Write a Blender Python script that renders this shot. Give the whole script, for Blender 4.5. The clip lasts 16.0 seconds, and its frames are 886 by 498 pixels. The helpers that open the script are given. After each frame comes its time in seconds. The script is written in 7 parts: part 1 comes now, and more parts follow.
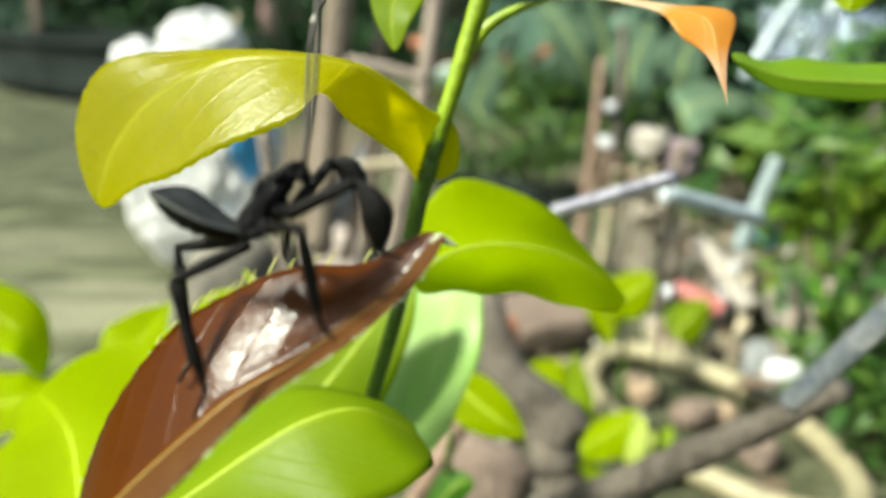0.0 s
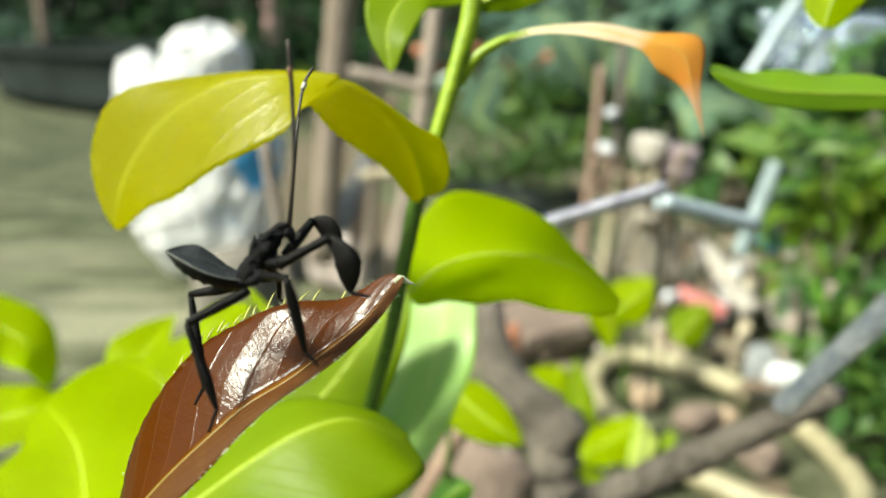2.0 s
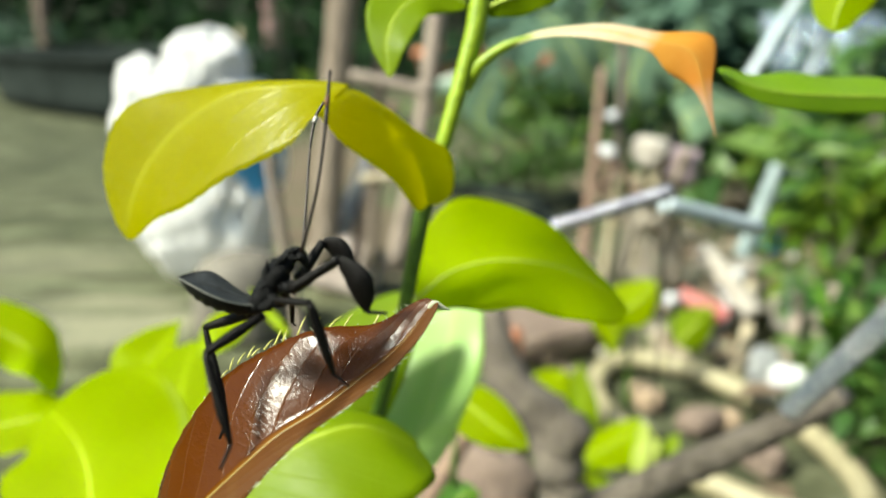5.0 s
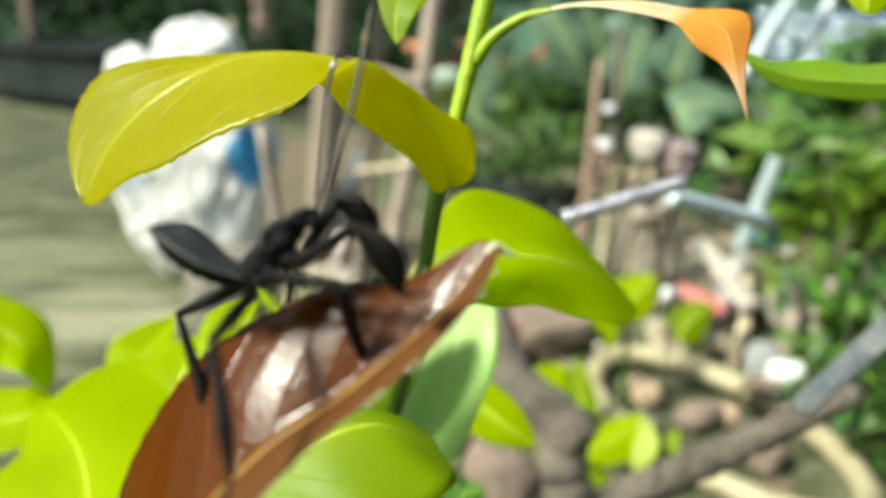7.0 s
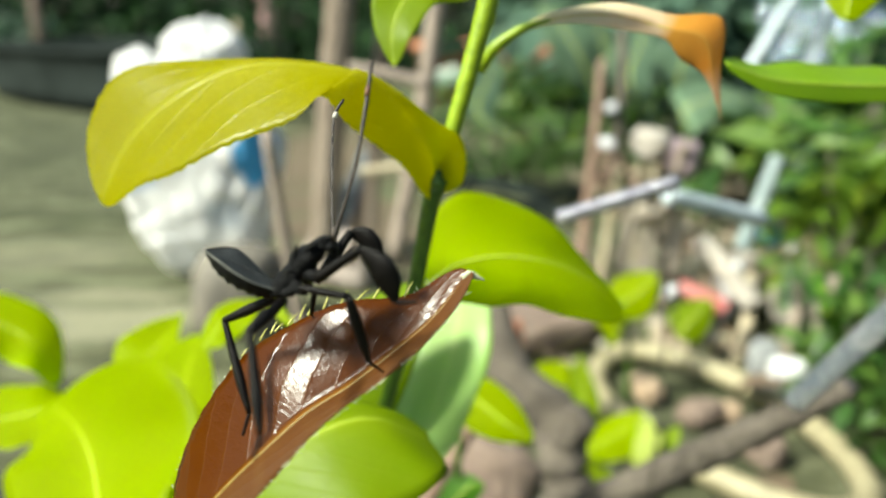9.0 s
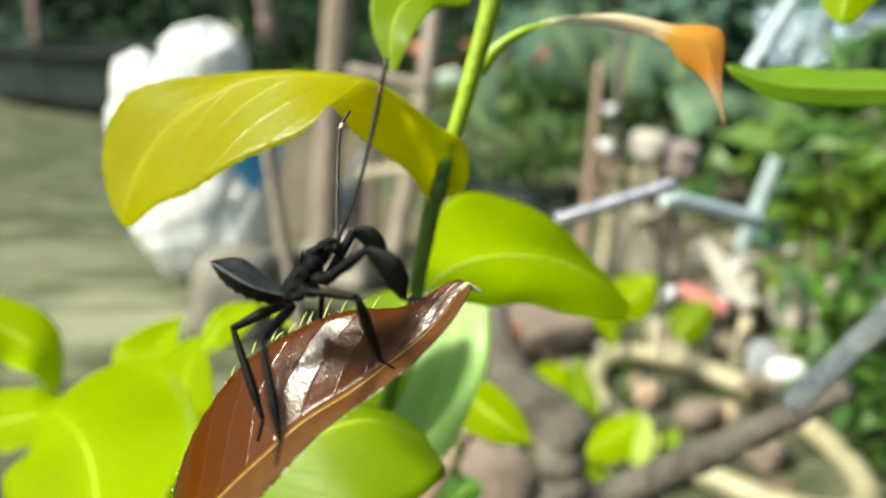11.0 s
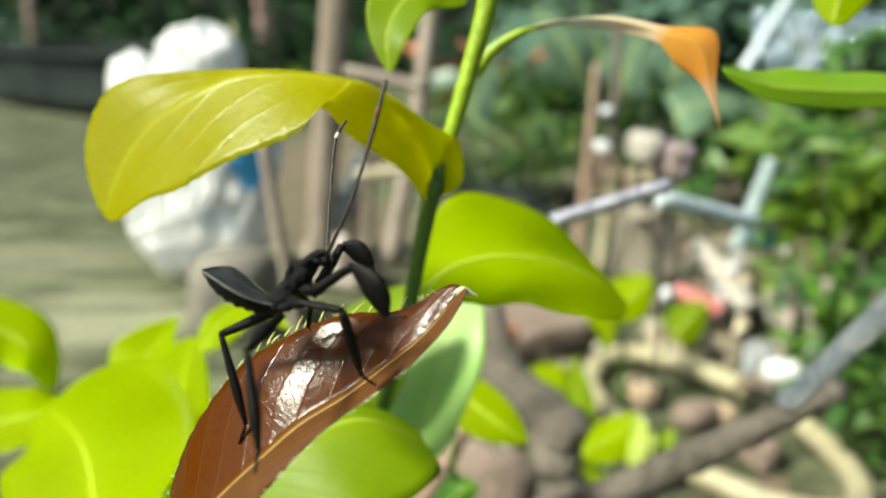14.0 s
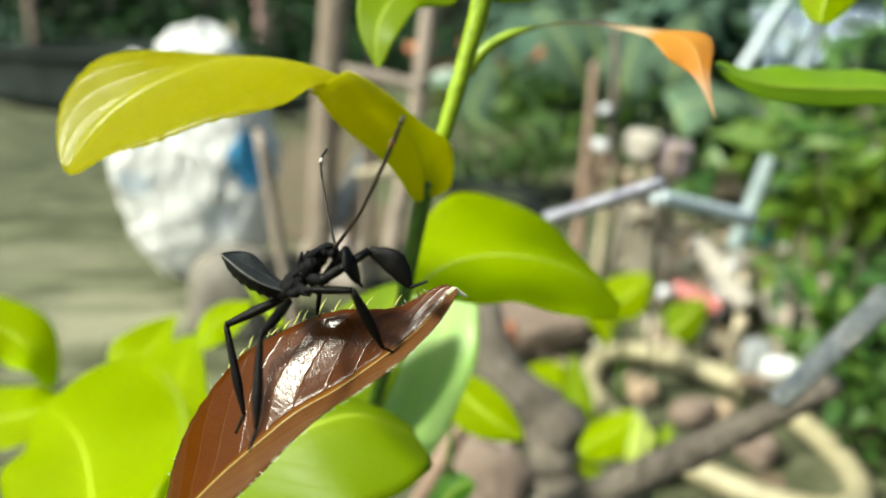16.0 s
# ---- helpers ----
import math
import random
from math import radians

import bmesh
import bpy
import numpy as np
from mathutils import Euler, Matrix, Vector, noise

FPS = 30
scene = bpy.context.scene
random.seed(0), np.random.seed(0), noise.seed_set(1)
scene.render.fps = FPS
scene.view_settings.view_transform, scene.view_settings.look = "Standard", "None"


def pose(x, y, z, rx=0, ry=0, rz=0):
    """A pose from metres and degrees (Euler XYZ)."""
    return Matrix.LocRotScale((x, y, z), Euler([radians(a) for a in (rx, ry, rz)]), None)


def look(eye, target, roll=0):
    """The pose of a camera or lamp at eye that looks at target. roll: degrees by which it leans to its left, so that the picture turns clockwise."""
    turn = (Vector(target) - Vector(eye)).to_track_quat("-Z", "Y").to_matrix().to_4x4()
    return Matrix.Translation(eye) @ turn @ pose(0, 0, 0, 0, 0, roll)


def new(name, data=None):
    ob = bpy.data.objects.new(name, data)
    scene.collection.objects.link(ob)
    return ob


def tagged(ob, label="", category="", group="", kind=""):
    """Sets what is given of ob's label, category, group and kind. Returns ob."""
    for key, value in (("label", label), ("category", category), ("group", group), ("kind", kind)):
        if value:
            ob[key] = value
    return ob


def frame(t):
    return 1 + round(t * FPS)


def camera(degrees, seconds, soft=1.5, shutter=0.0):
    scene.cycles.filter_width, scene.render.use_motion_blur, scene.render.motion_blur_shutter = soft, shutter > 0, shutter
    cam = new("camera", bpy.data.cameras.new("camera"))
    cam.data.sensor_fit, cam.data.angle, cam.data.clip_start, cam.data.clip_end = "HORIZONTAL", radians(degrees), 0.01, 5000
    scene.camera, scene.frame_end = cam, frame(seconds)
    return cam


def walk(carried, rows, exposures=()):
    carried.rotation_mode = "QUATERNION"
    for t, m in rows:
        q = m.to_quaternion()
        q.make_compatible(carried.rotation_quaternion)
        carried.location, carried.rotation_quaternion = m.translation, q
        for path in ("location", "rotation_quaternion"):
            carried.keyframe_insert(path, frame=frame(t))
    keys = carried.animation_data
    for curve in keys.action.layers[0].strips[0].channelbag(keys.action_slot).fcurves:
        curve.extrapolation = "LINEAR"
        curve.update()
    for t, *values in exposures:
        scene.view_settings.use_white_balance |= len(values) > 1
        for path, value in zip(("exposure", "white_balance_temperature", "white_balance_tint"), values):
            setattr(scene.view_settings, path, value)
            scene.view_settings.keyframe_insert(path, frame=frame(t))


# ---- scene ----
cam = camera(62, 16.0, soft=1.8)
cam.data.dof.use_dof = True
cam.data.dof.focus_distance = 0.117
cam.data.dof.aperture_fstop = 10.5
cam.data.dof.aperture_blades = 0
PATH = [
    (0, pose(-0.0045, 0.0071, 0.3597, 72.391, -0.914, -0.418)),
    (0.5, pose(-0.0030, 0.0045, 0.3616, 72.767, -0.501, -0.408)),
    (1, pose(-0.0019, 0.0032, 0.3629, 72.760, -0.407, -0.410)),
    (1.5, pose(-0.0017, 0.0026, 0.3631, 72.765, -0.385, -0.381)),
    (2, pose(-0.0008, 0.0015, 0.3639, 72.824, -0.189, -0.185)),
    (2.5, pose(-0.0011, 0.0010, 0.3638, 72.792, -0.123, -0.172)),
    (3, pose(0.0001, -0.0001, 0.3646, 72.874, -0.088, -0.217)),
    (3.5, pose(0.0000, 0.0000, 0.3650, 73.000, -0.000, 0.000)),
    (4, pose(-0.0010, 0.0010, 0.3648, 73.093, 0.005, -0.111)),
    (6.5, pose(-0.0079, 0.0075, 0.3619, 72.797, -0.183, -0.640)),
    (7, pose(-0.0099, 0.0103, 0.3607, 72.642, -0.315, -0.975)),
    (7.5, pose(-0.0097, 0.0081, 0.3613, 72.404, -0.083, -0.760)),
    (8, pose(-0.0069, 0.0035, 0.3630, 72.378, 0.002, -0.569)),
    (8.5, pose(-0.0070, 0.0042, 0.3629, 72.487, -0.032, -0.571)),
    (9, pose(-0.0064, 0.0041, 0.3632, 72.509, 0.028, -0.533)),
    (11.5, pose(-0.0060, 0.0030, 0.3636, 72.702, 0.126, -0.619)),
    (12, pose(-0.0061, 0.0027, 0.3637, 72.660, 0.084, -0.533)),
    (12.5, pose(-0.0057, 0.0024, 0.3634, 72.616, 0.083, -0.649)),
    (13, pose(-0.0059, 0.0029, 0.3631, 72.778, -0.003, -0.776)),
    (13.5, pose(-0.0053, 0.0026, 0.3638, 72.800, 0.099, -0.773)),
    (14, pose(-0.0057, 0.0021, 0.3637, 72.748, 0.030, -0.848)),
    (14.5, pose(-0.0044, 0.0024, 0.3640, 72.807, 0.177, -0.756)),
    (15, pose(-0.0054, 0.0018, 0.3646, 72.870, 0.240, -0.802)),
    (15.5, pose(-0.0031, 0.0003, 0.3656, 72.840, 0.425, -0.707)),
    (16, pose(-0.0032, -0.0005, 0.3642, 72.671, 0.238, -0.802)),
]
walk(cam, PATH, [(0, 0.92, 6650, -3), (8, 0.96, 6650, -3), (13, 0.93, 6650, -3), (16, 0.88, 6650, -3)])

# ---- world and sun ----
SUN_EL, SUN_AZ = 49.0, -114.0      # degrees; azimuth from +y towards +x
world = bpy.data.worlds.new("sky")
scene.world = world
world.use_nodes = True
wn = world.node_tree.nodes
sky = wn.new("ShaderNodeTexSky")
sky.sky_type = "NISHITA"
sky.sun_disc = False
sky.sun_elevation = radians(SUN_EL)
sky.sun_rotation = radians(SUN_AZ)
sky.air_density, sky.dust_density, sky.ozone_density = 1.0, 3.0, 1.0
wn["Background"].inputs["Strength"].default_value = 0.083
world.node_tree.links.new(sky.outputs[0], wn["Background"].inputs["Color"])
sun = new("sun", bpy.data.lights.new("sun", "SUN"))
sun.data.energy, sun.data.angle, sun.data.color = 5.0, radians(11), (1.0, 0.95, 0.86)
e_, a_ = radians(SUN_EL), radians(SUN_AZ)
sun.matrix_world = look((math.sin(a_) * math.cos(e_), math.cos(a_) * math.cos(e_), math.sin(e_)), (0, 0, 0))


# ---- materials ----
def mat(name):
    m = bpy.data.materials.new(name)
    m.use_nodes = True
    return m, m.node_tree.nodes, m.node_tree.links, m.node_tree.nodes["Principled BSDF"]


def noise_node(n, l, scale, detail=5, rough=0.6, coord="Object", stretch=None):
    tc = n.new("ShaderNodeTexCoord")
    t = n.new("ShaderNodeTexNoise")
    t.inputs["Scale"].default_value, t.inputs["Detail"].default_value, t.inputs["Roughness"].default_value = scale, detail, rough
    if stretch:
        mp = n.new("ShaderNodeMapping")
        mp.inputs["Scale"].default_value = stretch
        l.new(tc.outputs[coord], mp.inputs["Vector"])
        l.new(mp.outputs[0], t.inputs["Vector"])
    else:
        l.new(tc.outputs[coord], t.inputs["Vector"])
    return t


def ramp(n, l, src, stops):
    r = n.new("ShaderNodeValToRGB")
    el = r.color_ramp.elements
    while len(el) < len(stops):
        el.new(0.5)
    for e, (p, c) in zip(el, stops):
        e.position, e.color = p, (*c, 1)
    l.new(src, r.inputs[0])
    return r


def mixc(n, l, fac, a, b, mode="MIX"):
    x = n.new("ShaderNodeMix")
    x.data_type, x.blend_type = "RGBA", mode
    for sock, v in ((x.inputs[0], fac), (x.inputs[6], a), (x.inputs[7], b)):
        if hasattr(v, "is_linked"):
            l.new(v, sock)
        elif isinstance(v, (int, float)):
            sock.default_value = v
        else:
            sock.default_value = (*v, 1)
    return x.outputs[2]


def math_node(n, l, op, a, b=None, c=None):
    x = n.new("ShaderNodeMath")
    x.operation = op
    for i, v in enumerate((a, b, c)):
        if v is None:
            continue
        if hasattr(v, "is_linked"):
            l.new(v, x.inputs[i])
        else:
            x.inputs[i].default_value = v
    return x.outputs[0]


def bump(n, l, bs, height, strength, dist):
    b = n.new("ShaderNodeBump")
    b.inputs["Strength"].default_value, b.inputs["Distance"].default_value = strength, dist
    l.new(height, b.inputs["Height"])
    l.new(b.outputs[0], bs.inputs["Normal"])
    return b


TONE = 0.86


def surface(name, a, b, scale, rough=0.7, metal=0.0, relief=0.3, dist=0.002, stretch=None, fine=8.0, spec=0.5):
    """A plain mottled surface in two colours, at two scales."""
    a, b = (tuple(v * TONE for v in q) for q in (a, b))
    m, n, l, bs = mat(name)
    big = noise_node(n, l, scale, 4, 0.6, "Object", stretch)
    small = noise_node(n, l, scale * fine, 6, 0.7, "Object", stretch)
    c = ramp(n, l, big.outputs[0], [(0.35, a), (0.65, b)]).outputs[0]
    dark = tuple(v * 0.55 for v in a)
    f = ramp(n, l, small.outputs[0], [(0.3, (0.75,) * 3), (0.55, (0, 0, 0))]).outputs[0]
    l.new(mixc(n, l, f, c, dark), bs.inputs["Base Color"])
    r = n.new("ShaderNodeMapRange")
    r.inputs[3].default_value, r.inputs[4].default_value = max(0.05, rough - 0.15), min(1.0, rough + 0.15)
    l.new(small.outputs[0], r.inputs[0])
    l.new(r.outputs[0], bs.inputs["Roughness"])
    bs.inputs["Metallic"].default_value = metal
    bs.inputs["Specular IOR Level"].default_value = spec
    bump(n, l, bs, small.outputs[0], relief, dist)
    return m


def leaf_material(name, base, light, vein, glow, rough=0.35, thin=0.45, veins=9.0, wrinkle=0.25, spots=0.0, mesh=0.22, tones=None, spec=0.4, netrelief=0.15, sidevein=0.2, matte=None, ribfrom=0.0, scale=140.0, crease=0.0, halo=0.35, uneven=0.3, quilt=0.0):
    """Leaf blade: upper colour, mottling, midrib and side veins by the blade's own coordinates, light passing through."""
    m, n, l, bs = mat(name)
    uv = n.new("ShaderNodeUVMap")
    sep = n.new("ShaderNodeSeparateXYZ")
    l.new(uv.outputs[0], sep.inputs[0])
    across = math_node(n, l, "ABSOLUTE", math_node(n, l, "SUBTRACT", sep.outputs[0], 0.5))
    along = math_node(n, l, "MULTIPLY", sep.outputs[1], veins)
    slant = math_node(n, l, "SUBTRACT", along, math_node(n, l, "MULTIPLY", across, veins * 0.62))
    wob = noise_node(n, l, 90.0, 2, 0.5)
    slant = math_node(n, l, "ADD", slant, math_node(n, l, "MULTIPLY", wob.outputs[0], 0.35))
    saw = math_node(n, l, "ABSOLUTE", math_node(n, l, "SUBTRACT", math_node(n, l, "FRACT", slant), 0.5))
    side = n.new("ShaderNodeMapRange")
    side.inputs[1].default_value, side.inputs[2].default_value = 0.0, 0.05
    side.inputs[3].default_value, side.inputs[4].default_value = 1.0, 0.0
    l.new(saw, side.inputs[0])
    rib = n.new("ShaderNodeMapRange")
    rib.inputs[1].default_value, rib.inputs[2].default_value = 0.008, 0.03
    rib.inputs[3].default_value, rib.inputs[4].default_value = 1.0, 0.0
    l.new(across, rib.inputs[0])
    ribm = math_node(n, l, "MULTIPLY", rib.outputs[0], math_node(n, l, "GREATER_THAN", sep.outputs[1], ribfrom))
    vmask = math_node(n, l, "MAXIMUM", ribm, math_node(n, l, "MULTIPLY", side.outputs[0], sidevein))
    mott = noise_node(n, l, 45.0, 5, 0.65)
    cells = n.new("ShaderNodeTexVoronoi")
    cells.feature = "DISTANCE_TO_EDGE"
    cells.inputs["Scale"].default_value = 620.0
    tc = n.new("ShaderNodeTexCoord")
    l.new(tc.outputs["Object"], cells.inputs["Vector"])
    c = ramp(n, l, mott.outputs[0], [(0.3, base), (0.7, light)]).outputs[0]
    net = ramp(n, l, cells.outputs[0], [(0.0, (mesh,) * 3), (0.12, (0, 0, 0))]).outputs[0]
    if tones:
        c = mixc(n, l, 0.95, c, ramp(n, l, sep.outputs[1], tones).outputs[0])
        glow = tones[-2][1]
    drift = noise_node(n, l, 22.0, 3, 0.55)
    c = mixc(n, l, ramp(n, l, drift.outputs[0], [(0.38, (0, 0, 0)), (0.68, (0.55,) * 3)]).outputs[0], c, tuple(v * k for v, k in zip(base, (0.78, 0.72, 0.6))))
    c = mixc(n, l, net, c, vein)
    band = n.new("ShaderNodeMapRange")
    band.inputs[1].default_value, band.inputs[2].default_value = 0.0, 0.16
    band.inputs[3].default_value, band.inputs[4].default_value = halo, 0.0
    l.new(across, band.inputs[0])
    c = mixc(n, l, band.outputs[0], c, vein)
    c = mixc(n, l, vmask, c, vein)
    if spots:
        sp = noise_node(n, l, 160.0, 3, 0.5)
        c = mixc(n, l, ramp(n, l, sp.outputs[0], [(0.70, (0, 0, 0)), (0.76, (spots,) * 3)]).outputs[0], c, (0.09, 0.05, 0.015))
    l.new(c, bs.inputs["Base Color"])
    patch = noise_node(n, l, 70.0, 4, 0.6)
    l.new(math_node(n, l, "MULTIPLY_ADD", patch.outputs[0], uneven, rough - uneven * 0.5), bs.inputs["Roughness"])
    bs.inputs["Specular IOR Level"].default_value = spec
    if matte:
        other = math_node(n, l, "GREATER_THAN", sep.outputs[0], 0.5)
        l.new(math_node(n, l, "MULTIPLY_ADD", other, matte - rough, rough), bs.inputs["Roughness"])
        dry = noise_node(n, l, 260.0, 4, 0.7)
        pale = ramp(n, l, dry.outputs[0], [(0.45, (0.35,) * 3), (0.75, (0.75,) * 3)]).outputs[0]
        l.new(mixc(n, l, math_node(n, l, "MULTIPLY", other, pale), c, (0.115, 0.05, 0.006)), bs.inputs["Base Color"])
    wr = noise_node(n, l, scale, 6, 0.7)
    h = math_node(n, l, "ADD", math_node(n, l, "MULTIPLY", wr.outputs[0], wrinkle), math_node(n, l, "MULTIPLY", vmask, -0.6))
    h = math_node(n, l, "ADD", h, math_node(n, l, "MULTIPLY", cells.outputs[0], netrelief))
    if quilt:
        h = math_node(n, l, "ADD", h, math_node(n, l, "MULTIPLY", math_node(n, l, "SMOOTH_MIN", saw, 0.3, 0.2), quilt))
    if crease:
        mp = n.new("ShaderNodeMapping")
        mp.inputs["Scale"].default_value = (9.0, 42.0, 1.0)
        mp.inputs["Rotation"].default_value = (0, 0, 0.25)
        l.new(uv.outputs[0], mp.inputs["Vector"])
        cr = n.new("ShaderNodeTexNoise")
        cr.inputs["Scale"].default_value, cr.inputs["Detail"].default_value, cr.inputs["Roughness"].default_value = 1.0, 4.0, 0.6
        l.new(mp.outputs[0], cr.inputs["Vector"])
        ridge = math_node(n, l, "ABSOLUTE", math_node(n, l, "SUBTRACT", cr.outputs[0], 0.5))
        h = math_node(n, l, "ADD", h, math_node(n, l, "MULTIPLY", math_node(n, l, "MINIMUM", ridge, 0.06), crease))
    b = bump(n, l, bs, h, 0.5, 0.0006)
    tr = n.new("ShaderNodeBsdfTranslucent")
    gl = mixc(n, l, 0.0 if tones else 0.65, c, glow)
    l.new(gl, tr.inputs[0])
    l.new(b.outputs[0], tr.inputs["Normal"])
    mx = n.new("ShaderNodeMixShader")
    mx.inputs[0].default_value = thin
    l.new(bs.outputs[0], mx.inputs[1])
    l.new(tr.outputs[0], mx.inputs[2])
    l.new(mx.outputs[0], n["Material Output"].inputs[0])
    return m


def small_leaf_material(name, cols, thin=0.35, rough=0.45):
    """Leaves of far shrubs: each leaf its own tone."""
    cols = [tuple(v * TONE * 0.85 for v in q) for q in cols]
    m, n, l, bs = mat(name)
    geo = n.new("ShaderNodeNewGeometry")
    k = len(cols) - 1
    c = ramp(n, l, geo.outputs["Random Per Island"], [(i / k, q) for i, q in enumerate(cols)]).outputs[0]
    t = noise_node(n, l, 60.0, 3)
    c = mixc(n, l, ramp(n, l, t.outputs[0], [(0.4, (0, 0, 0)), (0.7, (0.35,) * 3)]).outputs[0], c, tuple(v * 0.4 for v in cols[0]))
    l.new(c, bs.inputs["Base Color"])
    bs.inputs["Roughness"].default_value = rough
    tr = n.new("ShaderNodeBsdfTranslucent")
    l.new(c, tr.inputs[0])
    mx = n.new("ShaderNodeMixShader")
    mx.inputs[0].default_value = thin
    l.new(bs.outputs[0], mx.inputs[1])
    l.new(tr.outputs[0], mx.inputs[2])
    l.new(mx.outputs[0], n["Material Output"].inputs[0])
    return m


M_YELLOW = leaf_material("yellow_leaf", (0.47, 0.47, 0.001), (0.58, 0.57, 0.002), (0.62, 0.62, 0.06), (1.0, 0.93, 0.001), 0.27, 0.80, 9.0, sidevein=0.2, spec=0.5, ribfrom=0.45, mesh=0.1, wrinkle=0.9, quilt=0.4, uneven=0.2, scale=75.0)
M_GREEN = leaf_material("green_leaf", (0.18, 0.285, 0.002), (0.24, 0.345, 0.004), (0.34, 0.44, 0.02), (0.47, 0.60, 0.002), 0.42, 0.55, 9.0, mesh=0.1, spec=0.16)
M_LIME = leaf_material("lime_leaf", (0.40, 0.53, 0.002), (0.50, 0.62, 0.003), (0.58, 0.68, 0.02), (0.88, 1.0, 0.002), 0.5, 0.78, 9.0, spec=0.16, mesh=0.1)
M_RED = leaf_material("red_leaf", (0.062, 0.015, 0.0003), (0.098, 0.028, 0.0005), (0.17, 0.07, 0.006), (0.50, 0.15, 0.002), 0.19, 0.27, 11.0, 0.25, 0.4, 0.03, spec=0.22, matte=0.6, sidevein=0.2, scale=110.0, netrelief=0.04, crease=0.9, halo=0.04, uneven=0.12, quilt=0.35)
M_BLADE = leaf_material("strap_leaf", (0.17, 0.31, 0.006), (0.23, 0.38, 0.01), (0.28, 0.42, 0.03), (0.42, 0.66, 0.006), 0.42, 0.45, 9.0, mesh=0.08, spec=0.3)
# The whitish middle tones paint the blade's sheen into its colour.
M_ORANGE = leaf_material("orange_leaf", (0.5, 0.16, 0.02), (0.6, 0.24, 0.03), (0.58, 0.30, 0.05), (0.7, 0.3, 0.05), 0.45, 0.3, 8.0, tones=[(0.0, (0.3, 0.42, 0.03)), (0.18, (0.46, 0.54, 0.1)), (0.30, (0.74, 0.72, 0.5)), (0.55, (0.78, 0.72, 0.52)), (0.60, (0.66, 0.34, 0.04)), (0.82, (0.64, 0.26, 0.03)), (0.90, (0.55, 0.42, 0.3))])
M_DEEP = leaf_material("deep_leaf", (0.05, 0.17, 0.012), (0.1, 0.26, 0.02), (0.2, 0.36, 0.05), (0.2, 0.45, 0.03), 0.35, 0.4, 10.0)
M_GREYLEAF = leaf_material("grey_green_leaf", (0.10, 0.18, 0.10), (0.16, 0.26, 0.15), (0.4, 0.48, 0.35), (0.25, 0.4, 0.2), 0.4, 0.3, 10.0)
# Whitened green: the sky's sheen on this leaf is mixed into the base.
M_SHEEN = leaf_material("painted_sheen_leaf", (0.27, 0.46, 0.10), (0.36, 0.54, 0.17), (0.42, 0.56, 0.18), (0.6, 0.88, 0.16), 0.46, 0.45, 9.0, spec=1.0, mesh=0.08)
M_PALELEAF = leaf_material("pale_young_leaf", (0.48, 0.58, 0.12), (0.58, 0.66, 0.2), (0.62, 0.7, 0.3), (0.9, 0.95, 0.3), 0.5, 0.6, 9.0, mesh=0.08, spec=0.3)
M_STEM = surface("green_stem", (0.05, 0.12, 0.01), (0.09, 0.18, 0.015), 60.0, 0.45, 0, 0.2, 0.0004)
M_YSTEM = surface("young_stem", (0.22, 0.34, 0.004), (0.30, 0.43, 0.008), 60.0, 0.45, 0, 0.2, 0.0004)
M_PALE = surface("pale_rib", (0.46, 0.60, 0.04), (0.54, 0.66, 0.08), 80.0, 0.5, 0, 0.2, 0.0003)
M_RIB = surface("brown_rib", (0.22, 0.14, 0.015), (0.30, 0.20, 0.03), 80.0, 0.45, 0, 0.2, 0.0003)
M_WHITE_TIP = surface("dry_tip", (0.60, 0.64, 0.40), (0.76, 0.77, 0.6), 200.0, 0.6, 0, 0.3, 0.0003)
M_BUG = surface("black_shell", (0.003, 0.0032, 0.0038), (0.0065, 0.0067, 0.0075), 500.0, 0.44, 0, 0.9, 0.0004, None, 5.0, 0.17)
# Lighter copy of the black shell: skylight on the back as grey colour.
M_BUGBACK = surface("skylit_shell", (0.016, 0.019, 0.021), (0.038, 0.043, 0.047), 500.0, 0.6, 0, 0.8, 0.0004, None, 5.0, 0.2)
M_BUGBROWN = surface("brown_black_leg", (0.003, 0.0025, 0.0023), (0.006, 0.0048, 0.0042), 500.0, 0.40, 0, 0.6, 0.0003, None, 5.0, 0.15)
M_ANTENNA = surface("dark_brown_antenna", (0.018, 0.011, 0.007), (0.036, 0.022, 0.013), 400.0, 0.45, 0, 0.4, 0.0002)
M_RIM = surface("pale_rim", (0.10, 0.105, 0.095), (0.17, 0.175, 0.15), 500.0, 0.6, 0, 0.3, 0.0002)
M_BUGRED = surface("rust_joint", (0.12, 0.045, 0.015), (0.2, 0.09, 0.03), 500.0, 0.45, 0, 0.3, 0.0002)
M_BUGTIP = surface("grey_tip", (0.5, 0.48, 0.42), (0.6, 0.58, 0.5), 500.0, 0.5, 0, 0.3, 0.0002)
M_BARK = surface("grey_bark", (0.105, 0.088, 0.07), (0.23, 0.195, 0.16), 28.0, 0.85, 0, 1.0, 0.004, (1, 1, 1), 7.0)
M_WOOD = surface("weathered_wood", (0.24, 0.185, 0.14), (0.36, 0.30, 0.24), 14.0, 0.8, 0, 0.8, 0.003, (4, 4, 0.6), 6.0)
M_PALEWOOD = surface("pale_stick", (0.34, 0.275, 0.23), (0.46, 0.38, 0.32), 20.0, 0.75, 0, 0.6, 0.002, (4, 4, 0.6), 6.0)
M_REDWOOD = surface("reddish_stick", (0.25, 0.16, 0.115), (0.35, 0.245, 0.185), 20.0, 0.75, 0, 0.6, 0.002)
M_STRAW = surface("dry_straw", (0.5, 0.42, 0.28), (0.64, 0.56, 0.4), 30.0, 0.75, 0, 0.5, 0.002)
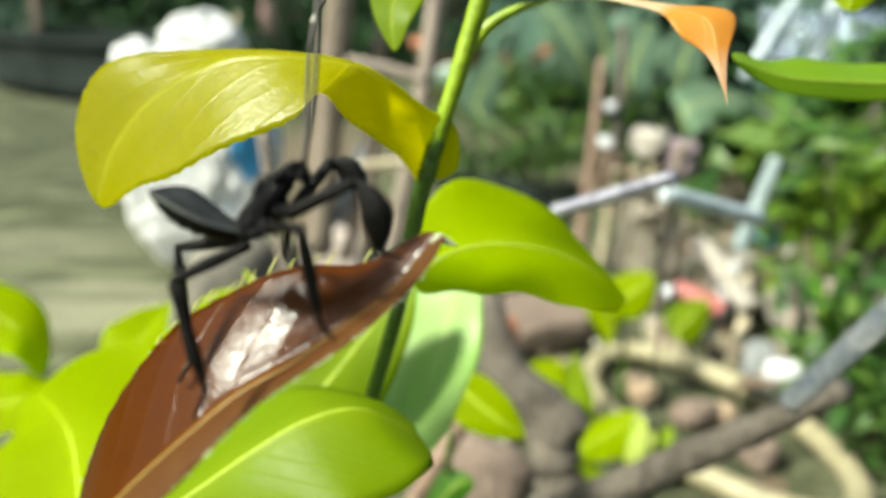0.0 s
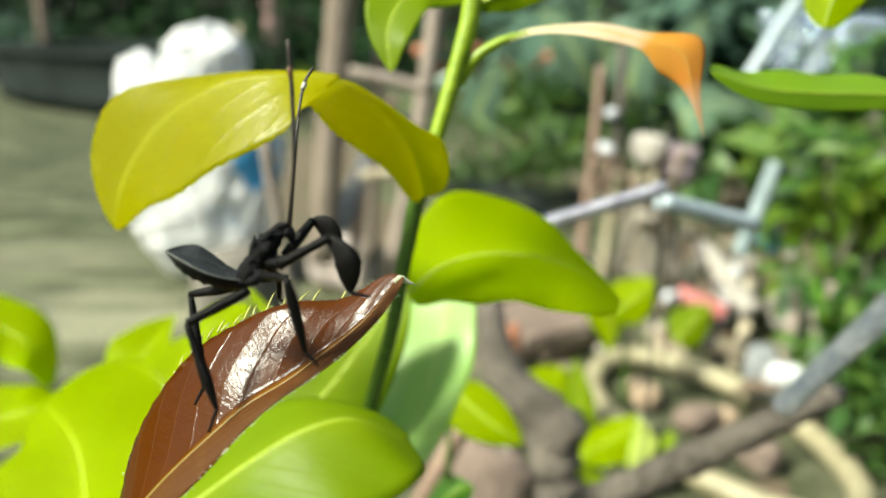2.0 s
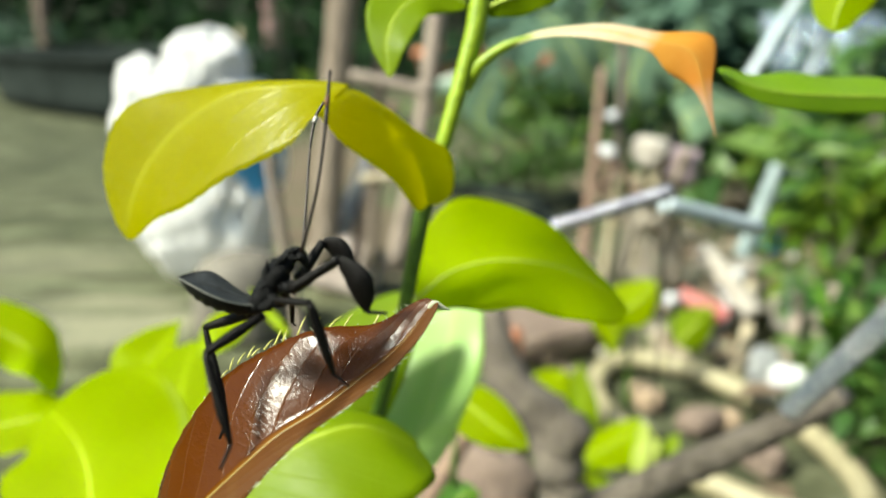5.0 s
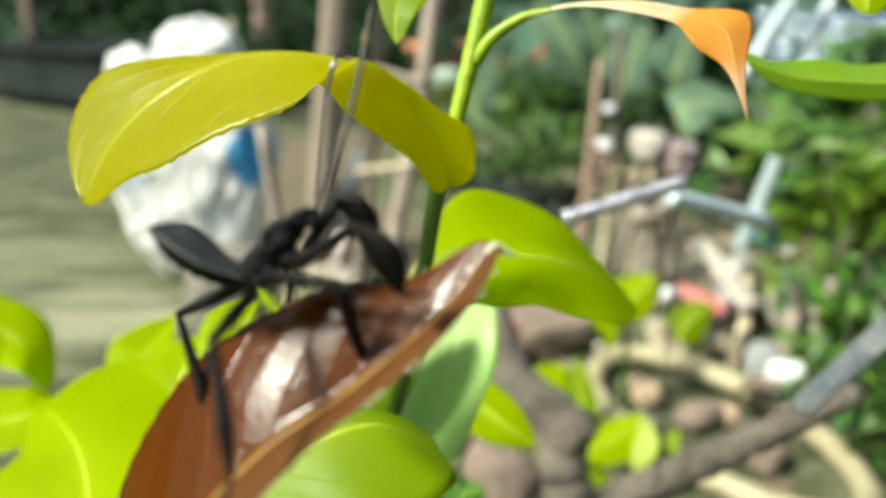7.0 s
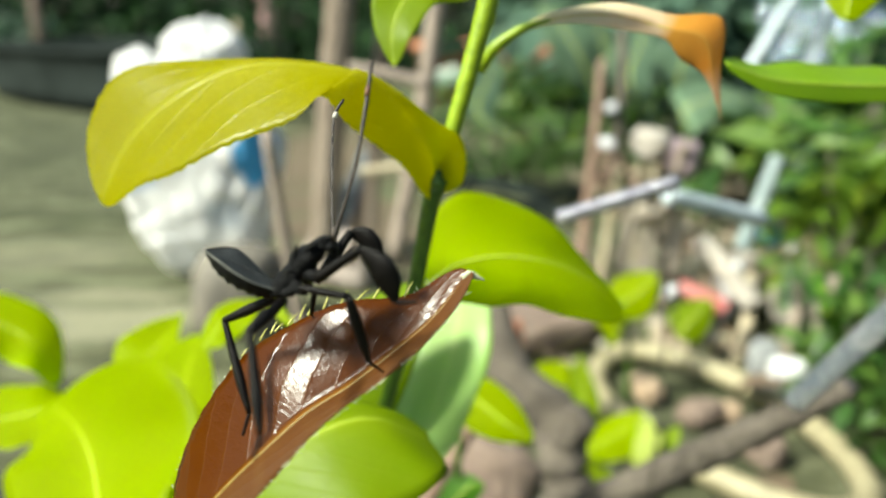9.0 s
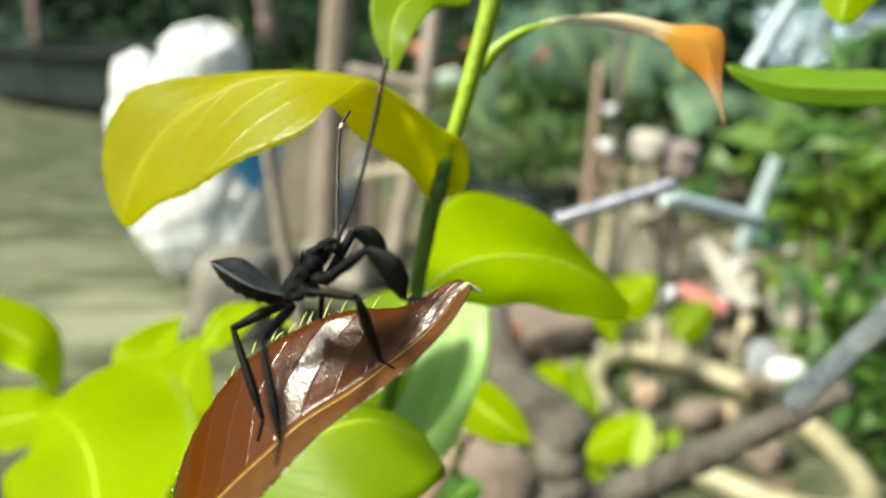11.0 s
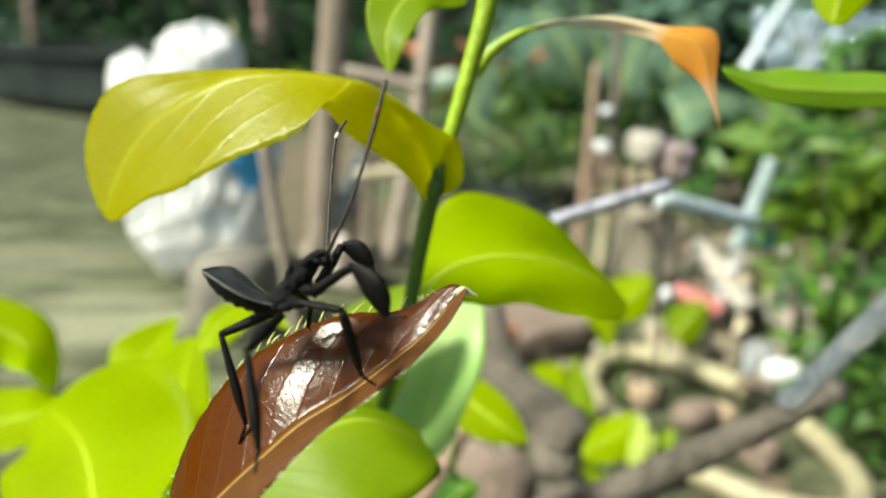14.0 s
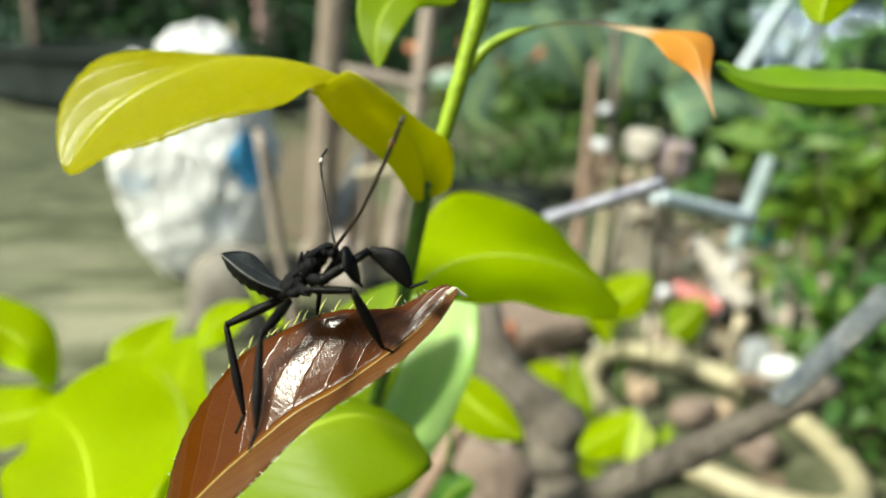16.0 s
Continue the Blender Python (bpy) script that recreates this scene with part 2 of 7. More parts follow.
M_ROPE = surface("grey_rope", (0.36, 0.31, 0.25), (0.5, 0.45, 0.37), 60.0, 0.85, 0, 0.8, 0.002)
M_HOSE = surface("cream_hose", (0.31, 0.275, 0.165), (0.43, 0.385, 0.24), 12.0, 0.5, 0, 0.2, 0.001)
M_METAL = surface("dull_metal", (0.20, 0.20, 0.26), (0.58, 0.58, 0.66), 90.0, 0.3, 0.5, 0.5, 0.001)
# Near-white mottling paints glints into the base colour.
M_GLINT = surface("bluish_metal_painted_glints", (0.36, 0.44, 0.52), (0.95, 0.98, 1.0), 60.0, 0.22, 0.25, 1.0, 0.015, None, 8.0, 0.9)
M_BLUEPIPE = surface("pale_blue_plastic", (0.46, 0.55, 0.60), (0.66, 0.74, 0.80), 20.0, 0.35, 0, 0.2, 0.001)
M_DULLTUBE = surface("clouded_plastic", (0.2, 0.28, 0.28), (0.5, 0.58, 0.6), 50.0, 0.35, 0, 0.4, 0.002)
M_PLASTER = surface("bluish_plaster", (0.3, 0.32, 0.33), (0.56, 0.58, 0.58), 60.0, 0.7, 0, 0.9, 0.004)
M_WHITEPL = surface("white_plastic", (0.72, 0.74, 0.78), (0.84, 0.85, 0.87), 15.0, 0.35, 0, 0.2, 0.001)
M_BLUE = surface("bright_blue_plastic", (0.03, 0.28, 0.55), (0.05, 0.36, 0.66), 20.0, 0.4, 0, 0.2, 0.001)
M_REDPL = surface("faded_red_plastic", (0.42, 0.10, 0.095), (0.54, 0.20, 0.18), 20.0, 0.5, 0, 0.2, 0.001)
M_PINK = surface("faded_pink_paint", (0.5, 0.3, 0.29), (0.62, 0.42, 0.4), 20.0, 0.6, 0, 0.3, 0.002)
M_TUB = surface("black_rubber", (0.012, 0.018, 0.016), (0.026, 0.035, 0.032), 4.0, 0.85, 0, 0.4, 0.004, None, 8.0, 0.12)
M_STUMP = surface("weathered_stump", (0.11, 0.10, 0.085), (0.26, 0.235, 0.19), 20.0, 0.7, 0, 0.4, 0.002)
M_BRICK = surface("brown_clay", (0.20, 0.145, 0.115), (0.31, 0.235, 0.19), 16.0, 0.85, 0, 0.8, 0.004)
M_TERRA = surface("terracotta", (0.45, 0.16, 0.08), (0.56, 0.25, 0.14), 16.0, 0.8, 0, 0.6, 0.003)
M_STONE = surface("pale_stone", (0.42, 0.38, 0.33), (0.6, 0.56, 0.5), 25.0, 0.85, 0, 0.8, 0.004)
M_PINKSTONE = surface("pinkish_stone", (0.52, 0.43, 0.39), (0.70, 0.61, 0.56), 25.0, 0.85, 0, 0.8, 0.004)
M_MAUVE = surface("mauve_cloth", (0.26, 0.19, 0.22), (0.40, 0.32, 0.35), 25.0, 0.8, 0, 0.8, 0.004)
M_TAN = surface("tan_stone", (0.42, 0.30, 0.2), (0.55, 0.42, 0.3), 25.0, 0.85, 0, 0.8, 0.004)
M_DARKSTICK = surface("black_stick", (0.03, 0.027, 0.024), (0.06, 0.055, 0.05), 30.0, 0.7, 0, 0.5, 0.002)
# Pale spots on a dark base paint the sparkle into the sheet.
M_SPARKLE = surface("painted_sparkle_sheet", (0.11, 0.18, 0.22), (0.62, 0.72, 0.80), 45.0, 0.2, 0.8, 0.6, 0.004)
M_HAIR = surface("yellow_spine", (0.55, 0.55, 0.1), (0.65, 0.62, 0.2), 300.0, 0.5, 0, 0.1, 0.0002)
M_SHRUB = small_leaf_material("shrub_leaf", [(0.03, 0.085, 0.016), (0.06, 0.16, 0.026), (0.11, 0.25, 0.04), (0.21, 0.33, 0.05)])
# Darker copy of the shrub leaf; the trees' shade is put into the colour.
M_SHADE = small_leaf_material("painted_shade_leaf", [(0.008, 0.035, 0.010), (0.016, 0.06, 0.014), (0.035, 0.11, 0.02)], 0.15, 0.95)
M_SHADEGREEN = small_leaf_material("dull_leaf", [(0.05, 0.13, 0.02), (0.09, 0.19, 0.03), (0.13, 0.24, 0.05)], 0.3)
# Lighter leaf copy: sunlight on the plants is painted into its colour.
M_BRIGHT = small_leaf_material("painted_sun_leaf", [(0.13, 0.27, 0.02), (0.21, 0.36, 0.03), (0.33, 0.44, 0.04)], 0.45)
M_GREYGREEN = small_leaf_material("greyish_leaf", [(0.09, 0.17, 0.11), (0.14, 0.25, 0.17), (0.19, 0.31, 0.22)], 0.3, 0.35)
M_LITTER = small_leaf_material("litter", [(0.12, 0.08, 0.05), (0.26, 0.19, 0.12), (0.42, 0.35, 0.25), (0.2, 0.14, 0.09), (0.62, 0.57, 0.48), (0.16, 0.22, 0.05)], 0.05, 0.8)


def ground_material():
    m, n, l, bs = mat("garden_soil")
    big = noise_node(n, l, 1.6, 4, 0.6, "Object", (1, 2.6, 1))
    mid = noise_node(n, l, 6.0, 5, 0.65, "Object", (0.45, 2.2, 1))
    fine = noise_node(n, l, 160.0, 6, 0.75)
    c = ramp(n, l, mid.outputs[0], [(0.42, (0.026, 0.033, 0.010)), (0.50, (0.10, 0.10, 0.045)), (0.59, (0.23, 0.245, 0.14))]).outputs[0]
    moss = ramp(n, l, big.outputs[0], [(0.42, (0, 0, 0)), (0.60, (0.75,) * 3)]).outputs[0]
    c = mixc(n, l, moss, c, (0.042, 0.060, 0.013))
    # darker olive belt round the tank, fading outwards
    tc = n.new("ShaderNodeTexCoord")
    far = n.new("ShaderNodeVectorMath")
    far.operation = "DISTANCE"
    far.inputs[1].default_value = (-1.70, 3.55, 0.0)
    l.new(tc.outputs["Object"], far.inputs[0])
    edge = math_node(n, l, "ADD", far.outputs["Value"], math_node(n, l, "MULTIPLY", mid.outputs[0], 0.9))
    belt = ramp(n, l, math_node(n, l, "MULTIPLY", edge, 0.33), [(0.74, (0.92,) * 3), (1.0, (0.3,) * 3)]).outputs[0]
    c = mixc(n, l, belt, c, (0.030, 0.040, 0.011))
    # small dark and pale patches
    bits = noise_node(n, l, 17.0, 5, 0.7, "Object", (0.4, 1.6, 1))
    c = mixc(n, l, ramp(n, l, bits.outputs[0], [(0.43, (0.85,) * 3), (0.49, (0, 0, 0))]).outputs[0], c, (0.030, 0.035, 0.012))
    c = mixc(n, l, ramp(n, l, bits.outputs[0], [(0.53, (0, 0, 0)), (0.60, (0.7,) * 3)]).outputs[0], c, (0.22, 0.23, 0.135))
    # dry sandy patches and bare brown earth
    sand, earth = (0.36, 0.35, 0.235), (0.15, 0.105, 0.072)
    for px, py, rx, ry, k, tint in ((-0.467, 0.894, 0.17, 0.11, 0.75, sand), (-0.669, 1.150, 0.25, 0.10, 0.35, sand), (-0.32, 1.95, 0.22, 0.75, 0.9, earth), (-0.16, 1.28, 0.17, 0.30, 0.85, earth)):
        sep = n.new("ShaderNodeSeparateXYZ")
        l.new(tc.outputs["Object"], sep.inputs[0])
        u = math_node(n, l, "POWER", math_node(n, l, "DIVIDE", math_node(n, l, "SUBTRACT", sep.outputs[0], px), rx), 2.0)
        v = math_node(n, l, "POWER", math_node(n, l, "DIVIDE", math_node(n, l, "SUBTRACT", sep.outputs[1], py), ry), 2.0)
        d = math_node(n, l, "ADD", math_node(n, l, "ADD", u, v), math_node(n, l, "MULTIPLY", math_node(n, l, "SUBTRACT", mid.outputs[0], 0.5), 4.0))
        c = mixc(n, l, ramp(n, l, d, [(0.2, (k,) * 3), (1.0, (0, 0, 0))]).outputs[0], c, tint)
    c = mixc(n, l, ramp(n, l, fine.outputs[0], [(0.3, (0.7,) * 3), (0.6, (0, 0, 0))]).outputs[0], c, (0.065, 0.07, 0.035))
    l.new(c, bs.inputs["Base Color"])
    bs.inputs["Roughness"].default_value = 0.9
    bump(n, l, bs, fine.outputs[0], 0.7, 0.006)
    return m


def sack_material():
    """White woven plastic with a few printed blue patches on its front."""
    m, n, l, bs = mat("white_sack")
    tc = n.new("ShaderNodeTexCoord")
    t = noise_node(n, l, 18.0, 4)
    c = ramp(n, l, t.outputs[0], [(0.3, (0.90, 0.91, 0.92)), (0.7, (0.95, 0.95, 0.95))]).outputs[0]
    wob = noise_node(n, l, 30.0, 3)
    for (px, pz, rx, rz), k in ((BLUE_A, 0.95), (BLUE_B, 0.14), (BLUE_C, 0.22)):
        sep = n.new("ShaderNodeSeparateXYZ")
        l.new(tc.outputs["Object"], sep.inputs[0])
        u = math_node(n, l, "POWER", math_node(n, l, "DIVIDE", math_node(n, l, "SUBTRACT", sep.outputs[0], px), rx), 2.0)
        v = math_node(n, l, "POWER", math_node(n, l, "DIVIDE", math_node(n, l, "SUBTRACT", sep.outputs[2], pz), rz), 2.0)
        d = math_node(n, l, "ADD", math_node(n, l, "ADD", u, v), math_node(n, l, "MULTIPLY", wob.outputs[0], 1.3))
        f = ramp(n, l, d, [(0.9, (k,) * 3), (1.0, (0, 0, 0))]).outputs[0]
        front = math_node(n, l, "LESS_THAN", sep.outputs[1], 0.02)
        c = mixc(n, l, math_node(n, l, "MULTIPLY", f, front), c, (0.03, 0.42, 0.88))
    l.new(c, bs.inputs["Base Color"])
    bs.inputs["Roughness"].default_value = 0.4
    fine = noise_node(n, l, 60.0, 5)
    folds = noise_node(n, l, 26.0, 3, 0.5, "Object", (1.0, 1.0, 0.45))
    h = math_node(n, l, "ADD", math_node(n, l, "MULTIPLY", fine.outputs[0], 0.35), math_node(n, l, "ABSOLUTE", math_node(n, l, "SUBTRACT", folds.outputs[0], 0.5)))
    bump(n, l, bs, h, 0.9, 0.05)
    tr = n.new("ShaderNodeBsdfTranslucent")
    l.new(c, tr.inputs[0])
    mx = n.new("ShaderNodeMixShader")
    mx.inputs[0].default_value = 0.2
    l.new(bs.outputs[0], mx.inputs[1])
    l.new(tr.outputs[0], mx.inputs[2])
    l.new(mx.outputs[0], n["Material Output"].inputs[0])
    return m


BLUE_A, BLUE_B, BLUE_C = (0.088, 0.182, 0.044, 0.070), (0.05, 0.10, 0.05, 0.035), (-0.075, 0.15, 0.05, 0.03)
M_SACK = sack_material()
M_GROUND = ground_material()


# ---- mesh helpers ----
def mesh_object(name, verts, faces, material, parent=None, label="", origin=(0, 0, 0), smooth=True, uvs=None):
    """One mesh object; verts are in world metres, origin is its pivot."""
    o = Vector(origin)
    me = bpy.data.meshes.new(name)
    me.from_pydata([tuple(Vector(v) - o) for v in verts], [], faces)
    if uvs is not None:
        layer = me.uv_layers.new(name="blade")
        for loop in me.loops:
            layer.data[loop.index].uv = uvs[loop.vertex_index]
    me.materials.append(material)
    if smooth:
        me.shade_smooth()
    me.update()
    ob = new(name, me)
    if parent is not None:
        ob.parent = parent
        base = Vector((0, 0, 0))
        p = parent
        while p is not None:
            base += p.location
            p = p.parent
        ob.location = o - base
    else:
        ob.location = o
    if label:
        tagged(ob, label)
    return ob


def empty(name, at, label, category, group="", kind=""):
    ob = new(name)
    ob.empty_display_size = 0.01
    ob.location = at
    return tagged(ob, label, category, group, kind)


def spline(pts, n):
    """A smooth curve through a few points."""
    p = [np.array(q, float) for q in pts]
    if len(p) == 2:
        return [p[0] + (p[1] - p[0]) * i / (n - 1) for i in range(n)]
    p = [2 * p[0] - p[1]] + p + [2 * p[-1] - p[-2]]
    out = []
    k = len(p) - 3
    for i in range(n):
        s = i / (n - 1) * k
        j = min(int(s), k - 1)
        u = s - j
        a, b, c, d = p[j:j + 4]
        out.append(0.5 * (2 * b + (c - a) * u + (2 * a - 5 * b + 4 * c - d) * u * u + (3 * b - a - 3 * c + d) * u ** 3))
    return out


def tube_data(pts, radii, n=16, seg=10, flat=1.0, axis=None, rough=0.0, seed=0):
    """A tapered round limb along a curve. flat squeezes it along the given axis."""
    c = spline(pts, n)
    r = [float(np.interp(i / (n - 1), np.linspace(0, 1, len(radii)), radii)) for i in range(n)]
    verts, faces = [], []
    rng = random.Random(seed)
    ref = np.array(axis, float) if axis is not None else None
    for i in range(n):
        d = c[min(i + 1, n - 1)] - c[max(i - 1, 0)]
        d = d / (np.linalg.norm(d) + 1e-12)
        a = ref if ref is not None else (np.array((0, 0, 1.0)) if abs(d[2]) < 0.9 else np.array((1.0, 0, 0)))
        u = a - d * np.dot(a, d)
        u = u / (np.linalg.norm(u) + 1e-12)
        v = np.cross(d, u)
        for k in range(seg):
            t = 2 * math.pi * k / seg
            j = 1 + rough * (rng.random() - 0.5) * 2
            verts.append(c[i] + r[i] * j * (math.cos(t) * flat * u + math.sin(t) * v))
    for i in range(n - 1):
        for k in range(seg):
            a, b = i * seg + k, i * seg + (k + 1) % seg
            faces.append((a, b, b + seg, a + seg))
    for end, ring in ((0, range(seg)), (n - 1, range(seg))):
        verts.append(c[end])
        q = len(verts) - 1
        for k in ring:
            a, b = end * seg + k, end * seg + (k + 1) % seg
            faces.append((q, b, a) if end == 0 else (q, a, b))
    return verts, faces


def tube(name, pts, radii, material, parent=None, label="", origin=None, **kw):
    v, f = tube_data(pts, radii, **kw)
    return mesh_object(name, v, f, material, parent, label, origin if origin is not None else pts[0])


def joined(*parts):
    verts, faces = [], []
    for v, f in parts:
        k = len(verts)
        verts += list(v)
        faces += [tuple(i + k for i in q) for q in f]
    return verts, faces


def blade_data(rib, left, right, n=40, m=7, thick=0.00014, p=0.8, q=0.75, cup=0.0, wave=0.0, teeth=0.0, count=26, seed=0, span=(0.0, 1.0)):
    """A leaf blade. rib: a few points from base to tip; left and right: half-width vectors, from base to tip."""
    c = spline(rib, n)
    rng = random.Random(seed)
    ph = rng.random() * 6
    L = spline(left, n) if len(left) > 1 else [np.array(left[0], float)] * n
    R = spline(right, n) if len(right) > 1 else [np.array(right[0], float)] * n
    grid, uv = [], []
    cols = 2 * m + 1
    for i in range(n):
        t = i / (n - 1)
        s = max(0.0, math.sin(math.pi * t ** p)) ** q
        s = max(s, 0.012)
        if teeth:
            s *= 1 + teeth * (1 - abs(2 * ((t * count) % 1) - 1)) - teeth * 0.5
        d = c[min(i + 1, n - 1)] - c[max(i - 1, 0)]
        d = d / (np.linalg.norm(d) + 1e-12)
        for k in range(-m, m + 1):
            a = abs(k) / m
            v = (L[i] if k < 0 else R[i]) * s
            nrm = np.cross(d, R[i] - L[i])
            nrm = nrm / (np.linalg.norm(nrm) + 1e-12)
            w = np.linalg.norm(v)
            lift = cup * w * (a * a - a) * 2 + wave * w * a * a * math.sin(t * 17 + ph + (2.0 if k < 0 else 0))
            grid.append(c[i] + v * a + nrm * lift)
            uv.append((0.5 + 0.5 * k / m, t))
    first, last = int(span[0] * (n - 1)), int(span[1] * (n - 1)) + 1
    grid, uv, n = grid[first * cols:last * cols], uv[first * cols:last * cols], last - first
    g = np.array(grid).reshape(n, cols, 3)
    du = np.gradient(g, axis=0)
    dv = np.gradient(g, axis=1)
    nn = np.cross(du, dv)
    nn /= np.linalg.norm(nn, axis=2, keepdims=True) + 1e-12
    low = g - nn * thick
    verts = list(g.reshape(-1, 3)) + list(low.reshape(-1, 3))
    N = n * cols
    faces = []
    for i in range(n - 1):
        for k in range(cols - 1):
            a = i * cols + k
            faces.append((a, a + 1, a + 1 + cols, a + cols))
            faces.append((a + N, a + cols + N, a + 1 + cols + N, a + 1 + N))
        a, b = i * cols, i * cols + cols - 1
        faces.append((a, a + cols, a + cols + N, a + N))
        faces.append((b, b + N, b + cols + N, b + cols))
    for k in range(cols - 1):
        a, b = k, (n - 1) * cols + k
        faces.append((a, a + N, a + 1 + N, a + 1))
        faces.append((b, b + 1, b + 1 + N, b + N))
    return verts, faces, uv + uv


def leaf(name, rib, left, right, material, parent, label="", origin=None, rib_material=None, rib_radius=0.0006, **kw):
    """A leaf with its blade and a raised midrib under it."""
    v, f, uv = blade_data(rib, left, right, **kw)
    o = origin if origin is not None else rib[0]
    ob = mesh_object(name, v, f, material, parent, label, o, True, uv)
    if rib_material:
        tv, tf = tube_data(rib, [rib_radius, rib_radius * 0.8, rib_radius * 0.25], 30, 8)
        mesh_object("midrib", tv, tf, rib_material, ob, "", o)
    return ob


def leaf_mass(centre, radii, count, size, rng, flatness=0.6, aspect=0.38, lumps=7):
    """Many small pointed leaves in uneven clumps round a centre."""
    verts, faces = [], []
    cl = [(rng.gauss(0, 0.5), rng.gauss(0, 0.5), rng.gauss(0, 0.5), rng.uniform(0.25, 0.6)) for _ in range(lumps)]
    for _ in range(count):
        cx, cy, cz, cr = rng.choice(cl)
        o = np.array([centre[0] + radii[0] * (cx + rng.gauss(0, cr)), centre[1] + radii[1] * (cy + rng.gauss(0, cr)), centre[2] + radii[2] * (cz + rng.gauss(0, cr))])
        if o[2] < 0.004:
            o[2] = abs(o[2]) * 0.4 + 0.004
        s = size * rng.uniform(0.55, 1.35)
        yaw, pit, rol = rng.uniform(0, 6.28), rng.uniform(-1.1, 0.7), rng.uniform(-0.9, 0.9)
        d = np.array([math.cos(yaw) * math.cos(pit), math.sin(yaw) * math.cos(pit), math.sin(pit)])
        side = np.array([-math.sin(yaw), math.cos(yaw), 0.0])
        up = np.cross(d, side)
        side = side * math.cos(rol) + up * math.sin(rol)
        up = np.cross(d, side)
        w = s * aspect * 0.5
        k = len(verts)
        verts += [o, o + d * s * 0.35 + side * w + up * w * 0.35, o + d * s * 0.4, o + d * s * 0.35 - side * w + up * w * 0.35,
                  o + d * s * 0.72 + side * w * 0.65 - up * s * 0.05, o + d * s * 0.75 - up * s * 0.07, o + d * s * 0.72 - side * w * 0.65 - up * s * 0.05, o + d * s - up * s * 0.16]
        faces += [(k, k + 2, k + 1), (k, k + 3, k + 2), (k + 1, k + 2, k + 5, k + 4), (k + 2, k + 3, k + 6, k + 5), (k + 4, k + 5, k + 7), (k + 5, k + 6, k + 7)]
    return verts, faces


def shrub(name, base, height, radii, count, size, material, seed, label, category="shrub", stems=5, group="", aspect=0.38):
    """A shrub: an Empty at its foot, a few stems and a crown of small leaves."""
    rng = random.Random(seed)
    e = empty(name, base, label, category, group)
    for _ in range(stems):
        a = rng.uniform(0, 6.28)
        t = (base[0] + math.cos(a) * radii[0] * 0.6, base[1] + math.sin(a) * radii[1] * 0.6, base[2] + height * rng.uniform(0.7, 1.1))
        midp = tuple((b + c) / 2 + rng.uniform(-0.02, 0.02) for b, c in zip(base, t))
        tube("stem", [base, midp, t], [0.006, 0.004, 0.002], M_BARK, e, n=8, seg=6)
    v, f = leaf_mass((base[0], base[1], base[2] + height * 0.62), radii, count, size, rng, aspect=aspect)
    mesh_object("crown", v, f, material, e, "", base)
    return e


def stone(name, at, size, material, seed, label, category="stone", group="", square=1.0):
    """A lumpy stone resting on the ground."""
    bm = bmesh.new()
    bmesh.ops.create_icosphere(bm, subdivisions=3, radius=1.0)
    rng = random.Random(seed)
    off = Vector((rng.random() * 9, rng.random() * 9, rng.random() * 9))
    for v in bm.verts:
        if square < 1:
            v.co = Vector([math.copysign(abs(c) ** square, c) for c in v.co]) * 0.8
        k = 1 + 0.35 * square * noise.noise(v.co * 1.3 + off) + 0.1 * noise.noise(v.co * 4 + off)
        v.co = Vector((v.co.x * size[0], v.co.y * size[1], v.co.z * size[2])) * k
    low = min(v.co.z for v in bm.verts)
    for v in bm.verts:
        v.co.z -= low + size[2] * 0.1
    me = bpy.data.meshes.new(name)
    bm.to_mesh(me)
    bm.free()
    me.materials.append(material)
    me.shade_smooth()
    ob = new(name, me)
    ob.location = at
    ob.rotation_euler = (0, 0, rng.random() * 6)
    return tagged(ob, label, category, group)


# ---- the setting ----
def build_ground():
    """One sheet from the camera's feet to the horizon, finer near by."""
    ys = [-30, -8, -2, -0.8] + [-0.4 + 0.06 * i for i in range(76)] + [4.5, 5.5, 7, 10, 16, 30, 80, 300]
    xs = [-300, -80, -30, -12, -6, -4] + [-3 + 0.09 * i for i in range(67)] + [4, 6, 12, 30, 80, 300]
    verts, faces = [], []
    for y in ys:
        for x in xs:
            near = abs(x) < 3.2 and -0.5 < y < 4.4
            z = 0.012 * noise.noise((x * 2.3, y * 2.3, 0)) + 0.006 * noise.noise((x * 9, y * 9, 3)) if near else 0.0
            verts.append((x, y, z - 0.006))
    w = len(xs)
    for j in range(len(ys) - 1):
        for i in range(w - 1):
            a = j * w + i
            faces.append((a, a + 1, a + 1 + w, a + w))
    tagged(mesh_object("ground", verts, faces, M_GROUND), "bare olive-brown garden soil with mossy patches", "ground", "", "structure")


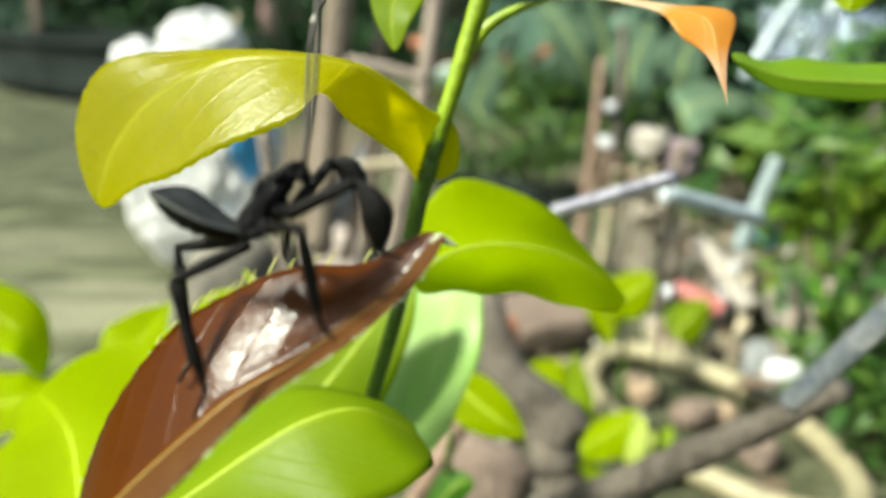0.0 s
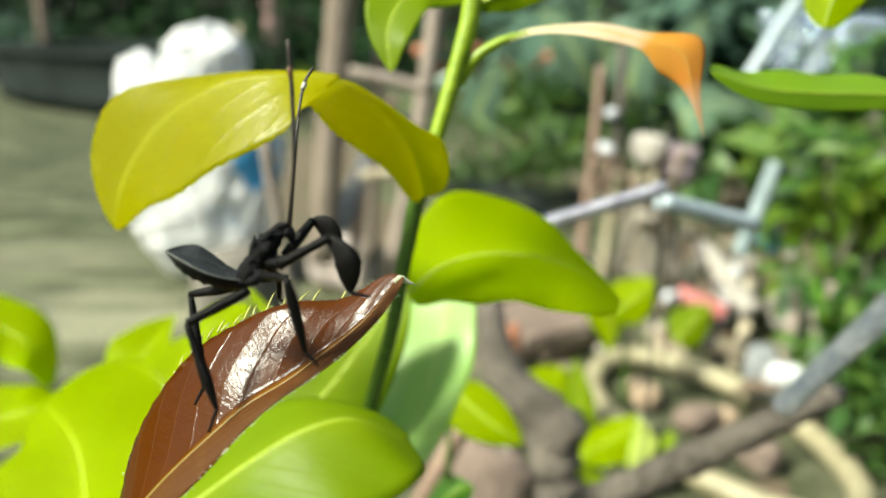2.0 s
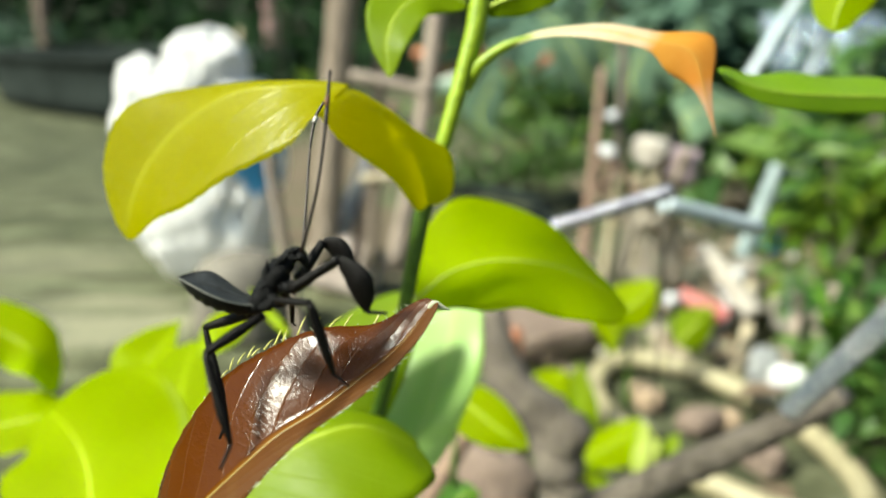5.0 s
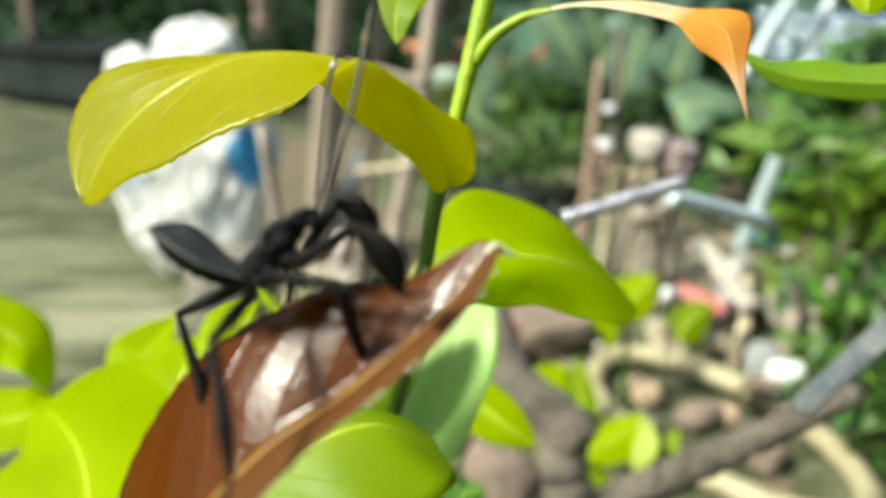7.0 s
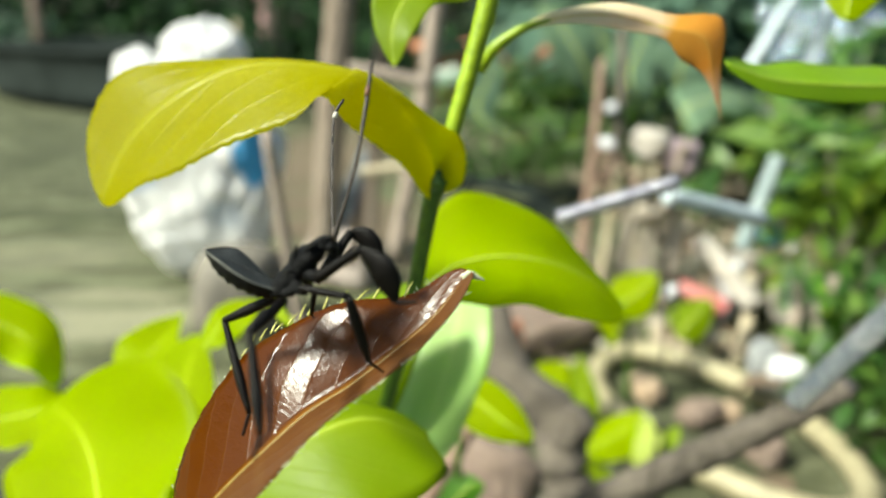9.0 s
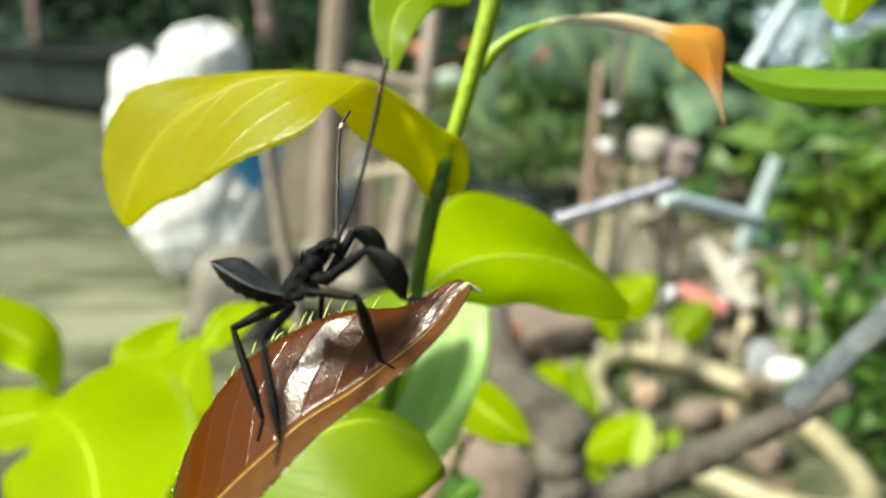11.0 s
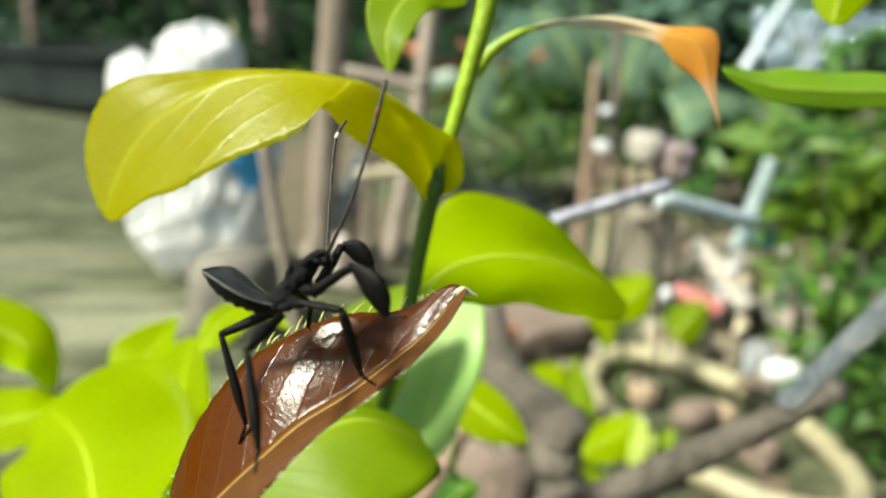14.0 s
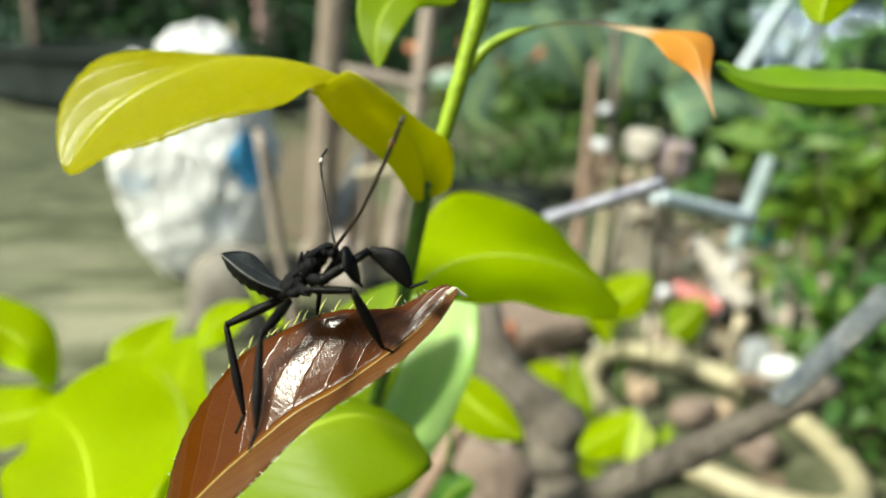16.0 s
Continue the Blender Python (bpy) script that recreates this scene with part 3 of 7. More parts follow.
def build_far_trees():
    """Trees and shrubs closing the garden behind; dark leaf colour paints the shade."""
    rng = random.Random(5)
    spots = [(-3.9, 6.2, 1.9), (-2.3, 6.6, 2.2), (-1.1, 6.3, 2.1), (0.1, 6.6, 2.3), (1.3, 5.9, 2.0), (2.4, 5.4, 1.9), (3.4, 5.0, 1.8), (4.4, 4.2, 1.8),
             (-5.0, 5.0, 2.0), (-6, 2.5, 2.2), (6, 1.5, 2.2), (-4.5, -3.0, 2.4), (4.5, -3.5, 2.4), (0.0, -6.0, 2.4)]
    for i, (x, y, h) in enumerate(spots):
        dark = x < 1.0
        e = empty("tree", (x, y, 0), "dense garden tree, shade put into its dark green leaves" if dark else "leafy green garden tree with bright gaps", "tree", "trees behind the garden")
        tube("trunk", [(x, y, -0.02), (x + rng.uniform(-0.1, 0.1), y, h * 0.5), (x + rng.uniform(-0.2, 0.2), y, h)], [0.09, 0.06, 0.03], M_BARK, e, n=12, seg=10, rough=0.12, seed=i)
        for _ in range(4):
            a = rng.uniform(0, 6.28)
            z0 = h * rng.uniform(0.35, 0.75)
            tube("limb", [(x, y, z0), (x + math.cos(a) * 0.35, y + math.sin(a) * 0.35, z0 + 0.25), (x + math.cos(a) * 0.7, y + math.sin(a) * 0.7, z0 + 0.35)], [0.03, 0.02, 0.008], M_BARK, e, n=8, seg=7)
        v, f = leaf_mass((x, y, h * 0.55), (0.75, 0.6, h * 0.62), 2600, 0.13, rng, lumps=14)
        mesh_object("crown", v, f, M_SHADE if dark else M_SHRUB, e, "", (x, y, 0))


def build_hedge():
    """The dense hedge added to close the garden all round, behind the trees."""
    rng = random.Random(77)
    verts, faces = [], []
    for i in range(64):
        a = 2 * math.pi * i / 64
        x, y = 8.2 * math.cos(a), 1.0 + 7.4 * math.sin(a)
        v, f = leaf_mass((x, y, 1.0), (0.55, 0.55, 0.95), 330, 0.3, rng, lumps=10)
        k = len(verts)
        verts += v
        faces += [tuple(q + k for q in p) for p in f]
    tagged(mesh_object("hedge", verts, faces, M_SHADE), "dense added hedge round the garden, leaves darkened for shade", "hedge", "", "stuff")


def build_undergrowth():
    """Low plants under the trees, darkened in colour as tree shade."""
    rng = random.Random(78)
    verts, faces = [], []
    for i in range(34):
        v, f = leaf_mass((-5.6 + 0.24 * i, 5.2 + rng.uniform(-0.3, 0.5), 0.16), (0.3, 0.25, 0.16), 170, 0.13, rng, lumps=7)
        k = len(verts)
        verts += v
        faces += [tuple(q + k for q in p) for p in f]
    tagged(mesh_object("undergrowth", verts, faces, M_SHADE), "low plants under the trees, tree shade painted as dark green", "undergrowth", "", "stuff")


def build_tank():
    """The low oval black tank behind the sack."""
    cx, cy, la, lb, h = -1.43, 3.58, 0.85, 0.45, 0.25
    ux, uy = 0.746, -0.666
    e = empty("water_tank", (cx, cy, 0), "low oval black rubber water tank on the soil", "tank")
    seg = 112
    prof = [(-0.03, 0.0), (0.0, 0.01), (0.012, h * 0.3), (0.006, h * 0.34), (0.018, h * 0.7), (0.02, h - 0.035), (0.034, h - 0.03), (0.036, h), (-0.005, h), (-0.03, h - 0.03), (-0.05, 0.02)]

    def oval(a, d, z):
        u, v = ((w + d) * math.copysign(abs(q) ** 0.6, q) for w, q in ((la, math.cos(a)), (lb, math.sin(a))))
        return (cx + u * ux - v * uy, cy + u * uy + v * ux, z)
    verts = [oval(2 * math.pi * i / seg, d, z) for i in range(seg) for d, z in prof]
    faces = []
    k = len(prof)
    for i in range(seg):
        for j in range(k - 1):
            a, b = i * k + j, ((i + 1) % seg) * k + j
            faces.append((a, b, b + 1, a + 1))
    mesh_object("wall", verts, faces, M_TUB, e, "", (cx, cy, 0))
    ring = [oval(2 * math.pi * i / seg, -0.04, 0.12) for i in range(seg)]
    mesh_object("water", ring, [tuple(range(seg))], surface("dark_water", (0.01, 0.02, 0.015), (0.02, 0.03, 0.02), 2.0, 0.15, 0, 0.1, 0.002), e, "still dark water", (cx, cy, 0))


def build_sack():
    """The stuffed white sack: a rounded body, a gathered neck and a puffed top."""
    at = (-0.3440, 1.04334, 0)
    e = empty("sack", at, "stuffed white plastic sack with blue print standing on soil", "sack")
    prof = [(0.0, 0.03), (0.01, 0.062), (0.05, 0.088), (0.11, 0.104), (0.17, 0.112), (0.23, 0.110), (0.27, 0.103), (0.29, 0.098)]
    seg, n = 72, 60
    turn_c, turn_s = math.cos(-0.04), math.sin(-0.04)
    verts, faces = [], []
    for i in range(n):
        t = i / (n - 1)
        z = 0.29 * t
        r = float(np.interp(z, [p[0] for p in prof], [p[1] for p in prof]))
        for k in range(seg):
            a = 2 * math.pi * k / seg
            w = 0.012 * noise.noise((math.cos(a) * 2.2, math.sin(a) * 2.2, z * 14)) + 0.005 * noise.noise((math.cos(a) * 6, math.sin(a) * 6, z * 34 + 4))
            ridge = 0.010 * abs(noise.noise((a * 2.5, z * 16, 2))) + 0.006 * abs(noise.noise((a * 7, z * 9, 6)))
            rr = 1.02 * r + w - ridge
            u = rr * math.copysign(abs(math.cos(a)) ** 0.6, math.cos(a))
            q = 0.5 * rr * math.copysign(abs(math.sin(a)) ** 0.6, math.sin(a))
            verts.append((at[0] + u * turn_c - q * turn_s, at[1] + u * turn_s + q * turn_c, z))
    for i in range(n - 1):
        for k in range(seg):
            a, b = i * seg + k, i * seg + (k + 1) % seg
            faces.append((a, b, b + seg, a + seg))
    faces.append(tuple(reversed(range(seg))))
    faces.append(tuple(range((n - 1) * seg, n * seg)))
    mesh_object("body", verts, faces, M_SACK, e, "", at)
    for name, c, rad, sd in (("top", (at[0] + 0.018, at[1], 0.306), (0.062, 0.056, 0.052), 3), ("corner", (at[0] - 0.072, at[1] + 0.01, 0.278), (0.034, 0.033, 0.044), 7)):
        bm = bmesh.new()
        bmesh.ops.create_icosphere(bm, subdivisions=5, radius=1.0)
        vs = []
        for v in bm.verts:
            q = 1 + 0.2 * noise.noise(v.co * 1.7 + Vector((sd, 0, 0))) + 0.07 * noise.noise(v.co * 5 + Vector((0, sd, 0)))
            v.co = Vector((v.co.x * rad[0] * q, v.co.y * rad[1] * q, v.co.z * rad[2] * q))
        me = bpy.data.meshes.new(name)
        bm.to_mesh(me)
        bm.free()
        me.materials.append(M_SACK)
        me.shade_smooth()
        ob = new(name, me)
        ob.parent = e
        ob.location = Vector(c) - Vector(at)


def stick(name, a, b, r0, r1, material, label, category="stick", group="", bend=0.0, seed=0, rough=0.06, seg=10, n=20):
    rng = random.Random(seed)
    m1 = tuple((p + q) / 2 + rng.uniform(-1, 1) * bend for p, q in zip(a, b))
    return tagged(tube(name, [a, m1, b], [r0, (r0 + r1) / 2, r1], material, n=n, seg=seg, rough=rough, seed=seed), label, category, group)


def build_fence():
    """Posts and sticks of a rough fence behind the shoot."""
    g = "sticks of the rough fence"
    stick("fence_post", (-0.14734, 0.87382, 0.07647), (-0.10234, 0.9164, 0.48935), 0.017, 0.018, M_WOOD, "thick weathered grey-brown wooden fence post", "post", g, 0.004, 1)
    stick("fence_stick", (-0.05922, 0.87382, 0.07647), (0.00708, 0.91264, 0.47704), 0.010, 0.011, M_PALEWOOD, "pale bare leaning wooden fence stick", "stick", g, 0.006, 2)
    stick("fence_stick", (-0.09193, 0.88332, 0.07333), (-0.056, 0.94523, 0.48105), 0.009, 0.008, M_WOOD, "thin weathered brown upright fence stick", "stick", g, 0.006, 3)
    stick("fence_stick", (-0.11793, 0.90019, 0.0601), (-0.05793, 0.9133, 0.274), 0.007, 0.006, M_REDWOOD, "thin reddish-brown leaning fence stick", "stick", g, 0.005, 4)
    stick("fence_rail", (-0.10303, 0.85063, 0.30845), (-0.01526, 0.84543, 0.29142), 0.007, 0.006, M_PALEWOOD, "short pale cross rail between fence posts", "rail", g, 0.002, 5)
    stick("fence_rail", (-0.0949, 0.84612, 0.19108), (-0.029, 0.84863, 0.19927), 0.006, 0.005, M_STRAW, "short straw-coloured cross rail between fence sticks", "rail", g, 0.002, 6)
    stick("plastic_pipe", (-0.18791, 1.16369, -0.00153), (-0.10851, 1.17021, 0.15662), 0.018, 0.018, M_GLINT, "short shiny bluish-white pipe leaning behind the fence, pale glints painted in", "pipe", "", 0.0, 7, 0.0)
    stick("forked_twig", (-0.0846, 0.51208, -0.01224), (-0.12592, 0.5207, 0.28956), 0.006, 0.004, M_PALEWOOD, "thin grey bare twig leaning beside the sack", "twig", "", 0.006, 8)
    stick("bent_twig", (-0.34268, 1.23475, -0.04271), (-0.32736, 1.25269, 0.35798), 0.006, 0.004, M_STRAW, "dry straw-coloured twig by the sack", "twig", "", 0.004, 9)


def build_right_clutter():
    stick("metal_tube", (0.0423, 0.28951, 0.28586), (0.09057, 0.29381, 0.29993), 0.0031, 0.0030, M_METAL, "shiny silver-grey metal tube over the rubbish heap", "tube", "", 0.0, 11, 0.0, 16)
    stick("plastic_tube", (0.12423, 0.40908, 0.26652), (0.19598, 0.44371, 0.24298), 0.0052, 0.0052, M_BLUEPIPE, "dull pale blue plastic tube on the heap", "tube", "", 0.0, 12, 0.0, 14)
    stick("upright_tube", (0.32368, 0.76253, 0.1229), (0.35503, 0.77196, 0.22212), 0.009, 0.008, M_DULLTUBE, "pale blue-white upright plastic tube among leaves", "tube", "", 0.0, 13, 0.0, 14)
    stick("white_pole", (0.53594, 1.32795, 0.26214), (0.65349, 1.38329, 0.44314), 0.010, 0.010, M_BLUEPIPE, "slanting pale metal pole behind the shrubs", "pole", "slanting poles", 0.0, 14, 0.0, 14)
    stick("white_pole", (0.66828, 1.37903, 0.25818), (0.74069, 1.43649, 0.44614), 0.009, 0.009, M_BLUEPIPE, "slanting white metal pole behind the shrubs", "pole", "slanting poles", 0.0, 15, 0.0, 14)
    stick("grey_branch", (-0.0868, 0.36642, -0.0028), (0.17301, 0.29112, 0.20898), 0.0155, 0.0053, M_BARK, "long grey-brown dead branch lying across the heap", "branch", "", 0.002, 16, 0.17, 14, 110)
    ob = bpy.data.objects["grey_branch"]
    for a, b, r in (((0.12573, 0.30632, 0.16961), (0.12818, 0.30266, 0.17885), 0.0038), ((0.14972, 0.29836, 0.19024), (0.15076, 0.29522, 0.19693), 0.0034), ((0.09982, 0.31448, 0.14755), (0.09535, 0.31073, 0.15649), 0.0043)):
        tube("knot", [a, tuple((p + q) / 2 for p, q in zip(a, b)), b], [r, r * 0.85, r * 0.5], M_BARK, ob, "", n=7, seg=9, rough=0.15, seed=int(r * 1e5))
    tube("broken_end", [(0.17186, 0.29146, 0.20797), (0.17431, 0.29073, 0.21193)], [0.0055, 0.0037], M_DARKSTICK, ob, "dark broken end", n=5, seg=10, rough=0.2, seed=9)
    stick("metal_rod", (0.14324, 0.27804, 0.2086), (0.16868, 0.25635, 0.26488), 0.0047, 0.0053, M_GLINT, "shiny bluish metal rod crossing the dead branch, glints painted pale", "rod", "", 0.0, 17, 0.0, 16)
    stick("black_stick", (0.28935, 0.73332, 0.02734), (0.33471, 0.78372, 0.05539), 0.005, 0.004, M_DARKSTICK, "short charred black stick in the litter", "stick", "", 0.002, 18)
    stick("reddish_stick", (0.17202, 0.8697, 0.06298), (0.19586, 0.9254, 0.31357), 0.008, 0.005, M_REDWOOD, "upright reddish-brown broken stick", "stick", "", 0.005, 19)
    stick("grey_stalk", (0.23065, 0.98117, 0.15397), (0.24598, 1.04166, 0.35183), 0.008, 0.006, M_BARK, "thin grey upright stalk among leaves", "stalk", "", 0.006, 20)
    for ob, a in ((bpy.data.objects["metal_tube"], (0.0892, 0.29361, 0.29927)), (bpy.data.objects["plastic_tube"], (0.13707, 0.41805, 0.26165))):
        tube("wire", [a, (a[0] + 0.004, a[1] + 0.004, a[2] * 0.5), (a[0], a[1], -0.01)], [0.0005, 0.0005], M_DARKSTICK, ob, "thin dark holding wire", n=8, seg=6)
    # cream hoop lying on the soil
    e = empty("hose_hoop", (0.246, 0.61, 0.0), "cream plastic hose bent to an oval hoop on the soil", "hose")
    pts = []
    for i in range(33):
        a = 2 * math.pi * i / 32 * 0.97 + 4.0
        u, v = 0.146 * math.cos(a) + 0.003 * math.sin(3 * a), 0.077 * math.sin(a)
        pts.append((0.246 + 0.416 * u - 0.91 * v, 0.598 - 0.91 * u - 0.416 * v, 0.012 + 0.003 * math.sin(2 * a)))
    tube("hose", pts, [0.011, 0.011], M_HOSE, e, n=130, seg=14)
    tube("coupling", [pts[-1], pts[0]], [0.0114, 0.0114], M_HOSE, e, n=4, seg=14)
    # forked thick branch
    e = empty("forked_branch", (0.06952, 0.35846, 0.10093), "thick grey-brown knobbly garden branch, forked", "branch")
    tube("limb", [(0.0762, 0.34102, -0.02449), (0.07283, 0.3706, 0.07224), (0.06946, 0.38144, 0.10771), (0.06414, 0.39918, 0.13154), (0.04172, 0.40574, 0.15297), (0.03102, 0.42351, 0.17691), (0.03025, 0.44114, 0.20038)], [0.016, 0.0155, 0.0145, 0.0165, 0.0135, 0.0115, 0.007], M_BARK, e, n=40, seg=14, rough=0.10, seed=3)
    tube("stub", [(0.06777, 0.38637, 0.12383), (0.07842, 0.38192, 0.14349)], [0.013, 0.010], M_BARK, e, n=8, seg=12, rough=0.12, seed=4)
    stick("brown_stick", (-0.04414, 0.32347, 0.05489), (0.01352, 0.37238, 0.14649), 0.005, 0.006, M_REDWOOD, "short dark reddish stick behind the leaves", "stick", "", 0.001, 21)
    # clay pieces, stones
    stone("clay_slab", (0.11155, 0.80543, 0), (0.075, 0.07, 0.026), M_BRICK, 2, "broken brown clay slab lying on soil", "slab", "", 0.35)
    stone("clay_pot_shard", (0.07378, 0.72046, 0), (0.012, 0.012, 0.028), M_TERRA, 4, "small orange terracotta shard", "shard")
    stone("round_stone", (0.03715, 0.49195, 0), (0.034, 0.03, 0.03), M_BRICK, 5, "large smooth pale brown stone", "stone")
    stone("stone", (0.2019, 0.66235, 0), (0.026, 0.017, 0.013), M_TAN, 6, "rounded tan stone inside the hoop", "stone", "stones in the hoop", 0.6)
    stone("stone", (0.23975, 0.61384, 0), (0.027, 0.019, 0.014), M_BRICK, 7, "rough pinkish brown stone inside the hoop", "stone", "stones in the hoop", 0.6)
    stone("stone", (0.27088, 0.61893, 0), (0.013, 0.012, 0.010), M_TAN, 8, "small tan stone inside the hoop", "stone", "stones in the hoop", 0.6)
    stone("stone", (0.27173, 0.5494, 0), (0.022, 0.018, 0.016), M_BRICK, 9, "rough brown stone inside the hoop", "stone", "stones in the hoop", 0.6)
    stone("white_rubble", (0.33044, 0.69221, 0), (0.024, 0.02, 0.03), M_PLASTER, 10, "whitish lump of broken plaster on the litter", "rubble", "plaster lumps", 0.55)
    stone("white_rubble", (0.34282, 0.68, 0), (0.02, 0.02, 0.02), M_STONE, 11, "small whitish lump of broken plaster", "rubble", "plaster lumps", 0.55)
    stone("white_rubble", (0.39137, 0.90375, 0), (0.03, 0.025, 0.025), M_STONE, 12, "whitish lump of broken plaster further off", "rubble", "plaster lumps", 0.55)
    stone("white_rubble", (0.43301, 0.84765, 0), (0.03, 0.03, 0.03), M_STONE, 13, "whitish lump of broken plaster in the leaves", "rubble", "plaster lumps", 0.55)
    rng = random.Random(33)
    for i in range(22):
        q = rng.uniform(0.006, 0.017)
        x, y = rng.uniform(0.33, 0.62), rng.uniform(0.62, 1.15)
        stone("rubble_piece", (x, y, 0.0), (q * rng.uniform(0.8, 1.6), q, q * rng.uniform(0.6, 1.4)), rng.choice((M_STONE, M_STONE, M_WHITEPL, M_TAN)), 50 + i, "pale broken piece of rubble among the litter", "rubble", "rubble pieces", 0.6)
    stick("red_strip", (0.30002, 0.87249, 0.03789), (0.34897, 0.83628, 0.02206), 0.012, 0.011, M_REDPL, "faded red plastic strip in the litter", "strip", "", 0.0, 23, 0.02)
    stick("white_strip", (0.34991, 0.86457, 0.012), (0.39097, 0.91914, 0.05368), 0.009, 0.007, M_WHITEPL, "bent white plastic strip in the litter", "strip", "", 0.004, 24, 0.02)
    stick("white_strip", (0.34489, 0.92783, 0.08211), (0.37156, 0.81809, 0.03097), 0.011, 0.013, M_STONE, "crumpled whitish plastic strip lying over the litter", "strip", "", 0.01, 25, 0.35)
    stick("white_strip", (0.39747, 0.89593, 0.04617), (0.32423, 0.74394, -0.00634), 0.006, 0.008, M_STRAW, "pale dry strip of bark in the litter", "strip", "", 0.008, 26, 0.3)
    for a, b, r in (((0.37456, 0.72938, 0.01444), (0.38375, 0.74372, 0.06134), 0.008), ((0.39508, 0.71114, 0.0232), (0.39926, 0.73036, 0.08608), 0.007), ((0.4328, 0.73655, 0.03789), (0.42544, 0.75357, 0.09358), 0.008)):
        stick("pale_peg", (a[0], a[1], -0.01), b, r, r * 0.9, M_PALEWOOD, "short pale upright wooden peg in the litter", "peg", "pale pegs", 0.003, int(r * 1e4), 0.1)
    stone("pale_block", (-0.1406, 1.0081, 0), (0.062, 0.035, 0.045), M_PINKSTONE, 71, "pale pinkish stone block on the soil behind", "block", "", 0.5)
    stone("blue_lid", (0.44444, 0.95384, 0.06457), (0.013, 0.012, 0.017), M_BLUE, 14, "small bright blue plastic scrap", "scrap")
    stone("white_scrap", (0.2111, 0.9500, 0.2010), (0.016, 0.01, 0.009), M_WHITEPL, 5, "small white plastic scrap caught in the heap", "scrap", "", 0.6)
    stone("white_scrap", (0.2290, 1.0000, 0.2407), (0.012, 0.01, 0.008), M_WHITEPL, 18, "small white plastic scrap on a dry stalk", "scrap", "", 0.6)
    stone("cloth_scrap", (0.3020, 0.9200, 0.1730), (0.03, 0.02, 0.028), M_MAUVE, 41, "crumpled mauve-grey cloth on the heap", "cloth", "", 0.6)
    stone("husk", (0.2638, 0.9300, 0.1907), (0.03, 0.02, 0.024), M_STONE, 83, "pale dry husk on the heap", "husk", "", 0.6)
    stone("white_rubble", (0.3438, 0.6650, 0.0128), (0.022, 0.014, 0.016), M_WHITEPL, 14, "bright white lump of plaster in the litter", "rubble", "", 0.6)
    stone("white_scrap", (0.2865, 0.8600, 0.0290), (0.012, 0.01, 0.01), M_WHITEPL, 26, "small white plastic scrap in the litter", "scrap", "", 0.6)
    # dry tangle
    rng = random.Random(9)
    e = empty("straw_tangle", (0.26644, 0.90232, 0.06706), "tangled loops of dry grey-brown rope", "rope")
    b0 = Vector((0.26644, 0.90232, 0.06706))
    for i in range(10):
        x = rng.uniform(-0.02, 0.02)
        w = rng.uniform(0.018, 0.036)
        h = rng.uniform(0.06, 0.1)
        p = [(b0.x + x - w, b0.y + rng.uniform(-0.03, 0.03), b0.z - 0.02), (b0.x + x - w * 0.7, b0.y, b0.z + h * 0.7), (b0.x + x, b0.y + rng.uniform(-0.02, 0.02), b0.z + h), (b0.x + x + w * 0.8, b0.y, b0.z + h * 0.6), (b0.x + x + w * rng.uniform(0.3, 1.3), b0.y, b0.z - 0.03)]
        tube("strand", p, [0.0035, 0.004, 0.0035], M_ROPE, e, n=22, seg=7)
    e = empty("dry_stalks", (0.25916, 0.9385, 0.18541), "heap of pale dry leaves and stalks", "dry plant")
    b0 = Vector((0.25916, 0.9385, 0.18541))
    for dx in (-0.03, 0.0, 0.035):
        tube("stalk", [tuple(b0 + Vector((dx, 0.01, 0.0))), tuple(b0 + Vector((dx * 1.3, 0.0, -0.09))), (b0.x + dx * 1.6, b0.y - 0.01, -0.01)], [0.004, 0.005, 0.006], M_STRAW, e, n=8, seg=7)
    for i in range(26):
        a = rng.uniform(0, 6.28)
        p0 = b0 + Vector((rng.uniform(-0.05, 0.05), rng.uniform(-0.04, 0.04), rng.uniform(-0.05, 0.0)))
        p1 = p0 + Vector((math.cos(a) * 0.03, math.sin(a) * 0.03, rng.uniform(0.0, 0.05)))
        tube("stalk", [tuple(p0), tuple((p0 + p1) / 2 + Vector((0, 0, 0.012))), tuple(p1)], [0.004, 0.006, 0.002], rng.choice((M_STRAW, M_STONE, M_REDWOOD)), e, n=8, seg=7, flat=0.5)
    # silvery reflecting sheet, added behind the shrubs to give bright glints
    rng = random.Random(12)
    o = Vector((0.81149, 1.55409, 0.31776))
    verts, faces = [], []
    for j in range(40):
        for i in range(80):
            x, z = (i / 79 - 0.5) * 0.3, (j / 39 - 0.5) * 0.13
            q = 0.03 * noise.noise((x * 16, z * 16, 1)) + 0.016 * noise.noise((x * 70, z * 70, 5))
            verts.append((o.x + x, o.y + q + z * 0.6, o.z + z + 0.3 * q))
    for j in range(39):
        for i in range(79):
            a = j * 80 + i
            faces.append((a, a + 1, a + 81, a + 80))
    sheet = tagged(mesh_object("glint_sheet", verts, faces, M_SPARKLE, None, "", tuple(o)), "added crumpled silvery sheet behind the shrubs, standing in for bright glints", "sheet")
    md = sheet.modifiers.new("thickness", "SOLIDIFY")
    md.thickness = 0.003


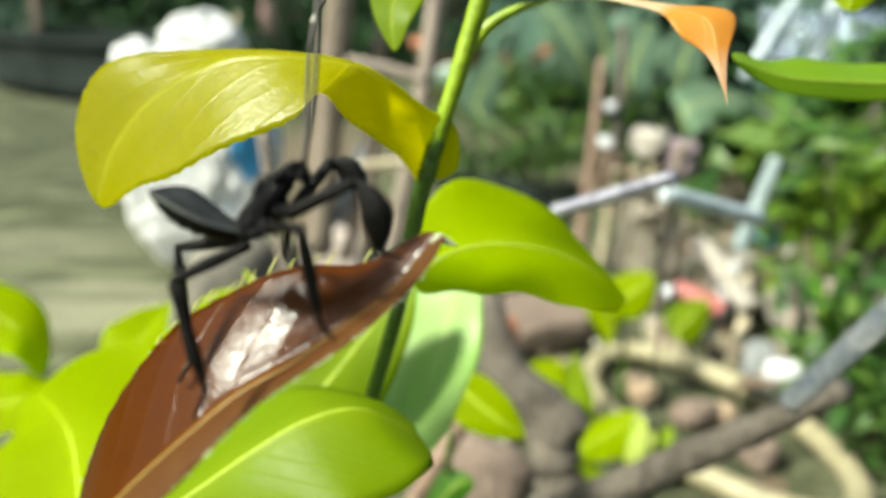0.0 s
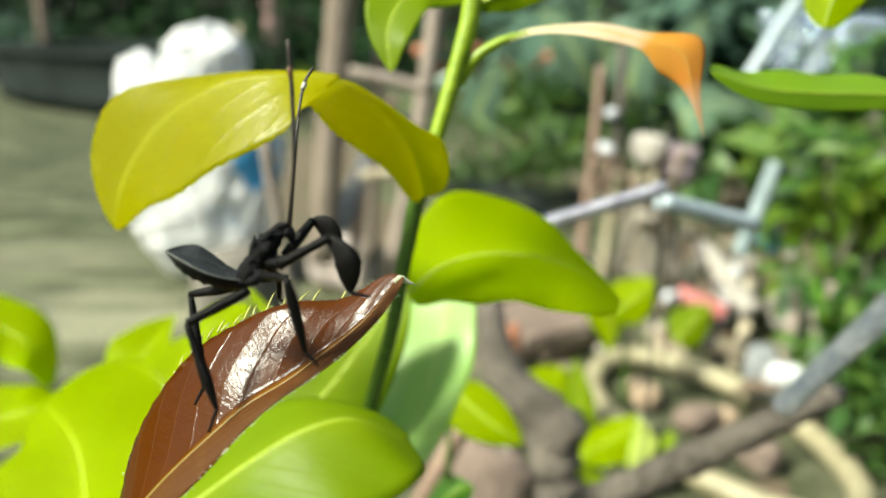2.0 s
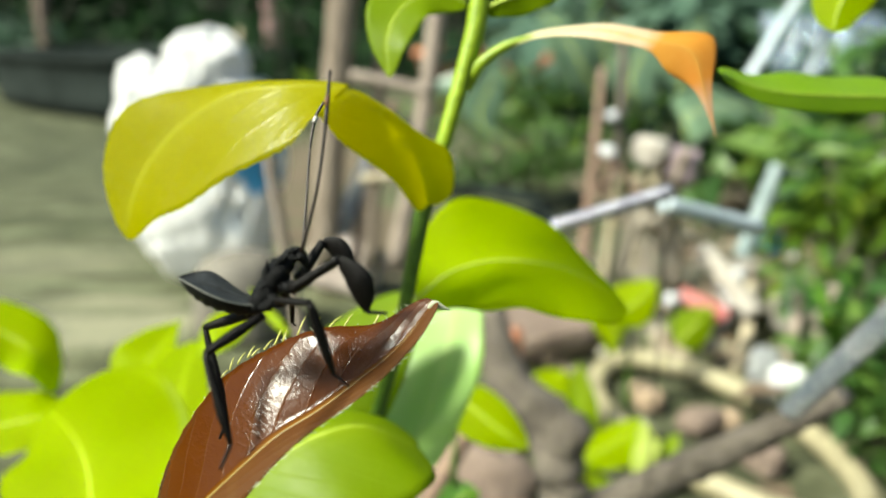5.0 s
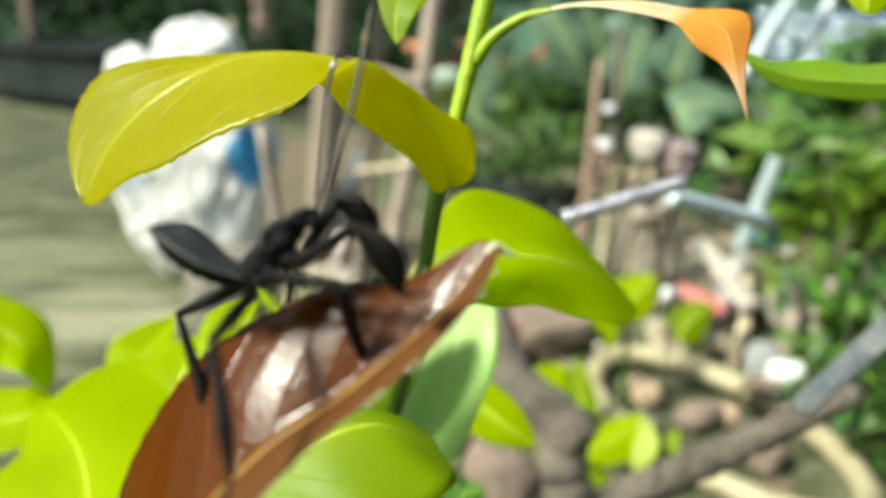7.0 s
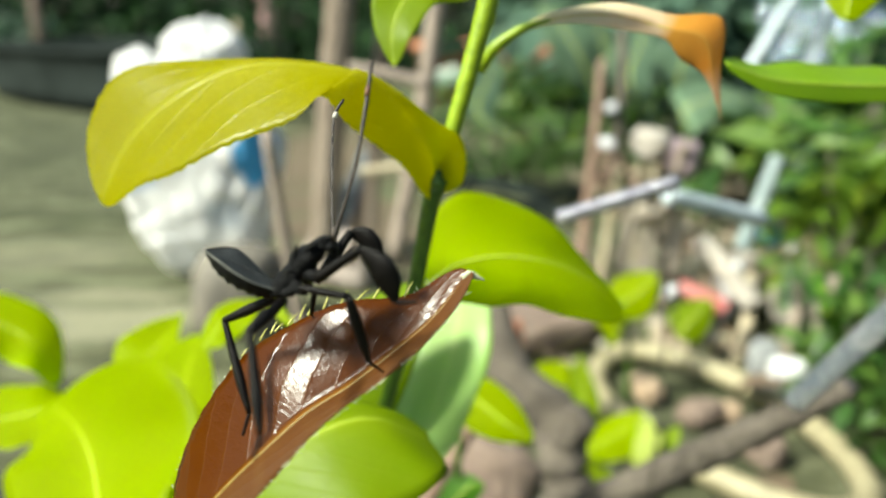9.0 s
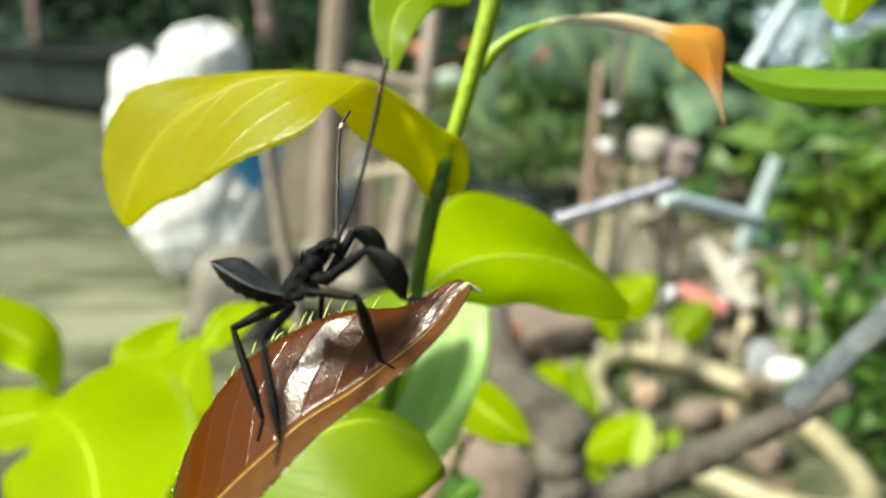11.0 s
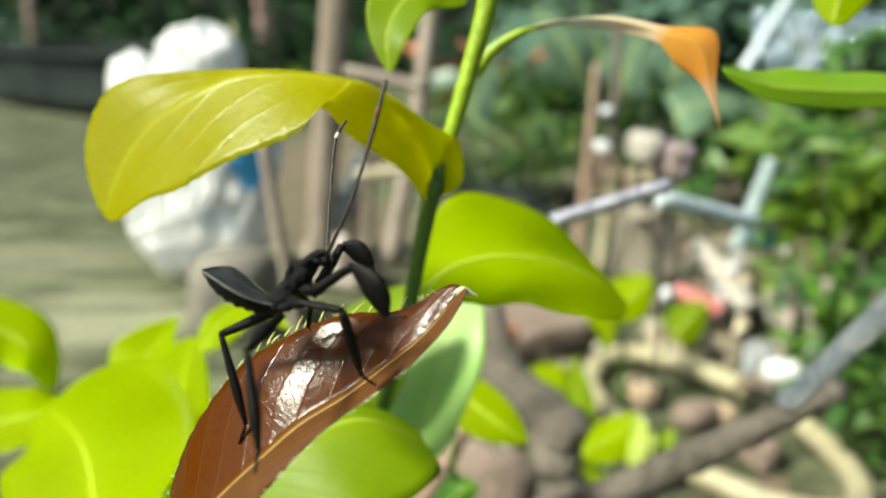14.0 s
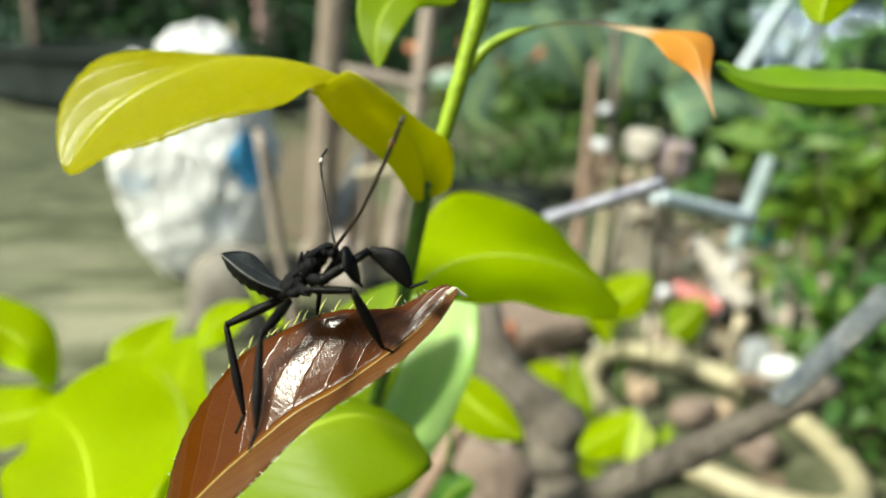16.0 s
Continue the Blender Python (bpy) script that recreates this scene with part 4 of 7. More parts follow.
def lathe(name, at, prof, material, parent, label="", seg=36):
    k = len(prof)
    v = [(at[0] + r * math.cos(2 * math.pi * i / seg), at[1] + r * math.sin(2 * math.pi * i / seg), at[2] + z) for i in range(seg) for r, z in prof]
    f = [(i * k + j, ((i + 1) % seg) * k + j, ((i + 1) % seg) * k + j + 1, i * k + j + 1) for i in range(seg) for j in range(k - 1)]
    return mesh_object(name, v, f, material, parent, label, at)


def build_pots():
    """Terracotta pots far behind."""
    for at, h, r, lab in (((0.38407, 3.08421, 0), 0.24, 0.13, "weathered terracotta flower pot among shrubs"), ((0.24492, 2.89946, 0), 0.15, 0.08, "small weathered terracotta flower pot"), ((0.04127, 3.40816, 0), 0.26, 0.15, "weathered terracotta pot behind the fence")):
        e = empty("flower_pot", at, lab, "pot", "terracotta pots")
        lathe("body", at, [(0.0, 0.004), (r * 0.68, 0.0), (r * 0.95, h * 0.84), (r * 1.08, h * 0.85), (r * 1.1, h), (r * 0.98, h), (r * 0.9, h * 0.86), (0.0, h * 0.84)], M_TERRA, e)


def build_broad_plant():
    """A plant with long smooth grey-green leaves behind the heap."""
    b = (0.45858, 1.69704, 0)
    e = empty("broad_leaf_plant", b, "plant with long smooth grey-green leaves", "plant")
    for tip, mid, half in (((0.11954, 1.54401, 0.28478), (0.06774, 1.30902, 0.20021), (0.03188, 0.0168, -0.01347)), ((0.4754, 1.72244, 0.35535), (0.36046, 1.4301, 0.25422), (0.05149, 0.01599, -0.01611)), ((0.64483, 1.51881, 0.20234), (0.45103, 1.36239, 0.20377), (0.00828, -0.06173, -0.03089)),
                              ((0.2023, 1.57594, 0.38921), (0.28276, 1.54569, 0.29028), (0.04138, 0.02786, 0.02273)), ((0.6249, 1.83467, 0.38042), (0.48966, 1.53561, 0.2573), (0.04828, 0.01509, -0.01904)), ((0.32613, 1.681, 0.39082), (0.36904, 1.63799, 0.25012), (0.04659, 0.01626, -0.01523))):
        root = (mid[0] * 0.8 + b[0] * 0.2, mid[1], mid[2] * 0.75)
        tube("petiole", [b, ((b[0] + root[0]) / 2, (b[1] + root[1]) / 2, root[2] * 0.6), root], [0.005, 0.004, 0.003], M_STEM, e, n=10, seg=7)
        leaf("leaf", [root, mid, tuple((p + q) / 2 + (0.012 if i == 2 else 0) for i, (p, q) in enumerate(zip(mid, tip))), tip], [half], [tuple(-q for q in half)], M_GREYLEAF, e, "", root, M_PALE, 0.0015, n=24, p=0.85, q=0.6, wave=0.06, seed=int(abs(tip[0]) * 100))


def build_black_hose():
    o = (0.13996, 1.46684, 0)
    e = empty("black_hose", o, "loose black rubber hose lying in curves", "hose")
    tube("loop", [(0.00714, 1.51942, 0.02), (0.07891, 1.52923, 0.03), (0.15469, 1.44976, 0.03), (0.22662, 1.43309, 0.02), (0.30683, 1.52766, 0.012)], [0.012, 0.012], M_TUB, e, n=40, seg=10)
    tube("loop", [(0.02882, 1.40486, 0.012), (0.10332, 1.36075, 0.012), (0.18238, 1.39135, 0.012), (0.23634, 1.31914, 0.012)], [0.012, 0.012], M_TUB, e, n=40, seg=10)


def build_strap_plant():
    """A low plant with a few upright strap leaves beside the heap."""
    b = (0.4396, 0.73811, 0)
    e = empty("strap_leaf_plant", b, "low plant with upright dark green strap leaves", "plant")
    for i, (mid, tip, half) in enumerate((((0.40147, 0.68628, 0.07869), (0.41698, 0.72049, 0.12219), (0.01379, 0.00315, -0.00337)), ((0.39485, 0.70653, 0.07652), (0.40215, 0.75698, 0.10472), (0.01034, 0.00483, 0.00213)), ((0.41159, 0.66531, 0.07852), (0.43185, 0.68518, 0.10931), (0.0092, 0.00248, -0.00557)),
                                           ((0.40166, 0.78372, 0.05539), (0.41931, 0.85281, 0.07614), (0.01839, 0.01207, 0.00528)))):
        leaf("leaf", [b, tuple((p + q) / 2 for p, q in zip(b, mid)), mid, tip], [half], [tuple(-q for q in half)], M_DEEP if i < 3 else M_GREYLEAF, e, "", b, M_PALE, 0.0008, n=22, p=1.3, q=0.6, wave=0.06, seed=80 + i)


def build_litter():
    rng = random.Random(21)
    verts, faces = [], []
    for _ in range(5200):
        x, y = rng.uniform(0.02, 1.1), rng.uniform(0.3, 2.2)
        if rng.random() < 0.3:
            x = rng.uniform(-1.0, 0.1)
            y = rng.uniform(0.9, 2.6)
            if rng.random() < 0.75 or x < -0.12:
                continue
        if x < 0.33 and 1.15 < y < 1.9:
            continue
        if ((x - 0.246) / 0.15) ** 2 + ((y - 0.6) / 0.19) ** 2 < 1.0 and rng.random() < 0.8:
            continue
        v, f = leaf_mass((x, y, rng.uniform(0.002, 0.016)), (0.006, 0.006, 0.004), 1, rng.uniform(0.015, 0.05), rng, aspect=rng.uniform(0.3, 0.8), lumps=1)
        k = len(verts)
        verts += v
        faces += [tuple(i + k for i in q) for q in f]
    tagged(mesh_object("leaf_litter", verts, faces, M_LITTER), "scattered dry leaves and litter on the soil", "litter", "", "stuff")


def build_shrubs():
    g = "garden shrubs"
    stick("bare_trunk", (-2.5, 4.85, -0.02), (-2.46, 4.85, 1.3), 0.045, 0.035, M_BRICK, "thin brown bare trunk behind the water tank", "trunk", "", 0.02, 61, 0.1)
    stick("pink_post", (-1.06, 4.85, -0.02), (-1.07, 4.85, 0.85), 0.042, 0.04, M_PINK, "faded pink post among dark leaves", "post", "", 0.0, 62, 0.03)
    shrub("shrub", (-2.95, 4.8, 0), 0.42, (0.3, 0.2, 0.1), 420, 0.08, M_GREYGREEN, 63, "pale grey-green shrub behind the water tank", group=g)
    shrub("shrub", (-0.88526, 4.37931, 0), 0.1, (0.2, 0.2, 0.05), 420, 0.07, M_BRIGHT, 64, "low yellowish-green plants under the trees, sunlight painted in the leaves", group=g)
    shrub("shrub", (0.31957, 1.90737, 0), 0.14, (0.2, 0.12, 0.06), 500, 0.035, M_SHRUB, 31, "low green garden shrub behind the fence", group=g)
    shrub("shrub", (0.23813, 2.27785, 0), 0.24, (0.2, 0.14, 0.1), 800, 0.045, M_SHRUB, 32, "green leafy shrub behind the fence", group=g)
    shrub("shrub", (0.68877, 1.34338, 0), 0.22, (0.18, 0.12, 0.08), 300, 0.10, M_SHRUB, 33, "bushy green shrub beside the poles", group=g)
    shrub("shrub", (0.67172, 1.02568, 0), 0.26, (0.14, 0.1, 0.09), 420, 0.09, M_SHRUB, 34, "green bushy shrub with longish leaves", group=g, aspect=0.28)
    shrub("shrub", (0.50, 0.88, 0), 0.24, (0.06, 0.05, 0.06), 120, 0.06, M_BRIGHT, 44, "thin yellowish-green shrub with narrow leaves, coloured as if sunlit", group=g, aspect=0.24)
    shrub("shrub", (0.62, 0.90, 0), 0.30, (0.08, 0.06, 0.07), 150, 0.08, M_BRIGHT, 45, "leaning shrub with narrow leaves, sunlit look put into leaf colour", group=g, aspect=0.22)
    shrub("shrub", (0.15, 1.62, 0), 0.10, (0.17, 0.08, 0.05), 700, 0.03, M_SHADEGREEN, 46, "low dull green ground cover behind the heap", group=g)
    shrub("shrub", (0.42434, 0.63463, 0), 0.13, (0.05, 0.06, 0.06), 420, 0.03, M_SHRUB, 35, "small green herb at the heap's edge", group=g)
    shrub("shrub", (0.98872, 1.69704, 0), 0.30, (0.3, 0.2, 0.12), 600, 0.09, M_SHRUB, 36, "tall green shrub in front of the sheet", group=g)
    shrub("shrub", (0.81154, 2.07704, 0), 0.42, (0.3, 0.16, 0.16), 420, 0.13, M_GREYGREEN, 37, "grey-green shrub with broad leaves", group=g, aspect=0.55)
    shrub("shrub", (0.60584, 2.27785, 0), 0.5, (0.3, 0.16, 0.2), 380, 0.14, M_GREYGREEN, 38, "grey-green shrub with broad leaves", group=g, aspect=0.5)
    shrub("shrub", (-0.52982, 2.7349, 0), 0.5, (0.2, 0.1, 0.2), 500, 0.06, M_SHADE, 39, "shrub by the water tank, leaf colour darkened for shade", group=g)
    shrub("shrub", (0.40436, 0.53304, 0), 0.10, (0.05, 0.05, 0.05), 300, 0.03, M_SHADEGREEN, 42, "small dark green herb at the hoop's edge", group=g)
    shrub("herb", (0.43148, 0.75942, 0), 0.09, (0.07, 0.05, 0.04), 70, 0.04, M_SHRUB, 40, "small yellowish-green herb in the litter", "herb", 4, g)


# ---- the shoot in front ----
SHOOT = (-0.0377, 0.24565, 0)
D = {}


HINGE = (-0.02476, 0.15575, 0.34838)


def build_shoot():
    """The young shrub in front: stem, side twigs and all its leaves."""
    e = empty("young_shrub", SHOOT, "young shrub with glossy lime, yellow and red-brown leaves", "shrub")
    stem = [SHOOT, (-0.04034, 0.1874, 0.1742), (-0.02834, 0.1835, 0.22982), (-0.01977, 0.17809, 0.26344), (-0.01339, 0.17493, 0.28731), (-0.00978, 0.17551, 0.3063), (-0.00645, 0.17832, 0.32236), (-0.00378, 0.18029, 0.3305)]
    D["stem"] = tube("stem", stem, [0.003, 0.0026, 0.0022, 0.0019, 0.0018, 0.00185, 0.0021, 0.0019], M_STEM, e, "slender fresh green stem", (-0.01878, 0.1694, 0.26921), n=60, seg=14, rough=0.03, seed=2)
    tube("shoot_top", [(-0.00448, 0.17982, 0.32861), (-0.00126, 0.18224, 0.3386), (0.00307, 0.18673, 0.35327), (0.00614, 0.1904, 0.36527), (0.00781, 0.19692, 0.38661)], [0.0019, 0.0019, 0.0021, 0.0024, 0.0019], M_YSTEM, D["stem"], "paler young top of the stem", (-0.01878, 0.1694, 0.26921), n=36, seg=14, rough=0.03, seed=3)
    tube("node", [(-0.00715, 0.1773, 0.31901), (-0.00615, 0.17816, 0.32354), (-0.00472, 0.17739, 0.32614)], [0.0017, 0.0026, 0.0017], M_STEM, D["stem"], "", (-0.01878, 0.1694, 0.26921), n=10, seg=12)
    # yellow arching leaf
    rib = [(-0.00491, 0.1735, 0.32435), (-0.00565, 0.1725, 0.32927), (-0.00815, 0.1705, 0.33637), (-0.01207, 0.168, 0.3413), (-0.01678, 0.163, 0.34755), (-0.0221, 0.1595, 0.35077), (-0.03426, 0.1605, 0.35163), (-0.04762, 0.1645, 0.34959), (-0.06149, 0.166, 0.34095), (-0.07003, 0.165, 0.33017), (-0.07336, 0.1616, 0.31923)]
    far = [(0.01135, -0.00051, -0.00221), (0.01135, -0.00051, -0.00221), (0.0105, 0.0016, 6e-05), (0.00605, 0.00266, -0.00024), (0.00201, 0.00402, 7e-05), (0.00016, 0.00353, 0.00054), (-0.00051, 0.00268, 0.00068), (-0.00601, 0.00789, 0.00126), (-0.01955, 0.01356, 0.0076), (-0.02286, 0.01478, 0.00916), (-0.02286, 0.01478, 0.00916)]
    near = [(-0.00446, -0.00422, -0.00785), (-0.00446, -0.00422, -0.00785), (-0.00497, -0.00492, -0.00687), (-0.0053, -0.00639, -0.00642), (-0.00635, -0.00804, -0.00682), (-0.00537, -0.00757, -0.00483), (0.00187, -0.01233, -0.01101), (0.00342, -0.01759, -0.01785), (0.00828, -0.02033, -0.02019), (0.01307, -0.0216, -0.01397), (0.01307, -0.0216, -0.01397)]
    form = dict(n=90, m=10, p=0.85, q=0.62, wave=0.03, teeth=0.035, count=38, seed=1, thick=0.00008)
    D["yellow"] = leaf("leaf", rib, far, near, M_YELLOW, e, "yellow-green arching leaf with a drooping tip", (-0.00436, 0.17405, 0.32548), span=(0.0, 0.51), **form)
    back = [(p[0], p[1] + 0.0002, p[2]) for p in rib]
    D["yellow_tip"] = leaf("outer_half", back, far, near, M_YELLOW, D["yellow"], "drooping glossy outer half", HINGE, span=(0.5, 1.0), **form)
    # orange-tipped leaf
    D["orange"] = leaf("leaf", [(0.0039, 0.18591, 0.3506), (0.0091, 0.1854, 0.35577), (0.01991, 0.1847, 0.36031), (0.03318, 0.18294, 0.36139), (0.04506, 0.18111, 0.35885), (0.05377, 0.18041, 0.35654), (0.05686, 0.17798, 0.34859), (0.05981, 0.17484, 0.33833)],
                       [(0, 0.00219, 0.00034), (0, 0.00335, 0.00071), (0, 0.00675, 0.00154), (0.00055, 0.0079, 0.00191), (0.00166, 0.00463, 0.00147), (0.00552, 0.00408, 0.00308), (0.00248, 0.00116, 0.00037), (0.00055, 0, 0)],
                       [(0, -0.00028, -0.00092), (0, -0.00136, -0.00103), (0, -0.00368, -0.00176), (-0.00055, -0.00384, -0.00229), (-0.0011, -0.00156, -0.00169), (-0.00497, -0.00137, -0.00448), (-0.00248, -0.00016, -0.00053), (-0.00055, 0, 0)],
                       M_ORANGE, e, "narrow curled leaf with an orange withered tip", (0.0039, 0.18591, 0.3506), M_PALE, 0.0002, n=64, m=6, p=1.7, q=0.8, wave=0.1, teeth=0.03, count=30, seed=2)
    tube("petiole", [(0.00307, 0.1853, 0.3486), (0.00703, 0.18488, 0.35405), (0.01317, 0.18509, 0.35818), (0.01923, 0.18462, 0.36005)], [0.0018, 0.0015, 0.0011, 0.0005], M_YSTEM, D["orange"], "", (0.0039, 0.18591, 0.3506), n=24, seg=10)
    # top leaves
    D["top_a"] = leaf("leaf", [(0.00566, 0.19, 0.3699), (-0.00192, 0.189, 0.37247), (-0.00934, 0.186, 0.36915), (-0.0128, 0.181, 0.36208), (-0.01217, 0.177, 0.35337)],
                      [(-0.00464, 0.00336, 0.00669), (-0.00464, 0.00336, 0.00669), (-0.00799, 0.00204, 0.00269), (-0.00714, 0.00146, 0.00092), (-0.00714, 0.00146, 0.00092)],
                      [(0.00078, -0.00336, -0.00544), (0.00078, -0.00336, -0.00544), (0.00464, -0.00408, -0.00332), (0.0064, -0.00439, -0.00363), (0.0064, -0.00439, -0.00363)],
                      M_GREEN, e, "fresh green hanging leaf", (0.00432, 0.19101, 0.36727), M_PALE, 0.0003, n=36, p=0.8, wave=0.05, seed=3)
    D["top_b"] = leaf("leaf", [(0.00669, 0.1906, 0.36594), (0.01462, 0.18944, 0.36896), (0.02264, 0.18801, 0.37113), (0.03083, 0.1894, 0.3757)], [(0, 0.00735, 0.00352)], [(0.00069, 0.0007, -0.00454)], M_GREEN, e, "fresh green leaf at the shoot's top", (0.00669, 0.1906, 0.36594), M_PALE, 0.0005, n=30, p=0.8, wave=0.08, seed=4)
    # broad leaf beside the stem, folded along its rib
    D["right"] = leaf("leaf", [(-0.00903, 0.178, 0.29733), (-0.00134, 0.184, 0.30236), (0.00848, 0.188, 0.30452), (0.0186, 0.191, 0.30387), (0.0291, 0.194, 0.30127), (0.04014, 0.197, 0.29574), (0.05029, 0.199, 0.28726)],
                      [(-0.00642, 0.01931, 0.01101), (-0.00642, 0.01931, 0.01101), (-0.00593, 0.02023, 0.01239), (-9e-05, 0.02157, 0.01072), (0.00189, 0.02047, 0.00708), (-0.00092, 0.01757, 0.00621), (-0.00092, 0.01757, 0.00621)],
                      [(0.00265, -0.01207, -0.00663), (0.00265, -0.01207, -0.00663), (0.00097, -0.01416, -0.00866), (0.00023, -0.01644, -0.00791), (0.00046, -0.01927, -0.0104), (-0.00079, -0.02636, -0.01116), (-0.00079, -0.02636, -0.01116)],
                      M_LIME, e, "broad lime-green leaf folded along its rib", (-0.00974, 0.17518, 0.2984), M_PALE, 0.0004, n=50, m=8, p=0.75, q=0.6, wave=0.03, cup=-0.1, seed=5)
    D["pale"] = leaf("leaf", [(0.00413, 0.243, 0.28269), (0.00209, 0.23, 0.27109), (-0.00164, 0.217, 0.2607), (-0.00592, 0.203, 0.25215), (-0.01141, 0.189, 0.24513), (-0.01865, 0.175, 0.23791)],
                      [(0.00925, -0.00408, 0.00268), (0.00925, -0.00408, 0.00268), (0.01233, -0.00411, 0.00399), (0.01343, -0.0048, 0.00381), (0.01398, -0.00671, 0.00271), (0.01398, -0.00671, 0.00271)],
                      [(-0.01437, 0.0051, -0.00208), (-0.01437, 0.0051, -0.00208), (-0.01787, 0.00514, -0.00247), (-0.02124, 0.00599, -0.00693), (-0.02209, 0.00839, -0.01186), (-0.02209, 0.00839, -0.01186)],
                      M_SHEEN, e, "glossy hanging green leaf, pale sky sheen put into its colour", (0.0011, 0.225, 0.28006), M_YSTEM, 0.0002, n=44, p=0.55, q=0.5, wave=0.05, cup=0.05, seed=6)
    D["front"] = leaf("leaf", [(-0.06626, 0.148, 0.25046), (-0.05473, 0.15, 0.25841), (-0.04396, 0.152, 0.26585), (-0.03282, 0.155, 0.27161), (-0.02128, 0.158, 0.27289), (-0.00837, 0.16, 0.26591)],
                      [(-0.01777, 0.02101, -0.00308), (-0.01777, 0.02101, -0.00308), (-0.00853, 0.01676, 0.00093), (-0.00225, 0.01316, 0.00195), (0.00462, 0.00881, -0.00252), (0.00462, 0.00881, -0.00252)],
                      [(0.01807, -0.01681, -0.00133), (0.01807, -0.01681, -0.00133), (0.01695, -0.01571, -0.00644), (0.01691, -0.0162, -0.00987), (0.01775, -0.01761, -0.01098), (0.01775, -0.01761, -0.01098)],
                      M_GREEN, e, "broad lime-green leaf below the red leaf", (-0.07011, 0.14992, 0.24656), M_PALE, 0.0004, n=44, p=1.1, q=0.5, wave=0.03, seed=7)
    D["behind"] = leaf("leaf", [(-0.05534, 0.175, 0.23973), (-0.04241, 0.185, 0.25317), (-0.03203, 0.194, 0.2627), (-0.0227, 0.203, 0.273), (-0.01199, 0.213, 0.28644)],
                      [(-0.01555, 0.00657, 0.00215), (-0.01555, 0.00657, 0.00215), (-0.01598, 0.0061, 0.00627), (-0.017, 0.00814, 0.00651), (-0.017, 0.00814, 0.00651)],
                      [(0.01783, -0.00328, -0.00394), (0.01783, -0.00328, -0.00394), (0.01525, -0.00305, -0.00394), (0.01581, -0.00407, -0.00063), (0.01581, -0.00407, -0.00063)],
                      M_GREEN, e, "plain lime-green leaf behind the red leaf", (-0.05125, 0.18776, 0.22668), M_PALE, 0.0004, n=36, p=0.8, q=0.6, wave=0.03, seed=8)
